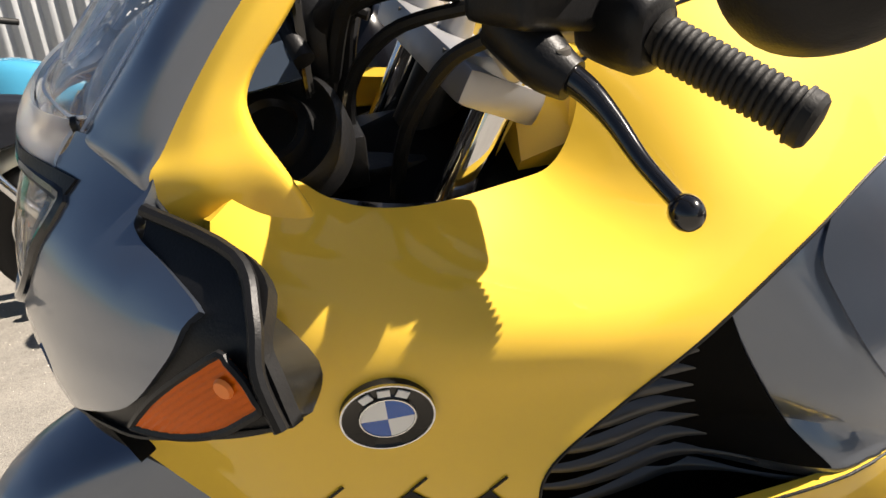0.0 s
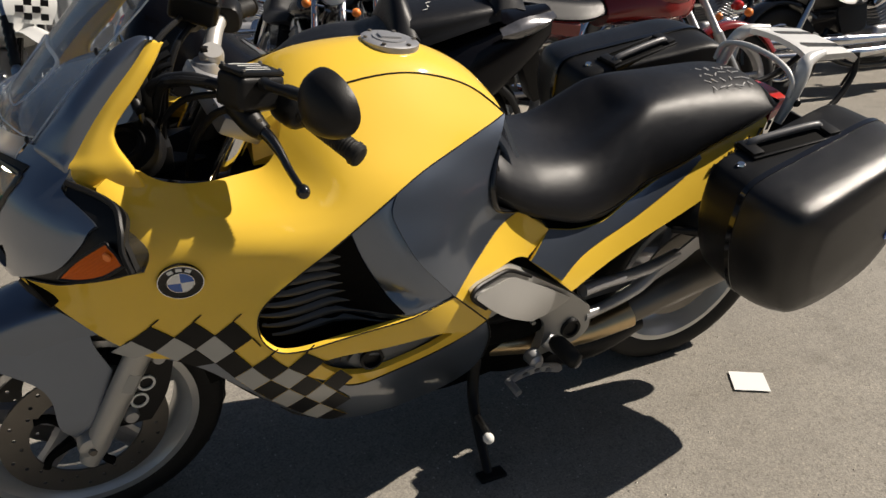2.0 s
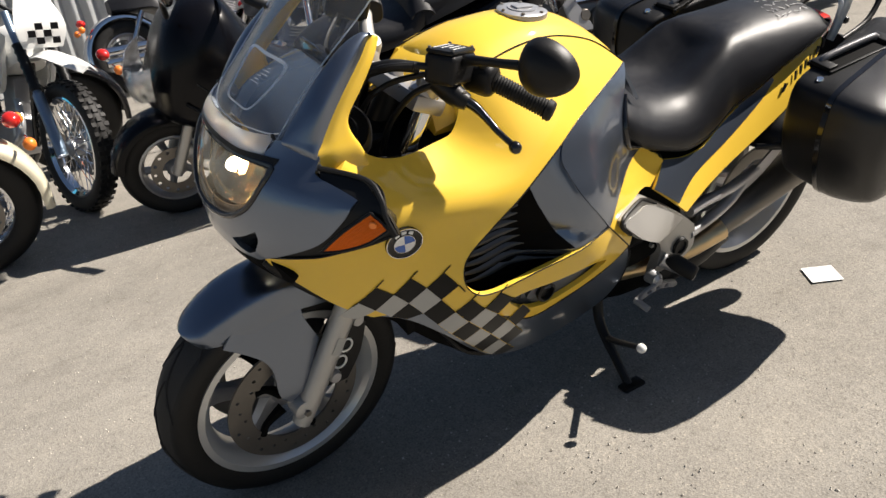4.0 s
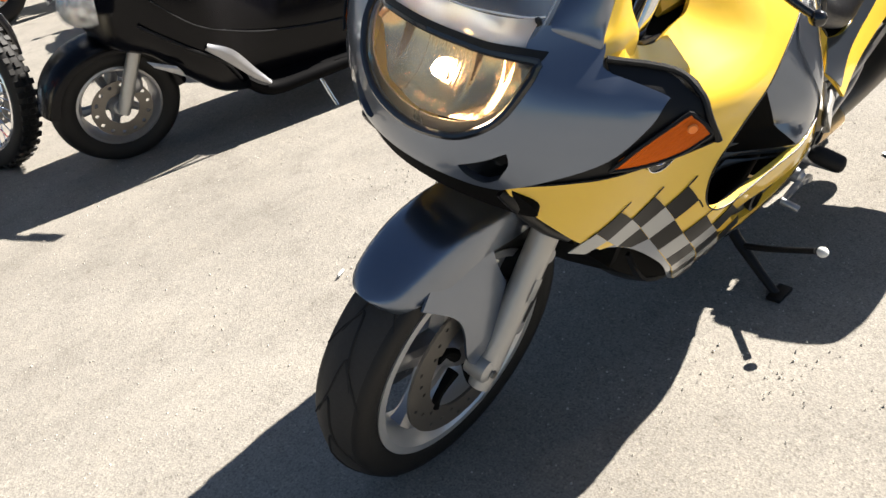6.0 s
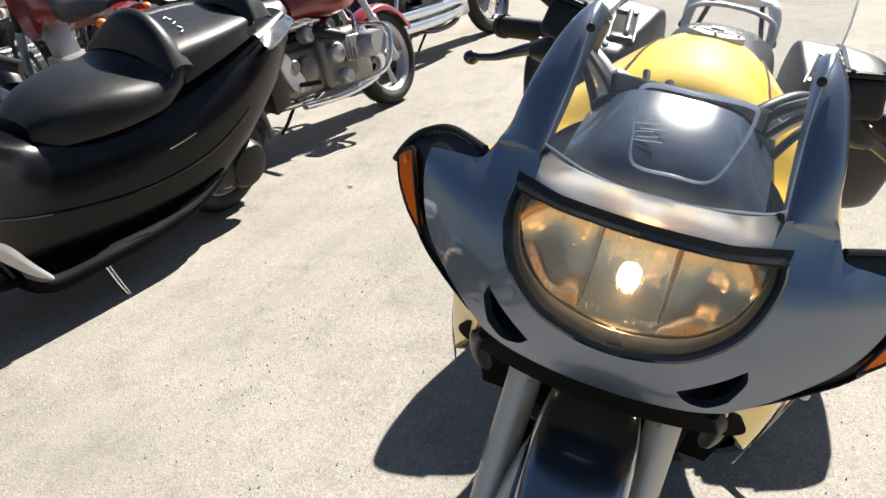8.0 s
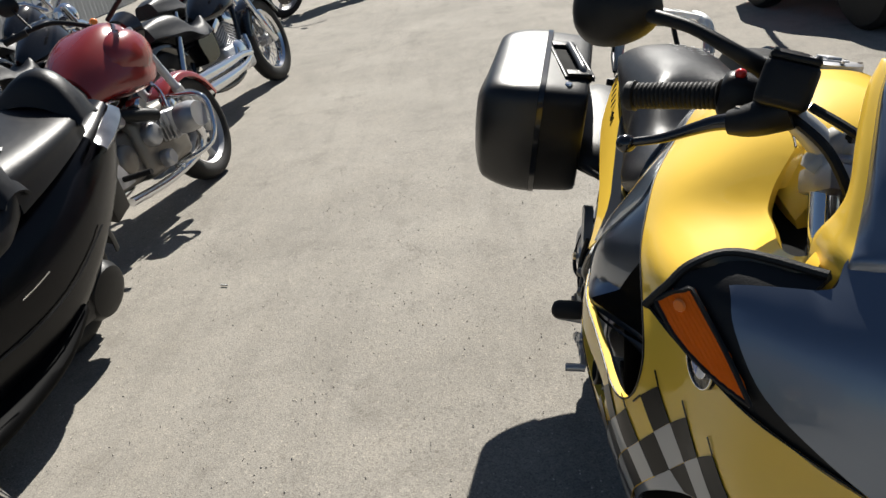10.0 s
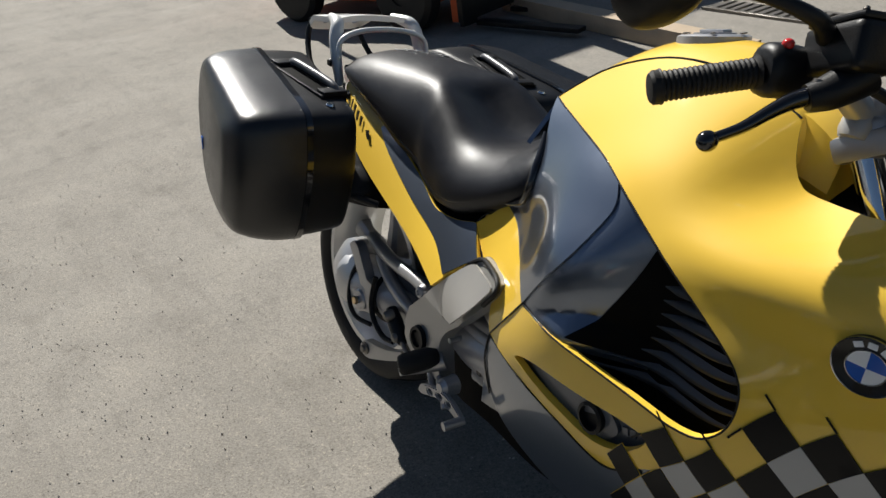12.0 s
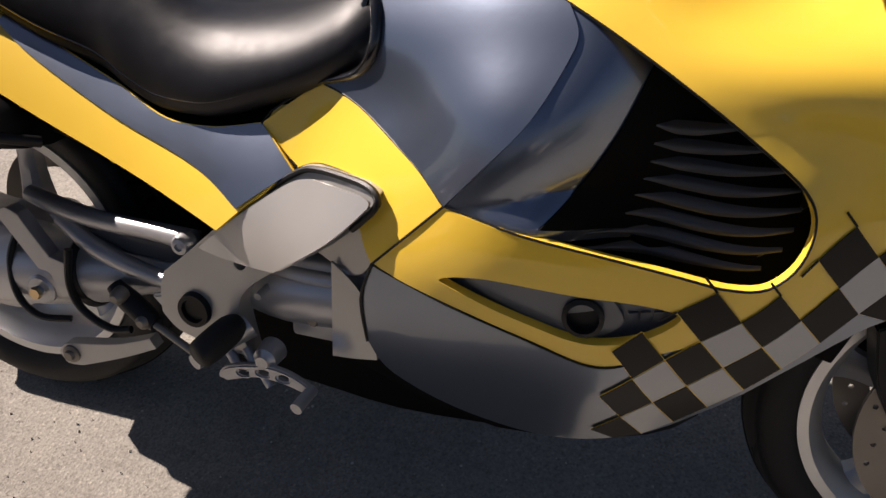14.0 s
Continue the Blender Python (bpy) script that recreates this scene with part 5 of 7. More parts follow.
sp("wiring_loom", tube([(-.33, .16, 1.088), (-.285, .12, 1.088), (-.24, .075, 1.055), (-.222, .05, .98), (-.225, .04, .89)], [.011, .012, .013, .013, .012], 6, 10), BLACK_PLASTIC, bike, "thick black wiring loom")
sp("bleed_nipple", rod((-.325, .195, 1.105), (-.302, .182, 1.108), .007, 12), BLACK_PLASTIC)
bp("relay_box", box(-.262, -.205, .055, .105, .905, .955, .006), BLACK_PLASTIC, label="black relay box")
bp("relay_box", box(-.255, -.200, -.115, -.05, .905, .965, .006), BLACK_GLOSS, label="black relay box")
bp("inner_rail", tube([(-.14, .16, .955), (-.20, .165, .93), (-.28, .155, .90), (-.36, .15, .885)], .009, 5, 8), BLACK_GLOSS)
bp("steering_head", rod((-.27, 0, .78), (-.37, 0, .975), .032, 20), BLACK_PLASTIC)
bp("ignition_lock", rod((-.375, 0, 1.0), (-.382, 0, 1.02), .018, 18), ALLOY, label="ignition lock")
bp("tank_front", loft([[(x, -w, zb), (x, -w, zt), (x, w, zt), (x, w, zb)] for x, w, zb, zt in ((-.40, .10, .86, .96), (-.455, .11, .86, 1.0), (-.56, .11, .86, 1.03))], 3, 2, closed=True), YELLOW, label="yellow front wall of the tank")

# ---------------------------------------------------------------- rear wheel, drive and frame
RC = (-1.585, 0, .316)
rear = wheel(RC, .316, .18, .226, stiff, bike, 5, 22)
stiff("rear_disc", plate(ring((RC[0], RC[2]), .145, .145, 56), .062, .068, 0, [ring((RC[0], RC[2]), .10, .10, 40)]), STEEL, bike, "rear brake disc")
# silver foot-peg plates
PLATE = path([(-1.254, .386), (-1.250, .43), (-1.238, .466)], [(-1.238, .466), (-1.161, .524), (-1.039, .628)], [(-1.039, .628), (-1.00, .660), (-.972, .667)], [(-.972, .667), (-.893, .665)], [(-.893, .665), (-.870, .657), (-.868, .642)],
             [(-.868, .642), (-.922, .583), (-1.014, .501)], [(-1.014, .501), (-1.075, .452), (-1.097, .404), (-1.092, .325)], [(-1.092, .325), (-1.172, .339), (-1.225, .355), (-1.254, .386)])
PLATE = [p for i, p in enumerate(PLATE) if i == 0 or math.dist(p, PLATE[i - 1]) > .004]
SHIELD = path([(-1.150, .524), (-1.045, .614), (-1.00, .650), (-.972, .659)], [(-.972, .659), (-.895, .657)], [(-.895, .657), (-.880, .651), (-.880, .643)], [(-.880, .643), (-.930, .586), (-1.012, .512)], [(-1.012, .512), (-1.08, .508), (-1.150, .524)])
for s in (1, -1):
    a, b, ahead = (.185, .215, .036) if s > 0 else (-.19, -.23, .018)
    tip = .25 if s > 0 else .05
    slide = lambda c: [(x + ahead + tip * max(0, z - .50), z) for x, z in c]
    out = lambda x, z: max(0, half_width(x, z) + .012 - abs(b)) if z > .50 else 0
    slab = plate(slide(PLATE), a, b, .006, [ring((-1.085 + ahead, .494), .010, .010, 16), ring((-1.06 + ahead, .44), .006, .006, 12)])
    for v in slab.verts:
        v.co.y += s * out(v.co.x, v.co.z)
    pl = bp("footrest_plate", slab, SILVER_PAINT, bike, "silver painted footrest plate")
    bp("plate_shield", patch([slide(SHIELD)], lambda x, z: (x, b + s * (out(x, z) + .011 + .010 * max(0, 1 - ((x - ahead + 1.0) / .16) ** 2)), z), .004, .012, (0, s, 0)), FORK_SILVER, pl, "lighter raised silver shield")
    bp("shield_rim", tube([(x, b + s * (.003 + out(x, z)), z) for x, z in slide([(-1.045, .622), (-1.00, .657), (-.972, .665), (-.93, .666), (-.893, .664), (-.874, .655), (-.873, .640), (-.900, .608)])], .005, 4, 8), BLACK_PLASTIC, pl)
    bp("pivot_cap", moved(lathe([(0, .004), (.020, .004), (.022, .010), (.030, .010), (.032, 0), (0, 0)], sides=30), Matrix.Translation((-1.182 + ahead, b, .403)) @ pose(0, 0, 0, 0, 0, 0 if s > 0 else 180)), BLACK_PLASTIC, pl, "black pivot cap")
    bp("grab_strut", tube([(-1.20, s * .13, .60), (-1.40, s * .13, .63), (-1.60, s * .135, .72), (-1.70, s * .13, .82)], .011, 5, 10), BLACK_PLASTIC)
    bp("heel_shield", patch([path([(-1.0, .545), (-.905, .615), (-.875, .60), (-.868, .54)], [(-.868, .54), (-.90, .50), (-1.0, .545)])], lambda x, z: (x, s * (.20 + .25 * (x + 1.0)), z), .004, .03, (0, s, 0)), SILVER_PAINT)
    if s < 0:
        stiff("gearbox_guard", patch([path([(-.905, .490), (-.868, .462), (-.838, .420)], [(-.838, .420), (-.835, .352)], [(-.835, .352), (-.87, .343), (-.906, .336)], [(-.906, .336), (-.905, .490)])], lambda x, z: (x, s * (.226 + .15 * (x + .905)), z), .004, .03, (0, s, 0)), SILVER_PAINT)
        for z in (.452, .415):
            stiff("gearbox_tube", rod((-1.06, s * .165, z - .004), (-.86, s * .185, z + .004), .019, 16), ALLOY)
        stiff("gearbox_bolt", moved(lathe([(0, -.012), (.007, -.012), (.009, -.006), (.013, 0), (0, 0)], sides=6), Matrix.Translation((-.945, s * .196, .372)) @ pose(0, 0, 0, 0, 0, 0 if s < 0 else 180)), STEEL)
        stiff("gearbox_foot", box(-.985, -.90, min(s * .15, s * .195), max(s * .15, s * .195), .335, .392, .008), ALLOY)
    # left housing and rib are near black: shade behind the plate put into colour
    bp("gearbox_cover", tube([(-1.13, s * .13, .42), (-1.02, s * .15, .42), (-.90, s * .16, .43)], [.05, .06, .06], 4, 16), ALLOY if s < 0 else DARK, bike, "gearbox housing, alloy on the right, shade-dark on the left")
    bp("gearbox_rib", tube([(-1.08, s * .17, .47), (-.98, s * .19, .465), (-.88, s * .195, .47)], .016, 4, 10), ALLOY if s < 0 else BLACK_PLASTIC)
# shaft drive on the right
drive = stiff("final_drive", moved(lathe([(0, .05), (.06, .05), (.085, .035), (.098, 0), (.098, -.05), (.07, -.085), (.03, -.10), (0, -.10)], sides=40), Matrix.Translation((-1.580, -.085, .316)) @ Matrix.Diagonal((1, .85, 1, 1))), ALLOY, bike, "alloy final drive housing")
stiff("drive_shaft", tube([(-1.16, -.135, .372), (-1.26, -.138, .364), (-1.33, -.142, .354), (-1.42, -.140, .338), (-1.50, -.130, .326), (-1.56, -.115, .318)], [.036, .042, .056, .064, .072, .078], 4, 22), ALLOY, drive, "alloy drive shaft tunnel")
stiff("drive_gaiter", tube([(-1.352, -.142, .350), (-1.362, -.142, .348), (-1.372, -.142, .346)], [.060, .066, .060], 2, 22), BLACK_PLASTIC, drive)
filler = stiff("filler_plug", moved(lathe([(0, -.012), (.009, -.012), (.009, -.004), (.022, -.004), (.026, 0), (.026, .02), (0, .02)], sides=24), Matrix.Translation((-1.425, -.203, .326))), ALLOY, drive, "round filler plug")
stiff("plug_hexagon", moved(lathe([(0, -.017), (.010, -.017), (.011, -.010), (0, -.010)], sides=6), Matrix.Translation((-1.425, -.203, .326))), GOLDEN, filler)
stiff("drive_hose", tube([(-1.475, -.165, .42), (-1.486, -.19, .37), (-1.474, -.205, .31), (-1.44, -.205, .275), (-1.39, -.19, .27)], .006, 6, 8), BLACK_PLASTIC, drive)
stiff("brake_line", tube([(-1.36, -.20, .41), (-1.362, -.208, .35), (-1.345, -.21, .31), (-1.30, -.21, .285), (-1.262, -.205, .287)], .0065, 6, 8), BLACK_PLASTIC)
# cast frame arms between the footrest plate and the drive
arm = stiff("frame_arm", tube([(-1.132, -.205, .470), (-1.20, -.195, .468), (-1.30, -.182, .462), (-1.38, -.170, .464), (-1.45, -.16, .475)], [.017, .015, .015, .016, .014], 5, 10), ALLOY, bike, "cast alloy frame arm")
stiff("frame_arm", mirrored(tube([(-1.132, -.205, .470), (-1.20, -.195, .468), (-1.30, -.182, .462), (-1.38, -.170, .464), (-1.45, -.16, .475)], [.017, .015, .015, .016, .014], 5, 10)), ALLOY, bike, "cast alloy frame arm")
stiff("frame_arm_lower", tube([(-1.148, -.205, .390), (-1.20, -.196, .388), (-1.27, -.186, .396), (-1.335, -.178, .415), (-1.39, -.170, .448)], [.016, .014, .015, .016, .014], 5, 10), ALLOY, arm)
stiff("frame_arm_lower", mirrored(tube([(-1.148, -.205, .390), (-1.20, -.196, .388), (-1.27, -.186, .396), (-1.335, -.178, .415), (-1.39, -.170, .448)], [.016, .014, .015, .016, .014], 5, 10)), ALLOY)
stiff("arm_web", patch([path([(-1.145, .462), (-1.36, .452)], [(-1.36, .452), (-1.34, .425), (-1.28, .404)], [(-1.28, .404), (-1.155, .397)], [(-1.155, .397), (-1.145, .462)])], lambda x, z: (x, -.165, z), .006, .03, (0, -1, 0)), SMOOTH_GREY, arm)
stiff("arm_web", mirrored(patch([path([(-1.145, .462), (-1.36, .452)], [(-1.36, .452), (-1.34, .425), (-1.28, .404)], [(-1.28, .404), (-1.155, .397)], [(-1.155, .397), (-1.145, .462)])], lambda x, z: (x, -.165, z), .006, .03, (0, -1, 0))), SMOOTH_GREY)
for x, z in ((-1.140, .468), (-1.154, .389)):
    stiff("frame_bolt", moved(lathe([(0, -.010), (.005, -.010), (.006, -.014), (.012, -.012), (.016, -.004), (.018, .01), (0, .01)], sides=18), Matrix.Translation((x, -.216, z))), ALLOY, arm)
stiff("arm_bracket", plate(path([(-1.482, .452), (-1.462, .466), (-1.440, .458)], [(-1.440, .458), (-1.395, .392)], [(-1.395, .392), (-1.366, .384), (-1.358, .362)], [(-1.358, .362), (-1.372, .340), (-1.392, .342)], [(-1.392, .342), (-1.402, .362), (-1.420, .366)], [(-1.420, .366), (-1.482, .452)]), -.205, -.180, .005), ALLOY, arm, "cast bracket of the drive")
torque = stiff("torque_arm", plate(path([(-1.418, .205), (-1.405, .222), (-1.385, .228)], [(-1.385, .228), (-1.30, .246), (-1.235, .272)], [(-1.235, .272), (-1.225, .255)], [(-1.225, .255), (-1.29, .222), (-1.375, .186)], [(-1.375, .186), (-1.405, .185), (-1.418, .205)]), -.200, -.178, .004), FORK_SILVER, bike, "pale alloy torque arm")
stiff("torque_bolt", moved(lathe([(0, -.012), (.008, -.012), (.010, -.006), (.016, -.004), (.016, .01), (0, .01)], sides=18), Matrix.Translation((-1.392, -.200, .207))), STEEL, torque)
# brake pump, footrest and pedal on the right
pump = stiff("brake_pump", tube([(-1.285, -.200, .362), (-1.262, -.205, .345), (-1.225, -.212, .326), (-1.205, -.216, .316)], [.013, .018, .018, .012], 4, 14), BLACK_PLASTIC, bike, "black rear brake pump")
stiff("pump_rod", rod((-1.205, -.218, .317), (-1.130, -.232, .290), .006, 10), STEEL, pump)
for x, z in ((-1.262, .358), (-1.222, .322)):
    stiff("pump_lug", moved(lathe([(0, -.012), (.006, -.012), (.012, -.006), (.014, .01), (0, .01)], sides=16), Matrix.Translation((x, -.222, z))), STEEL, pump)
stiff("pump_arm", plate(path([(-1.205, .372), (-1.185, .378)], [(-1.185, .378), (-1.085, .322)], [(-1.085, .322), (-1.092, .302)], [(-1.092, .302), (-1.14, .310), (-1.205, .372)]), -.222, -.208, .004), ALLOY, pump)
peg = stiff("footrest", tube([(-1.052, -.232, .362), (-1.056, -.250, .361), (-1.062, -.280, .357), (-1.068, -.308, .353), (-1.070, -.314, .352)], [.016, .022, .023, .021, .012], 3, 14), RUBBER, bike, "black rubber footrest")
stiff("footrest", mirrored(tube([(-1.052, -.232, .362), (-1.056, -.250, .361), (-1.062, -.280, .357), (-1.068, -.308, .353), (-1.070, -.314, .352)], [.016, .022, .023, .021, .012], 3, 14)), RUBBER, bike, "black rubber footrest")
stiff("footrest_bracket", tube([(-1.045, -.215, .352), (-1.065, -.245, .338), (-1.085, -.300, .330)], [.022, .016, .012], 4, 12), ALLOY, peg)
stiff("footrest_bracket", mirrored(tube([(-1.045, -.215, .352), (-1.065, -.245, .338), (-1.085, -.300, .330)], [.022, .016, .012], 4, 12)), ALLOY)
stiff("pedal_pivot", moved(lathe([(0, -.020), (.010, -.020), (.012, -.014), (.018, -.010), (.021, .02), (0, .02)], sides=22), Matrix.Translation((-1.005, -.236, .318))), ALLOY, bike, "alloy pedal pivot")
stiff("pedal_pivot", mirrored(moved(lathe([(0, -.020), (.010, -.020), (.012, -.014), (.018, -.010), (.021, .02), (0, .02)], sides=22), Matrix.Translation((-1.005, -.236, .318)))), ALLOY)
for x, z in ((-1.045, .318), (-1.075, .310), (-1.030, .298)):
    stiff("pivot_link", rod((x, -.228, z), (x + .030, -.240, z - .030), .008, 10), ALLOY)
pedal = stiff("brake_pedal", plate(path([(-1.080, .276), (-1.065, .297), (-1.006, .313), (-0.961, .308), (-0.926, .290)], [(-0.926, .290), (-0.931, .277)], [(-0.931, .277), (-0.976, .288), (-1.016, .289), (-1.065, .272)], [(-1.065, .272), (-1.080, .276)]), -.256, -.244, .003, [ring((x, z), .010, .0055, 12) for x, z in ((-1.036, .293), (-1.004, .300), (-0.972, .298))]), ALLOY, bike, "drilled alloy brake pedal")
stiff("gear_lever", mirrored(plate(path([(-1.080, .276), (-1.065, .297), (-1.006, .313), (-0.961, .308), (-0.926, .290)], [(-0.926, .290), (-0.931, .277)], [(-0.931, .277), (-0.976, .288), (-1.016, .289), (-1.065, .272)], [(-1.065, .272), (-1.080, .276)]), -.256, -.244, .003, [ring((x, z), .010, .0055, 12) for x, z in ((-1.036, .293), (-1.004, .300), (-0.972, .298))])), ALLOY, bike, "drilled alloy gear lever")
stiff("pedal_toe", rod((-.930, -.246, .284), (-.936, -.290, .279), .0095, 12), ALLOY, pedal)
stiff("pedal_toe", mirrored(rod((-.930, -.246, .284), (-.936, -.290, .279), .0095, 12)), ALLOY)
bp("shock_absorber", rod((-1.44, -.03, .40), (-1.36, -.03, .66), .030, 18), BLACK_PLASTIC)
coil = [(-1.44 + .08 * t + .042 * math.cos(t * 34), -.03 + .042 * math.sin(t * 34), .40 + .24 * t) for t in (k / 60 for k in range(61))]
bp("shock_spring", tube(coil, .006, 1, 6, smooth=False), BLACK_GLOSS)
bp("shock_reservoir", rod((-1.16, .10, .56), (-1.28, .11, .60), .030, 18), BLACK_GLOSS)

# exhaust on the left
bp("exhaust_pipe", tube([(-.95, .10, .29), (-1.10, .14, .30), (-1.25, .16, .315), (-1.40, .17, .35)], [.028, .030, .034, .040], 5, 18), GOLDEN, bike, "golden heat-tinted exhaust pipe")
bp("silencer", tube([(-1.36, .150, .335), (-1.42, .155, .355), (-1.60, .165, .425), (-1.85, .18, .52), (-1.93, .18, .55)], [.032, .044, .054, .056, .044], 5, 22), STEEL, bike, "silver exhaust silencer")
bp("silencer_shield", patch([path([(-1.38, .46), (-1.50, .53), (-1.60, .62)], [(-1.60, .62), (-1.63, .60)], [(-1.63, .60), (-1.55, .50), (-1.42, .43)], [(-1.42, .43), (-1.38, .46)])], lambda x, z: (x, .17, z), .006, .03), ALLOY)
stiff("inner_mudguard", loft([[(RC[0] + r * math.cos(radians(a)), y, RC[2] + r * math.sin(radians(a))) for y in (-.10, -.05, 0, .05, .10)] for a, r in ((20, .37), (50, .375), (80, .38), (110, .39), (140, .42), (165, .45))], 5, 3, .006), BLACK_PLASTIC)
# near-black box that also fills a gap where sun leaked through
bp("exhaust_box", loft([[(x, y * w + .03, z + h * .055) for y, h in ((-1, -.6), (-1, .6), (-.7, 1), (.7, 1), (1, .6), (1, -.6), (.7, -1), (-.7, -1))] for x, w, z in ((-.98, .07, .25), (-1.04, .105, .25), (-1.22, .11, .255), (-1.31, .075, .265))], 3, 2, closed=True), DARK, label="dark exhaust box filling the sun gap under the gearbox")
# folded stand, added to hold back the sun under the belly
bp("centre_stand", tube([(-1.08, .085, .225), (-1.20, .10, .215), (-1.36, .115, .23), (-1.50, .125, .26)], [.030, .052, .052, .030], 4, 14), BLACK_PLASTIC, label="black folded centre stand beside the exhaust")
bp("plate_carrier", box(-2.02, -2.01, -.10, .10, .60, .78, .004), BLACK_PLASTIC)
# side stand
stand = stiff("side_stand", tube([(-.91, .12, .27), (-.888, .165, .178), (-.868, .255, .125), (-.853, .336, .086)], [.016, .015, .013, .011], 5, 12), BLACK_PLASTIC, bike, "black side stand")
stiff("stand_foot", moved(box(-.034, .034, -.018, .018, -.006, .006, .004), Matrix.Translation((-.857, .342, .0885)) @ pose(0, 0, 0, LEAN, 0, 0)), BLACK_PLASTIC, stand)
stiff("stand_tab", tube([(-.878, .215, .150), (-.85, .29, .205), (-.80, .395, .297)], [.009, .008, .0075], 4, 10), BLACK_PLASTIC, stand)
stiff("stand_knob", ellipsoid((-.789, .411, .311), (.012, .013, .012), 14), CHALK, stand, "worn bare metal knob")
for x in (-.92, -1.0):
    bp("centre_stand_leg", tube([(x, s_ * .12, .28) for s_ in (-1, 1)], .014, 3, 10, smooth=False), BLACK_PLASTIC)


# carriers between the tail and the cases
for s in (1, -1):
    carrier = stiff("pannier_carrier", loft([[(x, s * .10, zb), (x, s * .10, zt), (x, s * w, zt - .01), (x, s * w, zb + .01)] for x, w, zb, zt in ((-1.40, .20, .56, .61), (-1.46, .262, .58, .65), (-1.70, .235, .62, .71), (-1.80, .215, .64, .72))], 3, 2, closed=True), BLACK_PLASTIC, bike, "black carrier of the pannier")
    stiff("carrier_tube", tube([(-1.38, s * .19, .58), (-1.44, s * .245, .60), (-1.60, s * .25, .60), (-1.74, s * .23, .66), (-1.78, s * .20, .74)], .009, 5, 10), BLACK_PLASTIC, carrier)


# panniers
def pan_ring(k, y, lift=0.0):
    """The case's outline at a width y; the case stands closer to the wheel at the back."""
    c = (-1.615, .68)
    pts = spline([(-1.42, .530), (-1.368, .65), (-1.36, .745), (-1.383, .803), (-1.50, .832), (-1.65, .860), (-1.765, .877), (-1.832, .840), (-1.878, .74), (-1.852, .62), (-1.775, .525), (-1.61, .487), (-1.48, .492)], 2, True)
    return [(c[0] + (x - c[0]) * k, y - .13 * (-1.37 - x), c[1] + lift + (z - c[1]) * k) for x, z in pts]


def pannier(s):
    """Hard case: inner half with a carrying handle let into its top, and a domed outer lid."""
    side = lambda rows: [[(x, s * y, z) for x, y, z in r] for r in rows]
    lid = side([pan_ring(k, y, e) for k, y, e in ((1.0, .372, 0), (.992, .412, 0), (.965, .452, .002), (.915, .487, .004), (.83, .511, .004), (.60, .524, .003))])
    case = stiff("pannier", loft(lid, 4, 3, closed=True), CASE_PLASTIC, bike, "grained black plastic pannier")
    stiff("pannier_body", loft(side([pan_ring(k, y) for k, y in ((.90, .250), (.955, .264), (.975, .335), (.98, .366))]), 3, 3, closed=True), BLACK_PLASTIC, case, "smoother black inner half")
    stiff("pannier_seam", loft(side([pan_ring(k, y) for k, y in ((.985, .362), (1.008, .364), (1.008, .378), (.985, .380))]), 1, 3, closed=True), BLACK_GLOSS, case)
    top = lambda x: .818 + (-1.46 - x) * .175
    at = lambda x: s * (.306 - .13 * (-1.37 - x))
    tilt = pose(0, 0, 0, 0, math.degrees(math.atan(.175)), -s * math.degrees(math.atan(.13)))
    put = lambda x, dz: Matrix.Translation((x, at(x), top(x) + dz)) @ tilt
    stiff("handle_tray", moved(box(-.115, .105, -.034, .034, -.012, .0045, .006), put(-1.555, 0)), DARK, case, "sunken tray under the handle")
    for dy in (-.036, .036):
        stiff("tray_rim", moved(box(-.118, .108, dy - .004, dy + .004, -.006, .008, .003), put(-1.555, 0)), BLACK_PLASTIC, case)
    stiff("pannier_handle", moved(tube([(.085, -s * .012, .002), (.070, -s * .012, .013), (-.075, -s * .012, .013), (-.09, -s * .012, .002)], .009, 4, 10), put(-1.555, .004)), SMOOTH_GREY, case, "worn grey carrying handle")
    for dx in (.092, -.102):
        stiff("pannier_latch", moved(box(dx - .014, dx + .014, -.032, .032, 0, .012, .003), put(-1.555, .002)), BLACK_PLASTIC, case)
    stiff("pannier_lock", moved(lathe([(0, .004), (.008, .004), (.010, 0), (0, 0)], sides=18), put(-1.415, -.001) @ pose(0, 0, 0, 90, 0, 0)), CHROME, case, "small chrome lock")
    stiff("pannier_badge", moved(lathe([(0, .003), (.016, .003), (.018, 0), (0, 0)], sides=28), Matrix.Translation((-1.775, s * .458, .652)) @ pose(0, 0, 0, 0, 0, s * 14 if s > 0 else 180 + s * 14)), BLUE, case, "small round badge")
    stiff("badge_plate", moved(box(-.035, .035, -.001, .003, -.009, .009, .002), Matrix.Translation((-1.825, s * .440, .675)) @ pose(0, 0, 0, 0, 10, s * 16)), BLACK_GLOSS, case)
    if s > 0:
        for k in range(7):
            stiff("chalk_mark", moved(box(-.009, .009, -.0013, .0013, 0, .0014, 0), Matrix.Translation((-1.44 - .017 * k, .452 - .0022 * k, .797 + .0030 * k)) @ pose(0, 0, 0, -40, 10, 40 + 37 * (k % 3))), WORN_CHALK, case)
    return case


pannier(1)
pannier(-1)


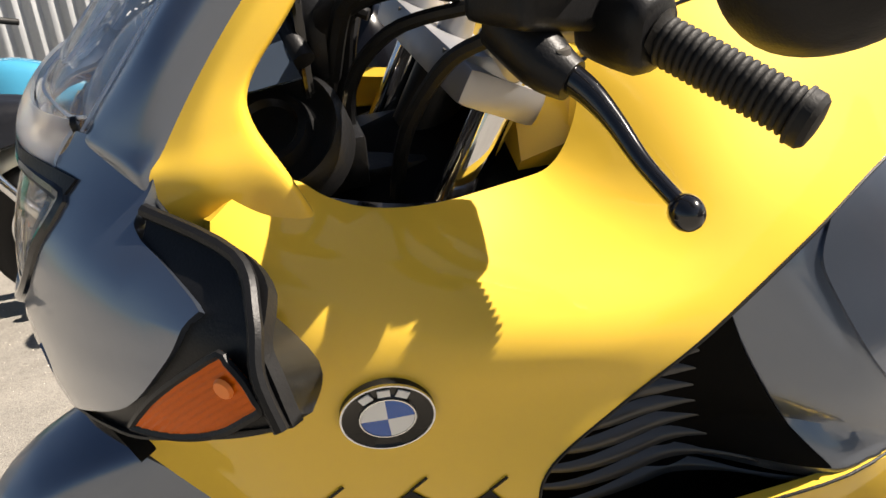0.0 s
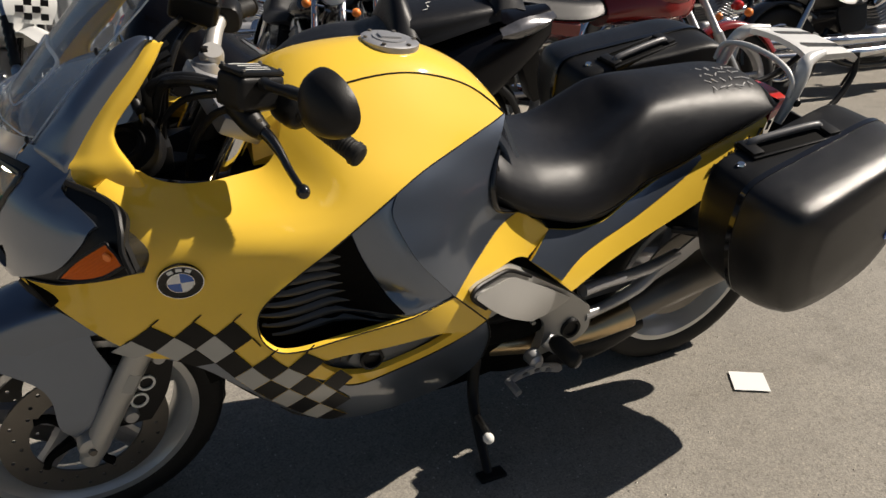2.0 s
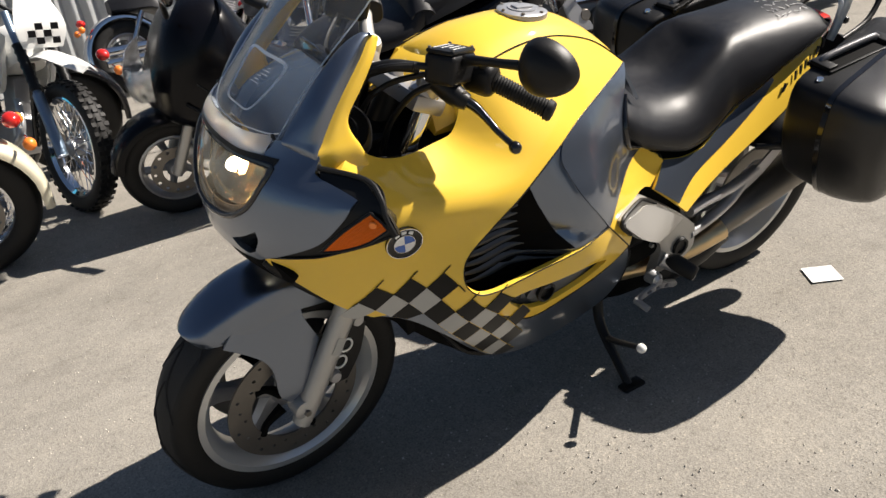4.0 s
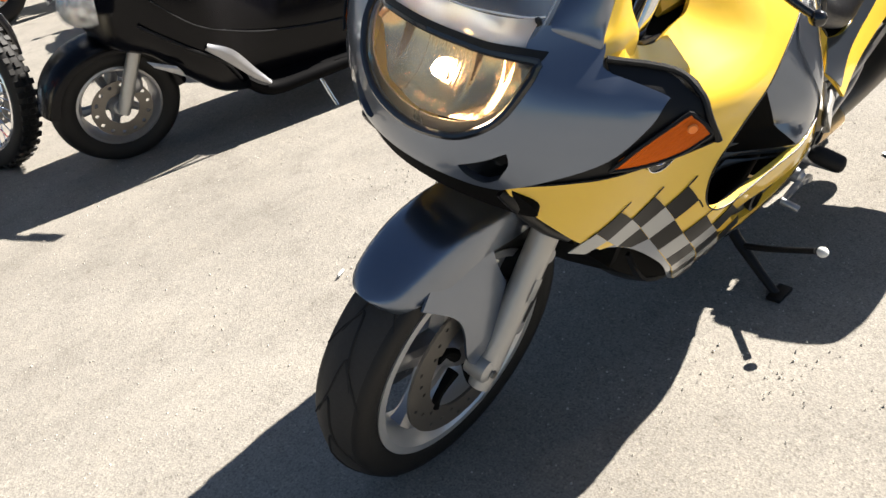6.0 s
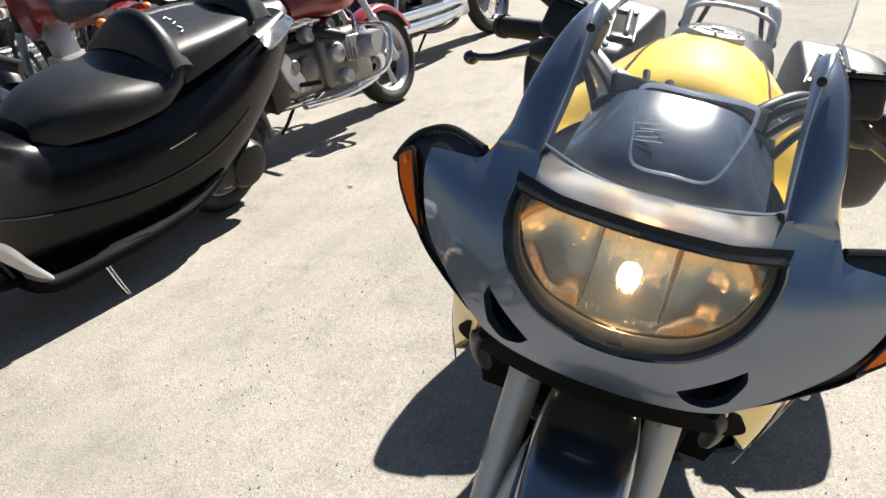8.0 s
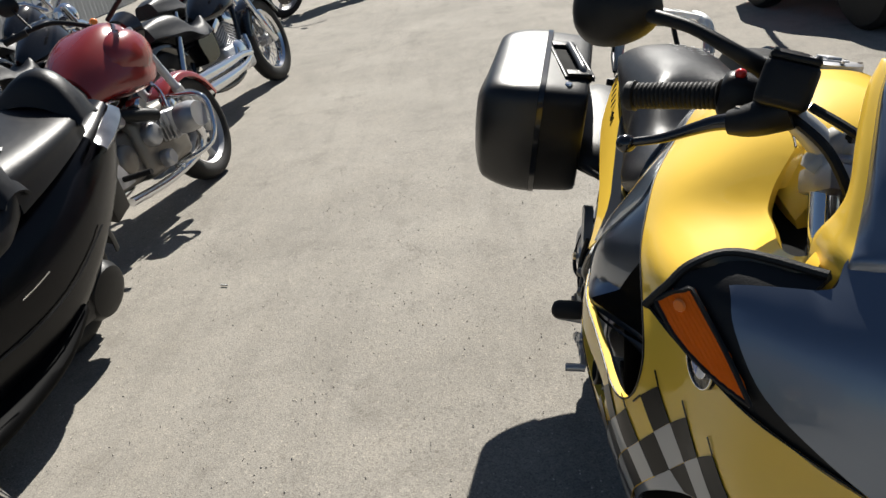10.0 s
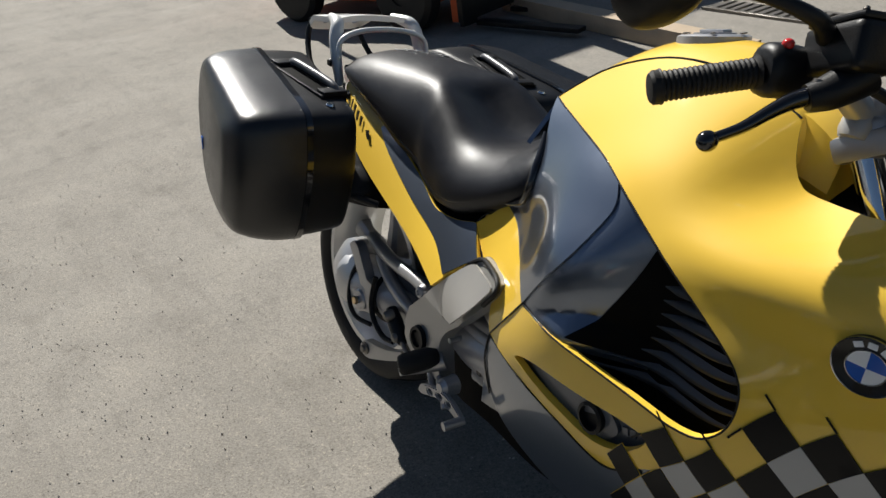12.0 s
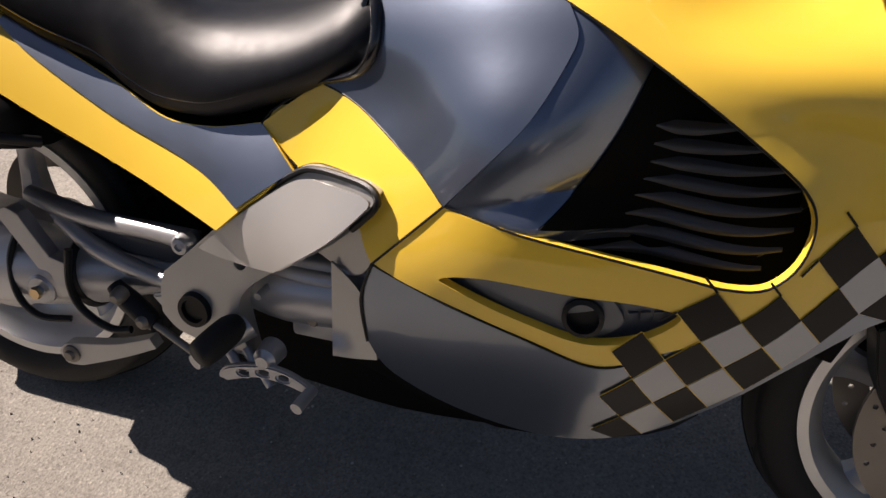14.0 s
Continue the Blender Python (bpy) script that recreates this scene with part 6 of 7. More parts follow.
# ---------------------------------------------------------------- other vehicles in the yard
TANK_RED = mat("dark_red_lacquer", (0.22, 0.018, 0.016), 0.25, coat=0.7, vary=0.08, scale=15)
TANK_BLUE = mat("light_blue_lacquer", (0.05, 0.27, 0.42), 0.22, coat=0.8, vary=0.06, scale=15)
TANK_GREEN = mat("dark_green_lacquer", (0.006, 0.09, 0.07), 0.22, coat=0.8, vary=0.06, scale=15)
CREAM = mat("cream_lacquer", (0.62, 0.57, 0.43), 0.25, coat=0.7, vary=0.06, scale=15)
STEELBLUE = mat("steel_blue_lacquer", (0.13, 0.20, 0.30), 0.25, coat=0.7, vary=0.06, scale=15)
WHITE_PLASTIC = mat("white_plastic", (0.68, 0.68, 0.66), 0.4, vary=0.06, scale=25)
LAMP_CHROME = mat("facetted_lamp_chrome", (0.55, 0.56, 0.58), 0.18, metal=0.9, vary=0.6, scale=260, bump=0.6)
SMOKED = mat("smoked_lens", (0.10, 0.10, 0.11), 0.12, metal=0.5, vary=0.5, scale=120, coat=0.8)
SCOOT_BLACK = mat("scooter_black_lacquer", (0.003, 0.003, 0.0045), 0.22, spec=0.2, vary=0.2, scale=25)
ORANGE_PAINT = mat("forklift_orange", (0.55, 0.11, 0.035), 0.55, vary=0.2, grain=0.3, scale=20, bump=0.1)
WOOD = mat("weathered_wood", (0.42, 0.33, 0.23), 0.8, vary=0.3, grain=0.6, scale=40, bump=0.3)
FENCE = mat("corrugated_steel", (0.42, 0.43, 0.44), 0.45, metal=0.5, vary=0.2, grain=0.3, scale=10, bump=0.05)
BOARD_BLACK = mat("black_foot_board_plastic", (0.003, 0.003, 0.0035), 0.6, vary=0.2, scale=40, spec=0.05)
WALL = mat("grey_render", (0.32, 0.31, 0.29), 0.9, vary=0.12, grain=0.3, scale=15, bump=0.2)
BLUE_STEEL_FORK = mat("blue_grey_fork", (0.20, 0.27, 0.36), 0.3, metal=0.6, vary=0.1, scale=30)


def bg_wheel(owner, c, r, w, rim, style="cast", disc=True):
    """A whole wheel as parts of a parked vehicle."""
    tyre = part("tyre", lathe(spline(tyre_profile(r, w, rim), 2), c, 56, closed=False), RUBBER, owner, "black rubber tyre")
    wheel_rim = part("rim", lathe([(rim + .003, w * .36), (rim - .012, w * .40), (rim - .028, w * .22), (rim - .030, -w * .22), (rim - .012, -w * .40), (rim + .003, -w * .36), (rim - .012, 0)], c, 56), CHROME if style == "wire" else ALLOY, owner, "bright rim")
    hub = part("hub", lathe([(0, w * .5), (.03, w * .5), (.045, w * .35), (.045, -w * .35), (.03, -w * .5), (0, -w * .5)], c, 28, closed=False), ALLOY, owner)
    if style == "wire":
        for k in range(36):
            a, b = k * math.tau / 36, (k + (3 if k % 2 else -3)) * math.tau / 36
            s = 1 if k % 4 < 2 else -1
            part("spoke", rod((c[0] + .043 * math.cos(b), c[1] + s * w * .32, c[2] + .043 * math.sin(b)), (c[0] + (rim - .022) * math.cos(a), c[1], c[2] + (rim - .022) * math.sin(a)), .0026, 5), CHROME, wheel_rim)
    else:
        for k in range(5):
            a = k * math.tau / 5
            part("spoke", tube([(c[0] + q * math.cos(a), c[1], c[2] + q * math.sin(a)) for q in (.03, rim * .5, rim - .02)], [.026, .016, .022], 3, 8), ALLOY, wheel_rim)
    if disc:
        holes = [ring((c[0] + r * .40 * math.cos(a), c[2] + r * .40 * math.sin(a)), .008, .008, 8) for a in (k * math.tau / 14 for k in range(14))]
        part("brake_disc", plate(ring((c[0], c[2]), r * .47, r * .47, 40), c[1] + w * .52, c[1] + w * .52 + .005, 0, [ring((c[0], c[2]), r * .26, r * .26, 28)] + holes), STEEL, owner, "drilled brake disc")
    return tyre


def fender_over(c, r, w, a0, a1, n=7):
    rows = []
    for k in range(n):
        a = radians(a0 + (a1 - a0) * k / (n - 1))
        rows.append([(c[0] + (r - d) * math.cos(a), c[1] + y * w, c[2] + (r - d) * math.sin(a)) for y, d in ((-1, .05), (-.92, .02), (-.5, .003), (0, 0), (.5, .003), (.92, .02), (1, .05))])
    return loft(rows, 3, 3, .005, out=(0, 0, 1))


def parked_cruiser(m, label, tank_mat, guard_mat, L=1.62, style="wire", front_r=.33, rear_r=.32, screen=False, lean=10, group="parked motorcycles"):
    """A chrome-laden cruiser with teardrop tank, V engine, pipes, stepped seat and wide bar. x forward from the front axle."""
    o = thing("cruiser_motorcycle", label, "motorcycle", group, m=m @ pose(0, 0, 0, -lean, 0, 0))
    fc, rc = (0, 0, front_r), (-L, 0, rear_r)
    bg_wheel(o, fc, front_r, .11, front_r * .72, style)
    bg_wheel(o, rc, rear_r, .16, rear_r * .62, style)
    part("front_fender", fender_over(fc, front_r + .03, .075, 30, 165), guard_mat, o)
    part("rear_fender", fender_over(rc, rear_r + .05, .10, 40, 190), guard_mat, o)
    up = Vector((-.50, 0, .86)).normalized()
    for s in (1, -1):
        a = Vector((0, s * .09, front_r - .02))
        part("fork_leg", tube([a, a + up * .30, a + up * .31, a + up * .75], [.030, .030, .022, .022], smooth=False, sides=14), CHROME, o, "chrome fork leg")
        part("handlebar", tube([(-.36, s * .04, .98), (-.38, s * .20, 1.08), (-.50, s * .36, 1.08), (-.60, s * .42, 1.04)], .0125, 5, 10), CHROME, o)
        part("grip", rod((-.54, s * .385, 1.065), (-.64, s * .44, 1.03), .018, 12), RUBBER, o)
        part("mirror", moved(ellipsoid((0, 0, 0), (.018, .06, .038), 14), Matrix.Translation((-.44, s * .36, 1.24))), CHROME, o)
        part("mirror_stem", rod((-.46, s * .32, 1.08), (-.44, s * .35, 1.23), .005, 8), CHROME, o)
        for c, q in ((fc, (-.22, s * .16, .80)), (rc, (-L - .33, s * .17, .60))):
            sg = part("indicator", ellipsoid(q, (.028, .030, .028), 14), AMBER_BACK, o, "amber indicator")
            part("indicator_stem", rod(q, (q[0], s * .05, q[2]), .007, 8), CHROME, sg)
        part("exhaust", tube([(-.55, s * .08 if s > 0 else -.12, .48), (-.62, -.15, .36), (-.80, -.17, .30 + .07 * (s > 0)), (-1.2, -.18, .28 + .09 * (s > 0)), (-1.85, -.19, .29 + .09 * (s > 0))], [.022, .024, .026, .040, .040], 5, 14), CHROME, o, "long chrome exhaust")
        part("shock", rod((-L + .02, s * .12, .36), (-L + .20, s * .12, .66), .024, 12), CHROME, o)
    lamp = part("headlamp", moved(lathe([(0, -.11), (.05, -.10), (.085, -.05), (.095, 0), (.09, .01), (0, .012)], sides=30), Matrix.Translation((-.24, 0, .90)) @ pose(0, 0, 0, 0, 0, -90)), CHROME, o, "chrome headlamp")
    part("headlamp_glass", moved(lathe([(0, .024), (.05, .020), (.085, .010), (0, .009)], sides=26, closed=False), Matrix.Translation((-.24, 0, .90)) @ pose(0, 0, 0, 0, 0, -90)), WHITE, lamp)
    part("fuel_tank", loft([[(x, y * w, z) for y, z in ((-1, zb + .04), (-.9, (zb + zt) / 2), (-.5, zt - .015), (0, zt), (.5, zt - .015), (.9, (zb + zt) / 2), (1, zb + .04), (.4, zb), (-.4, zb))]
                            for x, w, zb, zt in ((-.40, .04, .76, .86), (-.48, .12, .70, .92), (-.62, .155, .68, .93), (-.78, .13, .66, .88), (-.92, .08, .66, .80), (-.98, .03, .68, .75))], 4, 3, closed=True), tank_mat, o, "teardrop fuel tank")
    part("seat", loft([[(x, y * w, z) for y, z in ((-1, zb), (-1.02, zb + .05), (-.7, zt), (0, zt + d), (.7, zt), (1.02, zb + .05), (1, zb))] for x, w, zb, zt, d in ((-.93, .08, .64, .74, 0), (-1.05, .15, .60, .70, -.012), (-1.22, .17, .60, .70, -.005), (-1.33, .15, .66, .80, .01), (-1.50, .13, .68, .82, .01), (-1.66, .09, .70, .80, 0))], 4, 3, closed=True), SEAT, o, "black stepped seat")
    part("frame", tube([(-.30, 0, .78), (-.42, 0, .45), (-.56, 0, .22), (-1.0, 0, .20), (-1.25, 0, .35), (-1.05, 0, .62)], .022, 5, 10), BLACK_GLOSS, o)
    for s, tilt in ((1, 24), (-1, -24)):
        base = Matrix.Translation((-.72, 0, .40)) @ pose(0, 0, 0, 0, -tilt, 0)
        cyl = part("cylinder", moved(box(-.055, .055, -.07, .07, .03, .225, .015), base), ALLOY, o, "finned cylinder")
        for k in range(8):
            part("cylinder_fin", moved(box(-.07, .07, -.085, .085, -.005, .005, .003, 1), base @ pose(0, 0, .05 + .022 * k)), ALLOY, cyl)
        part("cylinder_head", moved(box(-.075, .075, -.09, .09, .22, .28, .02), Matrix.Translation((-.72, 0, .40)) @ pose(0, 0, 0, 0, -tilt, 0)), CHROME, cyl)
        part("crank_cover", moved(lathe([(0, .03), (.06, .03), (.10, .02), (.12, 0), (0, 0)], sides=30), Matrix.Translation((-.70, s * .12, .36)) @ pose(0, 0, 0, 0, 0, 0 if s > 0 else 180)), CHROME, o, "round chrome engine cover")
    part("crankcase", box(-.92, -.52, -.13, .13, .24, .46, .04, 3), ALLOY, o)
    part("tail_lamp", ellipsoid((-L - .30, 0, .66), (.04, .05, .035), 16), RED, o, "red tail lamp")
    part("side_stand", tube([(-.80, .12, .24), (-.84, .20, .12), (-.86, .25, .045)], .011, 3, 8), BLACK_PLASTIC, o)
    part("side_cover", plate(path([(-.98, .62), (-1.22, .60), (-1.20, .42)], [(-1.20, .42), (-1.0, .44), (-.98, .62)]), -.13, .13, .02), BLACK_GLOSS, o)
    if screen:
        part("screen", loft([[(-.20, y * .9, .90) for y in (-.2, -.1, 0, .1, .2)], [(-.28, y, 1.12) for y in (-.24, -.12, 0, .12, .24)], [(-.40, y * .8, 1.34) for y in (-.24, -.12, 0, .12, .24)]], 4, 3, .003), SCREEN, o)
    return o


def parked_roadster(m):
    """Dark red boxer roadster: tank with shoulders, cylinder heads at the sides, telescopic fork, cast wheels."""
    o = thing("roadster_motorcycle", "dark red roadster motorcycle with sideways cylinders on its stand", "motorcycle", "parked motorcycles", m=m @ pose(0, 0, 0, -10, 0, 0))
    bg_wheel(o, (0, 0, .30), .30, .12, .225, "cast")
    bg_wheel(o, (-1.49, 0, .31), .31, .17, .225, "cast")
    up = Vector((-.44, 0, .90)).normalized()
    for s in (1, -1):
        a = Vector((0, s * .10, .28))
        part("fork_leg", tube([a, a + up * .32, a + up * .33, a + up * .72], [.028, .030, .022, .022], smooth=False, sides=14), ALLOY, o, "grey fork leg")
        part("handlebar", tube([(-.36, s * .05, 1.0), (-.40, s * .22, 1.08), (-.50, s * .36, 1.08)], .012, 5, 10), BLACK_PLASTIC, o)
        part("grip", rod((-.48, s * .32, 1.08), (-.53, s * .43, 1.07), .018, 12), RUBBER, o)
        part("mirror", ellipsoid((-.42, s * .40, 1.22), (.02, .07, .045), 14), BLACK_PLASTIC, o)
        part("mirror_stem", rod((-.46, s * .30, 1.09), (-.43, s * .38, 1.21), .006, 8), BLACK_PLASTIC, o)
        head = part("cylinder_head", moved(loft([[(x * .9, q, z * .9) for x, z in ((-.09, -.05), (-.10, .02), (-.05, .08), (.05, .085), (.10, .03), (.09, -.05), (0, -.08))] for q in (0, .05)] + [[(x * .75, .10, z * .75) for x, z in ((-.09, -.05), (-.10, .02), (-.05, .08), (.05, .085), (.10, .03), (.09, -.05), (0, -.08))]], 3, 3, closed=True), Matrix.Translation((-.46, s * .26, .44)) @ (Matrix.Identity(4) if s > 0 else pose(0, 0, 0, 0, 0, 180))), ALLOY, o, "ribbed alloy valve cover")
        for k in range(5):
            part("cylinder_fin", box(-.54, -.38, s * (.13 + .024 * k), s * (.138 + .024 * k), .37, .51, .003, 1), ALLOY, head)
        part("header_pipe", tube([(-.40, s * .24, .40), (-.33, s * .24, .33), (-.38, s * .20, .24), (-.62, s * .14, .20), (-.95, s * .12, .22)], .022, 5, 14), CHROME, o, "chrome header pipe")
        part("crash_bar", tube([(-.36, s * .12, .56), (-.36, s * .34, .52), (-.40, s * .38, .40), (-.46, s * .34, .28), (-.52, s * .14, .24)], .013, 5, 10), CHROME, o, "chrome crash bar")
        part("tank_shoulder", ellipsoid((-.52, s * .16, .82), (.18, .10, .13), 20), TANK_RED, o)
    part("front_fender", fender_over((0, 0, .30), .335, .08, 25, 150), TANK_RED, o, "red front mudguard")
    part("fuel_tank", loft([[(x, y * w, z) for y, z in ((-1, zb + .03), (-1, (zb + zt) / 2), (-.6, zt - .02), (0, zt), (.6, zt - .02), (1, (zb + zt) / 2), (1, zb + .03), (.4, zb), (-.4, zb))]
                            for x, w, zb, zt in ((-.28, .10, .74, .90), (-.38, .19, .66, .98), (-.55, .23, .64, 1.0), (-.72, .19, .66, .94), (-.86, .12, .66, .84))], 4, 3, closed=True), TANK_RED, o, "broad dark red fuel tank")
    part("tank_badge", moved(lathe([(0, .004), (.03, .004), (.034, 0), (0, 0)], sides=28), Matrix.Translation((-.40, .222, .86))), BLUE, o)
    part("crankcase", box(-.72, -.28, -.14, .14, .24, .56, .05, 3), STEEL, o, "grey engine casing")
    part("gearbox", box(-1.02, -.70, -.11, .11, .26, .52, .05, 3), STEEL, o)
    for sd in (1, -1):
        for j, (x, z, r, w) in enumerate(((-.62, .44, .06, .17), (-.86, .40, .075, .14), (-.66, .60, .035, .20), (-.80, .58, .045, .15), (-.98, .44, .04, .15), (-.36, .50, .05, .16), (-.58, .30, .045, .17))):
            part("engine_cover", moved(lathe([(0, .02), (r * .7, .02), (r * .92, .012), (r, 0), (r, -.05), (0, -.05)], sides=22), Matrix.Translation((x, sd * w, z)) @ pose(0, 0, 0, 0, 0, 0 if sd > 0 else 180)), (ALLOY, STEEL, CHROME)[j % 3], o)
        part("throttle_body", tube([(-.60, sd * .22, .52), (-.70, sd * .19, .56), (-.80, sd * .12, .60)], [.03, .034, .03], 4, 12), BLACK_PLASTIC, o)
        part("oil_pipe", tube([(-.46, sd * .20, .52), (-.40, sd * .16, .62), (-.44, sd * .10, .70)], .010, 4, 8), CHROME, o)
        part("foot_peg", rod((-.98, sd * .16, .34), (-.98, sd * .32, .34), .014, 10), RUBBER, o)
        part("peg_plate", plate(path([(-.90, .30), (-1.04, .32), (-1.12, .52)], [(-1.12, .52), (-1.04, .54), (-.90, .30)]), sd * .15, sd * .165, .004), ALLOY, o)
    part("frame", tube([(-.34, 0, .95), (-.45, 0, .62), (-.80, 0, .58), (-1.1, 0, .60), (-1.5, 0, .80)], .03, 5, 10), BLACK_GLOSS, o)
    part("seat", loft([[(x, y * w, z) for y, z in ((-1, zb), (-1, zb + .05), (-.6, zt), (0, zt), (.6, zt), (1, zb + .05), (1, zb))] for x, w, zb, zt in ((-.84, .09, .72, .80), (-1.0, .14, .68, .80), (-1.25, .14, .70, .83), (-1.5, .12, .76, .88), (-1.75, .08, .80, .88))], 4, 3, closed=True), SEAT, o, "black seat")
    part("tail", loft([[(x, y * w, z) for y, z in ((-1, zb), (-1, zt), (1, zt), (1, zb))] for x, w, zb, zt in ((-1.05, .13, .60, .72), (-1.5, .11, .68, .80), (-1.85, .06, .78, .86))], 3, 2, closed=True), TANK_RED, o, "red tail piece")
    part("headlamp", moved(lathe([(0, -.10), (.07, -.09), (.10, 0), (.09, .012), (0, .018)], sides=30), Matrix.Translation((-.17, 0, .92)) @ pose(0, 0, 0, 0, 0, -90)), BLACK_GLOSS, o)
    part("silencer", tube([(-.95, .14, .24), (-1.2, .19, .28), (-1.8, .22, .42)], [.03, .06, .06], 5, 16), CHROME, o, "chrome silencer")
    part("side_stand", tube([(-.74, .12, .24), (-.78, .22, .10), (-.80, .27, .05)], .011, 3, 8), BLACK_PLASTIC, o)
    return o


def parked_trail(m, plastics, label, lean=9):
    """Tall off-road motorcycle: knobbly wire wheels, long fork, high mudguard, narrow seat."""
    o = thing("trail_motorcycle", label, "motorcycle", "parked motorcycles", m=m @ pose(0, 0, 0, -lean, 0, 0))
    fc, rc = (0, 0, .34), (-1.45, 0, .32)
    bg_wheel(o, fc, .34, .095, .265, "wire")
    bg_wheel(o, rc, .32, .12, .225, "wire")
    for c, r, w in ((fc, .34, .095), (rc, .32, .12)):
        knobs = bmesh.new()
        for k in range(44):
            for j, y in enumerate((-.032, 0, .032)):
                a = (k + .5 * (j % 2)) * math.tau / 44
                b = moved(box(-.012, .012, -.013, .013, 0, .012, .002, 1), Matrix.Translation((c[0] + (r - .006 - abs(y) * .25) * math.cos(a), y, c[2] + (r - .006 - abs(y) * .25) * math.sin(a))) @ pose(0, 0, 0, 0, 90 - math.degrees(a), 0))
                knobs = join(knobs, b)
        tagged(part("tread", knobs, RUBBER, o), kind="stuff")
    up = Vector((-.46, 0, .89)).normalized()
    for s in (1, -1):
        a = Vector((.02, s * .085, .31))
        part("fork_leg", tube([a, a + up * .34, a + up * .35, a + up * .80], [.028, .029, .021, .021], smooth=False, sides=14), BLUE_STEEL_FORK, o, "blue-grey fork leg")
        part("fork_gaiter", tube([a + up * (.36 + .02 * k) for k in range(14)], [.030 if k % 2 else .024 for k in range(14)], smooth=False, sides=14), BLACK_PLASTIC, o)
        part("handlebar", tube([(-.36, s * .04, 1.02), (-.38, s * .18, 1.10), (-.46, s * .38, 1.10)], .012, 5, 10), BLACK_PLASTIC, o)
        part("radiator_shroud", plate(path([(-.32, .92), (-.60, .86), (-.66, .66)], [(-.66, .66), (-.46, .62), (-.32, .92)]), s * .11, s * .15, .015), plastics, o, "plastic tank shroud")
        q = (-1.62, s * .14, .78)
        sg = part("indicator", ellipsoid(q, (.026, .03, .026), 14), AMBER_BACK, o, "amber indicator")
        part("indicator_stem", rod(q, (-1.60, s * .04, .80), .007, 8), BLACK_PLASTIC, sg)
    part("front_fender", loft([[(x, y * w, z - .03 * abs(y)) for y in (-1, -.6, 0, .6, 1)] for x, w, z in ((.30, .04, .76), (.12, .07, .80), (-.10, .075, .83), (-.32, .06, .80))], 4, 3, .005, out=(0, 0, 1)), plastics, o, "high front mudguard")
    part("headlamp_mask", loft([[(x, y * w, z) for y in (-1, -.5, 0, .5, 1)] for x, w, z in ((-.16, .10, .84), (-.15, .13, .95), (-.20, .09, 1.08))], 4, 3, .006), plastics, o, "headlamp mask")
    for k in range(4):
        for j in range(3):
            if (k + j) % 2:
                part("mask_check", box(-.13, -.126, -.08 + .04 * k, -.042 + .04 * k, .86 + .035 * j, .893 + .035 * j, 0), CHECK_BLACK, o)
    part("fuel_tank", loft([[(x, y * w, z) for y, z in ((-1, zb), (-.9, zt - .04), (0, zt), (.9, zt - .04), (1, zb))] for x, w, zb, zt in ((-.32, .06, .78, .92), (-.48, .12, .72, .96), (-.70, .11, .70, .90), (-.85, .06, .74, .84))], 4, 3, closed=True), plastics, o)
    part("seat", loft([[(x, y * w, z) for y, z in ((-1, zb), (-.9, zt), (0, zt + .01), (.9, zt), (1, zb))] for x, w, zb, zt in ((-.78, .05, .76, .86), (-1.0, .10, .74, .84), (-1.3, .10, .77, .87), (-1.58, .06, .80, .86))], 4, 3, closed=True), SEAT, o, "narrow black seat")
    part("tail_piece", loft([[(x, y * w, z) for y, z in ((-1, zb), (-.8, zt), (.8, zt), (1, zb))] for x, w, zb, zt in ((-1.1, .10, .70, .77), (-1.45, .09, .76, .83), (-1.78, .05, .80, .84))], 3, 2, closed=True), plastics, o)
    part("tail_lamp", box(-1.80, -1.72, -.045, .045, .76, .81, .012), RED, o, "red tail lamp")
    part("engine", join(box(-.82, -.46, -.11, .11, .26, .48, .04, 3), moved(box(-.08, .08, -.07, .07, 0, .24, .015), Matrix.Translation((-.58, 0, .46)) @ pose(0, 0, 0, 0, 12, 0))), ALLOY, o, "grey single-cylinder engine")
    part("exhaust", tube([(-.50, -.05, .58), (-.40, -.10, .40), (-.60, -.14, .30), (-.95, -.13, .44), (-1.10, -.14, .60), (-1.65, -.16, .74)], [.02, .02, .02, .024, .05, .05], 5, 14), ALLOY, o)
    part("frame", tube([(-.32, 0, .95), (-.42, 0, .50), (-.55, 0, .22), (-.90, 0, .22), (-1.0, 0, .70), (-1.6, 0, .78)], .022, 5, 10), BLACK_GLOSS, o)
    part("side_stand", tube([(-.85, .12, .26), (-.88, .22, .12), (-.90, .28, .045)], .011, 3, 8), BLACK_PLASTIC, o)
    return o


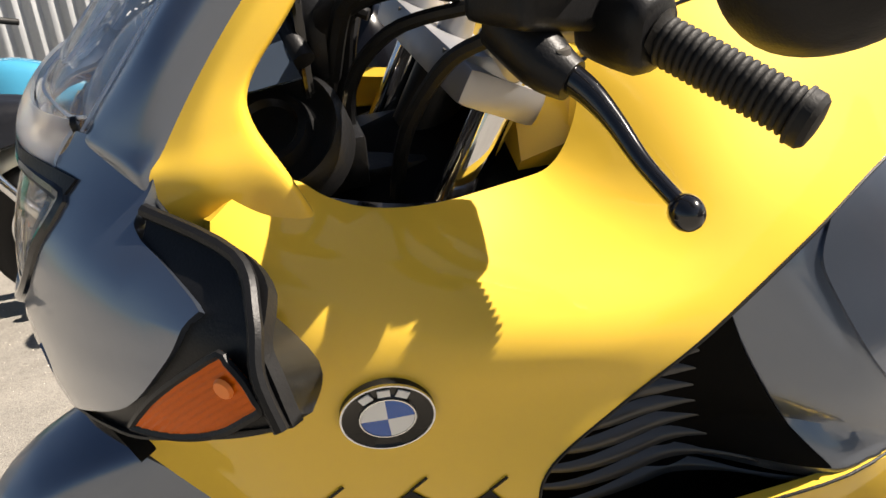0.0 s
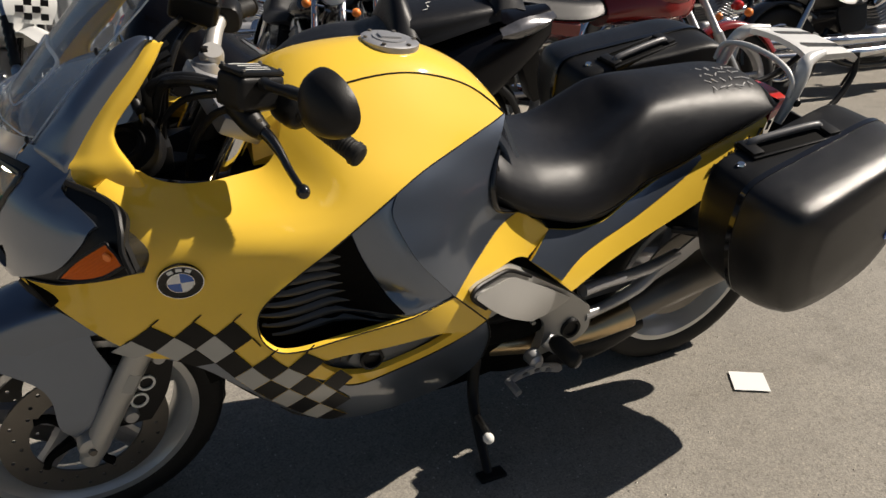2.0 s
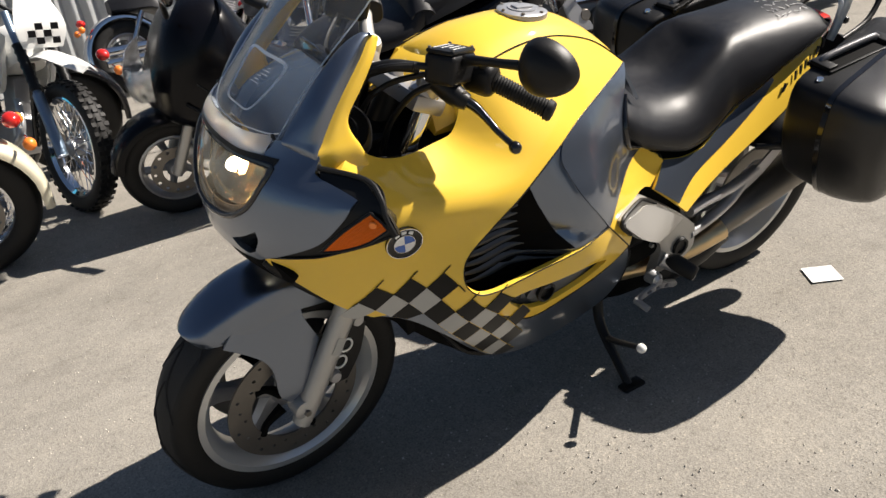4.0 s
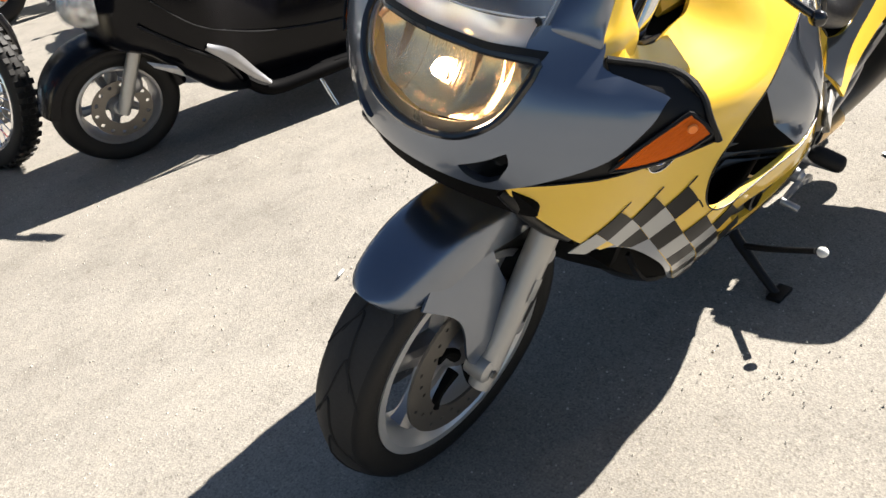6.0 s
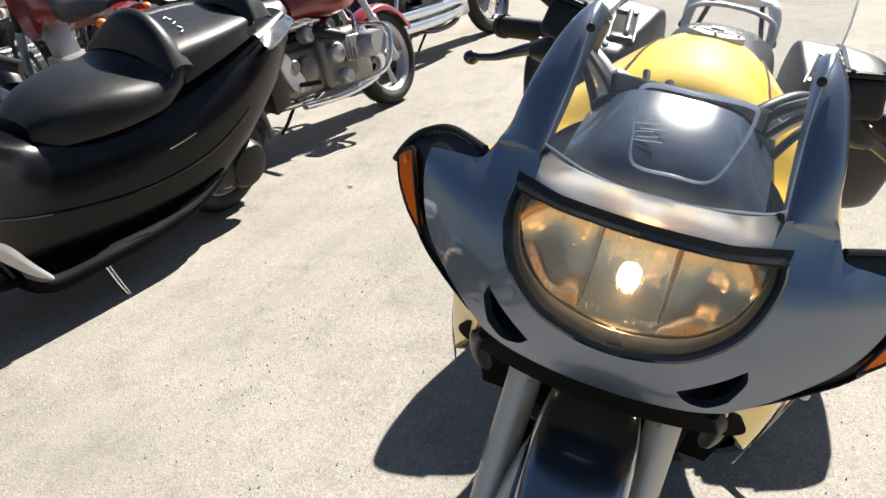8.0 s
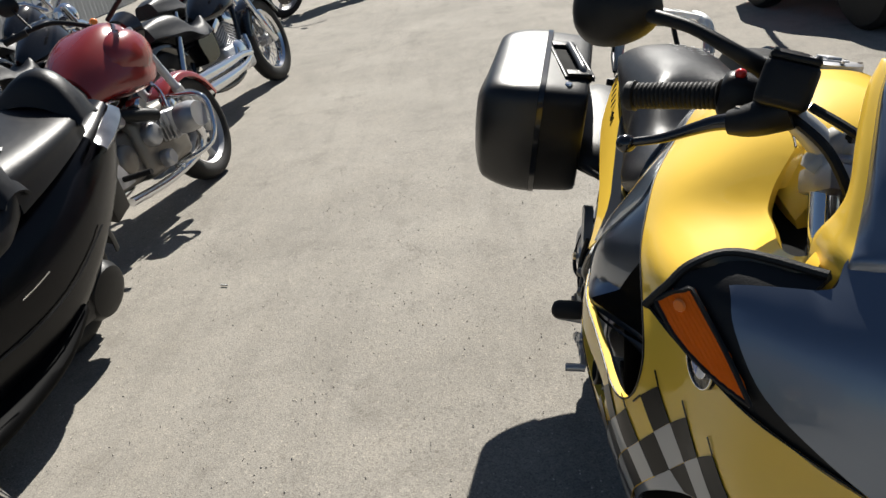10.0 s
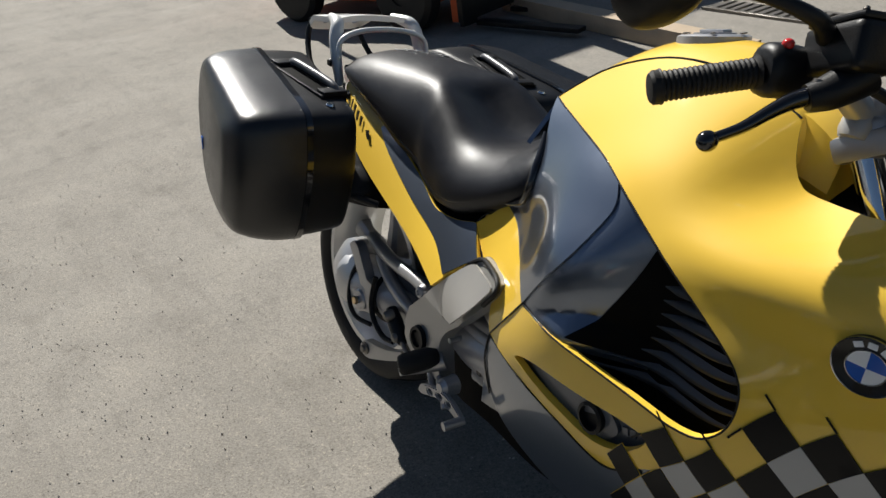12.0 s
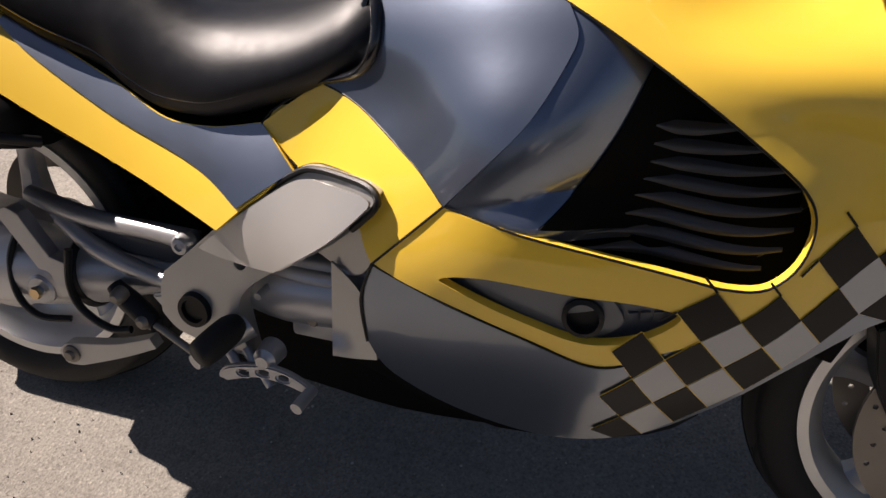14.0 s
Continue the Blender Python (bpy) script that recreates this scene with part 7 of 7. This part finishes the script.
def maxi_scooter(m):
    """Large black scooter: long step-through body, twin-level seat with bolster, small cast wheels."""
    o = thing("maxi_scooter", "large black scooter with a two-level black seat on its side stand", "scooter", m=m @ pose(0, 0, 0, -11, 0, 0) @ Matrix.Diagonal((1.07, 1.16, 1.04, 1)))
    bg_wheel(o, (0, 0, .245), .245, .12, .165, "cast")
    bg_wheel(o, (-1.52, 0, .24), .24, .15, .155, "cast")
    part("front_fender", fender_over((0, 0, .25), .275, .085, 10, 175, 9), SCOOT_BLACK, o, "black front mudguard")
    up = Vector((-.42, 0, .91)).normalized()
    for s in (1, -1):
        a = Vector((.005, s * .085, .235))
        part("fork_leg", tube([a, a + up * .05, a + up * .30], [.022, .026, .024], smooth=False, sides=14), SILVER_PAINT, o, "silver fork leg")
        part("caliper", ellipsoid((-.07, s * .07, .33), (.03, .02, .04), 12), ALLOY, o)
    prof = ((.04, .03, .58, .66), (.0, .13, .52, .74), (-.06, .20, .49, .86), (-.13, .235, .46, .95), (-.22, .25, .36, 1.0), (-.34, .25, .24, .98), (-.46, .215, .19, .80), (-.60, .20, .17, .66), (-.80, .215, .17, .64), (-1.0, .23, .18, .66), (-1.25, .24, .22, .70), (-1.5, .215, .36, .76), (-1.75, .15, .54, .80), (-1.92, .07, .68, .82))
    part("body", loft([[(x, y * w, zb + (zt - zb) * h) for y, h in ((-.55, 0), (-.92, .10), (-1, .38), (-.93, .70), (-.60, .95), (0, 1), (.60, .95), (.93, .70), (1, .38), (.92, .10), (.55, 0))] for x, w, zb, zt in prof], 4, 3, closed=True), SCOOT_BLACK, o, "glossy black bodywork")
    for s in (1, -1):
        part("foot_board", loft([[(x, s * (w - .10), z + .02), (x, s * w, z + .012), (x, s * (w + .01), z - .03), (x, s * (w - .04), z - .06)] for x, w, z in ((-.44, .25, .30), (-.52, .27, .245), (-.70, .275, .245), (-.95, .275, .255), (-1.15, .265, .285), (-1.32, .23, .34))], 4, 3, .01), BOARD_BLACK, o, "black foot board")
        part("board_trim", moved(loft([[(x, s * w, z), (x - .4 * h, s * (w + .006), z + .5 * h), (x - .8 * h, s * (w - .004), z + h)] for x, w, z, h in ((-.30, .256, .47, .02), (-.37, .264, .40, .040), (-.45, .270, .31, .028), (-.51, .280, .262, .012))], 4, 3, .006, out=(0, s, 0)), Matrix()), ALLOY, o, "silver trim on the foot board")
        part("tail_light_side", loft([[(x, s * (w + .006), z - h), (x, s * (w + .02), z), (x, s * (w - .02), z + h)] for x, w, z, h in ((-1.62, .19, .76, .02), (-1.74, .155, .77, .04), (-1.86, .11, .78, .03), (-1.93, .07, .79, .015))], 4, 3, .004), SMOKED, o, "smoked clear side tail light")
        part("mirror", ellipsoid((-.12, s * .34, 1.12), (.03, .09, .05), 16), BLACK_GLOSS, o)
        part("mirror_arm", tube([(-.12, s * .16, .97), (-.11, s * .26, 1.06), (-.12, s * .32, 1.10)], .012, 4, 10), BLACK_PLASTIC, o)
        part("handlebar", tube([(-.36, s * .03, 1.0), (-.40, s * .20, 1.02), (-.46, s * .34, 1.0)], .014, 4, 10), BLACK_PLASTIC, o)
        part("grip", rod((-.43, s * .26, 1.01), (-.48, s * .37, .995), .02, 12), RUBBER, o)
        part("headlamp", moved(loft([[(.165, s * .05, .79), (.125, s * .15, .82), (.03, s * .225, .86)], [(.195, s * .05, .70), (.155, s * .155, .71), (.045, s * .235, .75)], [(.185, s * .05, .62), (.145, s * .135, .60), (.05, s * .215, .63)]], 3, 4, .006, out=(1, 0, 0)), Matrix.Translation((-.02, s * .035, .26)) @ Matrix.Diagonal((.62, .78, .62, 1))), LAMP_CHROME, o, "large clear headlamp")
        part("headlamp_glass", moved(loft([[(.175, s * .04, .80), (.135, s * .15, .83), (.035, s * .232, .87)], [(.207, s * .04, .70), (.166, s * .158, .71), (.052, s * .243, .75)], [(.195, s * .04, .61), (.155, s * .138, .59), (.058, s * .222, .62)]], 3, 4, 0, out=(1, 0, 0)), Matrix.Translation((-.02, s * .035, .262)) @ Matrix.Diagonal((.62, .78, .62, 1))), SCREEN, o)
        part("front_winglet", loft([[(-.10, s * .215, .475), (-.11, s * .228, .462), (-.115, s * .224, .450)], [(-.19, s * .248, .44), (-.20, s * .250, .42), (-.21, s * .246, .39)]], 3, 4, .006), ALLOY, o)
        part("body_seam", tube([(-.16, s * .246, .70), (-.28, s * .256, .58), (-.42, s * .232, .50), (-.62, s * .206, .43), (-.95, s * .232, .40), (-1.25, s * .246, .44), (-1.5, s * .222, .54)], .003, 5, 6), BLACK_PLASTIC, o)
        part("panel_edge", tube([(-.10, s * .232, .62), (-.24, s * .258, .50), (-.36, s * .256, .40), (-.42, s * .235, .30)], .006, 5, 6), BLACK_PLASTIC, o)
        part("side_badge", tube([(-1.06, s * .242, .52), (-1.12, s * .245, .53), (-1.18, s * .247, .545)], .002, 2, 6), STEEL, o)
    part("screen", loft([[(-.12, y, .96) for y in (-.17, -.09, 0, .09, .17)], [(-.22, y, 1.10) for y in (-.19, -.10, 0, .10, .19)], [(-.36, y * .9, 1.22) for y in (-.17, -.09, 0, .09, .17)]], 4, 3, .003), SCREEN, o, "dark clear windscreen")
    part("rider_seat", loft([[(x, y * w, zb + (zt - zb) * h) for y, h in ((-.8, 0), (-1, .3), (-.86, .8), (-.45, 1), (0, 1.02), (.45, 1), (.86, .8), (1, .3), (.8, 0))] for x, w, zb, zt in ((-.66, .09, .60, .68), (-.76, .15, .60, .735), (-.92, .20, .62, .765), (-1.08, .215, .65, .765), (-1.15, .205, .68, .80), (-1.20, .19, .70, .86))], 4, 3, closed=True), SEAT, o, "black rider seat")
    part("seat_bolster", loft([[(x, y * .20, z + h * (1 - (y * 1.0) ** 2)) for y in (-1, -.7, -.35, 0, .35, .7, 1)] for x, z, h in ((-1.13, .76, .04), (-1.15, .78, .13), (-1.19, .79, .155), (-1.23, .78, .13), (-1.25, .76, .06))], 4, 3, .01, out=(0, 0, 1)), SEAT, o, "raised seat bolster")
    part("pillion_seat", loft([[(x, y * w, zb + (zt - zb) * h) for y, h in ((-.9, 0), (-1, .4), (-.85, .9), (0, 1.05), (.85, .9), (1, .4), (.9, 0))] for x, w, zb, zt in ((-1.20, .185, .70, .855), (-1.35, .18, .74, .865), (-1.52, .16, .78, .875), (-1.64, .13, .80, .875))], 4, 3, closed=True), SEAT, o, "black pillion seat")
    part("back_rest", loft([[(x, y * w, z + h * (1 - y * y)) for y in (-1, -.7, -.35, 0, .35, .7, 1)] for x, w, z, h in ((-1.60, .15, .84, .05), (-1.63, .15, .86, .12), (-1.70, .14, .86, .13), (-1.76, .12, .84, .06))], 4, 3, .012, out=(0, 0, 1)), SEAT, o, "black pillion back rest")
    for k, (x, y) in enumerate(((-1.30, .10), (-1.32, .07), (-1.33, .035), (-1.34, .0), (-1.35, -.03))):
        part("chalk_mark", moved(box(-.014, .014, -.003, .003, 0, .001, 0), Matrix.Translation((x, y, .882 - .015 * abs(y) * 10 + .0)) @ pose(0, 0, 0, 0, 0, 30 + 50 * (k % 2))), CHALK, o)
    part("silencer", tube([(-1.25, -.16, .28), (-1.45, -.20, .32), (-1.85, -.21, .40)], [.04, .065, .06], 4, 16), BLACK_PLASTIC, o, "black silencer")
    part("drive_case", loft([[(x, q, z + h) for q, h in ((.10, -.05), (.10, .05), (.18, .05), (.18, -.05))] for x, z in ((-1.0, .27), (-1.3, .27), (-1.6, .25))], 3, 2, closed=True), BLACK_PLASTIC, o, "black drive case")
    part("drive_cover", moved(lathe([(0, .03), (.06, .03), (.09, .022), (.105, .0), (.11, -.05), (0, -.05)], sides=32), Matrix.Translation((-1.52, .17, .27))), BLACK_PLASTIC, o, "round black drive cover")
    part("rear_fender", fender_over((-1.52, 0, .24), .30, .09, 20, 170, 7), BLACK_PLASTIC, o)
    part("tail_guard", moved(box(-.05, .05, -.06, .06, -.14, .14, .01), Matrix.Translation((-1.86, 0, .50)) @ pose(0, 0, 0, 0, 20, 0)), BLACK_PLASTIC, o)
    part("side_stand", tube([(-.75, .20, .20), (-.765, .245, .12), (-.78, .278, .060)], .011, 3, 10), CHROME, o, "bright side stand")
    part("stand_foot", box(-.81, -.75, .255, .30, .046, .056, .003), CHROME, o)
    return o


def forklift(m):
    """Orange counterbalance truck seen low: tyres, body, mast."""
    o = thing("forklift", "worn orange and black forklift truck parked in shade", "forklift", m=m)
    for x in (0, 1.5):
        for s in (1, -1):
            w = part("wheel", lathe([(.10, -.10), (.30, -.10), (.34, -.06), (.34, .06), (.30, .10), (.10, .10)], (x, s * .50, .34), 36), RUBBER, o, "solid black tyre")
            part("wheel_hub", lathe([(0, -.08), (.16, -.085), (.17, -.06), (.17, .06), (.16, .085), (0, .08)], (x, s * .50, .34), 28), BLACK_PLASTIC, w)
    part("body", loft([[(x, y * w, zb + (zt - zb) * h) for y, h in ((-1, .1), (-1, .85), (-.85, 1), (.85, 1), (1, .85), (1, .1), (.8, 0), (-.8, 0))] for x, w, zb, zt in ((-.55, .50, .25, 1.0), (-.40, .56, .20, 1.10), (.2, .56, .20, 1.1), (.9, .54, .22, .80), (1.7, .50, .22, .70))], 2, 1, closed=True), ORANGE_PAINT, o, "orange body shell")
    part("seat", box(.2, .65, -.24, .24, 1.1, 1.24, .04), SEAT, o)
    for s in (1, -1):
        part("mast", box(1.90, 2.02, s * .30, s * .40, .08, 2.2, .01), ORANGE_PAINT, o, "orange mast rail")
        part("mast_rail", box(2.02, 2.07, s * .26, s * .44, .06, 2.2, .006), BLACK_PLASTIC, o)
        part("fork", box(2.08, 3.1, s * .18, s * .30, .04, .08, .008), BLACK_PLASTIC, o, "steel lifting fork")
        part("cab_post", tube([(-.2, s * .48, 1.05), (-.15, s * .46, 1.7), (.1, s * .44, 2.1), (1.3, s * .42, 2.1), (1.75, s * .42, .75)], .03, 4, 10), BLACK_PLASTIC, o)
    part("carriage", box(2.02, 2.08, -.46, .46, .10, .62, .01), BLACK_PLASTIC, o)
    return o


maxi_scooter(pose(-.345, -2.275, 0, 0, 0, -8.5))
parked_roadster(pose(-3.80, -1.98, 0, 0, 0, 171))
parked_trail(pose(.07, -2.76, 0, 0, 0, 108), WHITE_PLASTIC, "white and black off-road motorcycle with knobbly tyres")
parked_trail(pose(-3.40, -4.50, 0, 0, 0, -111), TANK_RED, "dark red off-road motorcycle with amber indicators")
parked_cruiser(pose(2.20, -2.27, 0, 0, 0, 0.5), "green and cream cruiser motorcycle with chrome fittings", TANK_GREEN, CREAM, rear_r=.31)
parked_cruiser(pose(1.56, -3.62, 0, 0, 0, 4), "blue cruiser motorcycle with a black seat", TANK_BLUE, BLACK_GLOSS)
parked_cruiser(pose(-1.46, -2.95, 0, 0, 0, 88), "black cruiser motorcycle with chrome fork and round headlamp", BLACK_GLOSS, BLACK_GLOSS, lean=14)
parked_cruiser(pose(-2.20, -3.76, 0, 0, 0, 84), "chrome-trimmed black cruiser motorcycle", BLACK_GLOSS, BLACK_GLOSS)
parked_cruiser(pose(-2.5, -5.85, 0, 0, 0, 181), "black cruiser motorcycle with chrome pipes", BLACK_GLOSS, CHROME, style="cast")
parked_cruiser(pose(-4.65, -5.05, 0, 0, 0, 178), "black cruiser motorcycle with a striped golden tank", GOLDEN, BLACK_GLOSS)
parked_cruiser(pose(-5.5, -3.10, 0, 0, 0, 174), "black and chrome cruiser motorcycle", BLACK_GLOSS, CHROME)
parked_cruiser(pose(-5.4, -4.00, 0, 0, 0, 177), "black cruiser motorcycle with a chrome headlamp", BLACK_GLOSS, BLACK_GLOSS)
parked_cruiser(pose(-7.2, -4.15, 0, 0, 0, 175), "dark cruiser motorcycle with chrome mudguards", BLACK_GLOSS, CHROME)
parked_cruiser(pose(-6.2, -2.10, 0, 0, 0, 170), "long-forked cruiser motorcycle with a wire front wheel", BLACK_GLOSS, BLACK_GLOSS, front_r=.35)
parked_cruiser(pose(-7.75, -2.75, 0, 0, 0, 174), "dark red cruiser motorcycle with blue mudguards", TANK_RED, STEELBLUE)
parked_cruiser(pose(-9.95, -2.85, 0, 0, 0, -40), "steel blue cruiser motorcycle standing at an angle", STEELBLUE, STEELBLUE, style="cast")
forklift(pose(-6.06, 2.254, 0, 0, 0, 14) @ Matrix.Scale(.8, 4))

# corrugated fence behind the row, and an unseen wall added to shade the forklift's corner
bm = bmesh.new()
xs = [-16 + .0225 * k for k in range(1200)]
low = [bm.verts.new((x, -7.2 + .022 * math.sin(x * 42), 0.02)) for x in xs]
top = [bm.verts.new((x, -7.2 + .022 * math.sin(x * 42), 2.6)) for x in xs]
for k in range(len(xs) - 1):
    bm.faces.new((low[k], low[k + 1], top[k + 1], top[k]))
fence = tagged(part("fence", bm, FENCE), "grey corrugated steel fence", "fence", kind="structure")
for k in range(9):
    part("fence_post", box(-16 + 3.3 * k - .03, -16 + 3.3 * k + .03, -7.30, -7.24, 0, 2.6, .004), STEEL, fence)
tagged(part("unseen_shade_wall", box(-8.6, -7.8, 3.0, 16, 0, 4.4, .02), WALL), "plain grey rendered wall out of view that shades the yard", "wall", kind="structure")


# ---------------------------------------------------------------- small things on the ground
bm = plate([(-.047, -.050), (.047, -.048), (.047, .050), (-.048, .049)], 0, .0012, 0)
tagged(part("paper_card", moved(bm, pose(-1.692, .328, .0065, 90, 0, 147)), WHITE), "small white card lying on the asphalt", "paper")
tagged(part("cigarette_end", moved(rod((-.016, 0, .0045), (.016, 0, .0045), .004, 10), pose(-.274, -.690, .004, 0, 0, 25)), CHALK), "trodden cigarette end on the asphalt", "litter")
tagged(part("cigarette_end", moved(rod((-.016, 0, .0045), (.016, 0, .0045), .004, 10), pose(-2.30, -1.51, .004, 0, 0, 70)), CHALK), "trodden cigarette end on the asphalt", "litter")
tagged(part("timber_beam", moved(box(-1.1, 1.1, -.07, .07, 0, .11, .006), pose(-3.55, 2.85, 0, 0, 0, -4)), WOOD), "weathered timber beam lying on the ground", "timber")
grate = tagged(new("drain_grate"), "long rusty drain grate set in the ground", "grate")
for k in range(16):
    part("grate_bar", box(-3.35 + .07 * k, -3.31 + .07 * k, 3.55, 3.75, 0, .016, .002, 1), STEEL, grate)
for y in (3.54, 3.76):
    part("grate_frame", box(-3.4, -2.2, y - .015, y + .015, 0, .018, .002, 1), STEEL, grate)


def pebbles(n, seed, lo, hi, area, material, label):
    """Loose stones strewn over a stretch of the yard."""
    r = random.Random(seed)
    verts, faces = [], []
    heaps = [(r.uniform(area[0], area[1]), r.uniform(area[2], area[3]), r.uniform(.05, .22)) for _ in range(170)]
    for k in range(n):
        x, y = r.uniform(area[0], area[1]), r.uniform(area[2], area[3])
        if k % 2:
            hx, hy, hs = r.choice(heaps)
            x, y = hx + r.gauss(0, hs), hy + r.gauss(0, hs * .6)
        s = lo + (hi - lo) * r.random() ** 3
        a = r.random() * 6.28
        base = len(verts)
        for dx, dy, dz in ((1, 0, 0), (.3, .9, .1), (-.8, .5, 0), (-.7, -.6, .1), (.4, -.9, 0)):
            k = s * r.uniform(.7, 1.2)
            verts.append((x + k * (dx * math.cos(a) - dy * math.sin(a)), y + k * (dx * math.sin(a) + dy * math.cos(a)), 0.001))
        verts.append((x + s * r.uniform(-.2, .2), y + s * r.uniform(-.2, .2), s * r.uniform(.35, .8) + .003))
        faces += [(base + i, base + (i + 1) % 5, base + 5) for i in range(5)]
    me = bpy.data.meshes.new("grit")
    me.from_pydata(verts, [], faces)
    me.materials.append(material)
    return tagged(new("grit", me), label, "gravel", kind="stuff")


PALE = mat("pale_stone", (0.50, 0.46, 0.40), 0.85, vary=0.3, scale=30)
DULL = mat("brown_stone", (0.30, 0.265, 0.22), 0.85, vary=0.3, scale=30)
pebbles(12000, 3, .0005, .0038, (-4.0, 1.6, -2.4, 2.2), PALE, "pale loose grit on the asphalt")
pebbles(700, 4, .0005, .0024, (-4.0, 1.6, -2.4, 2.2), DULL, "brown loose grit on the asphalt")
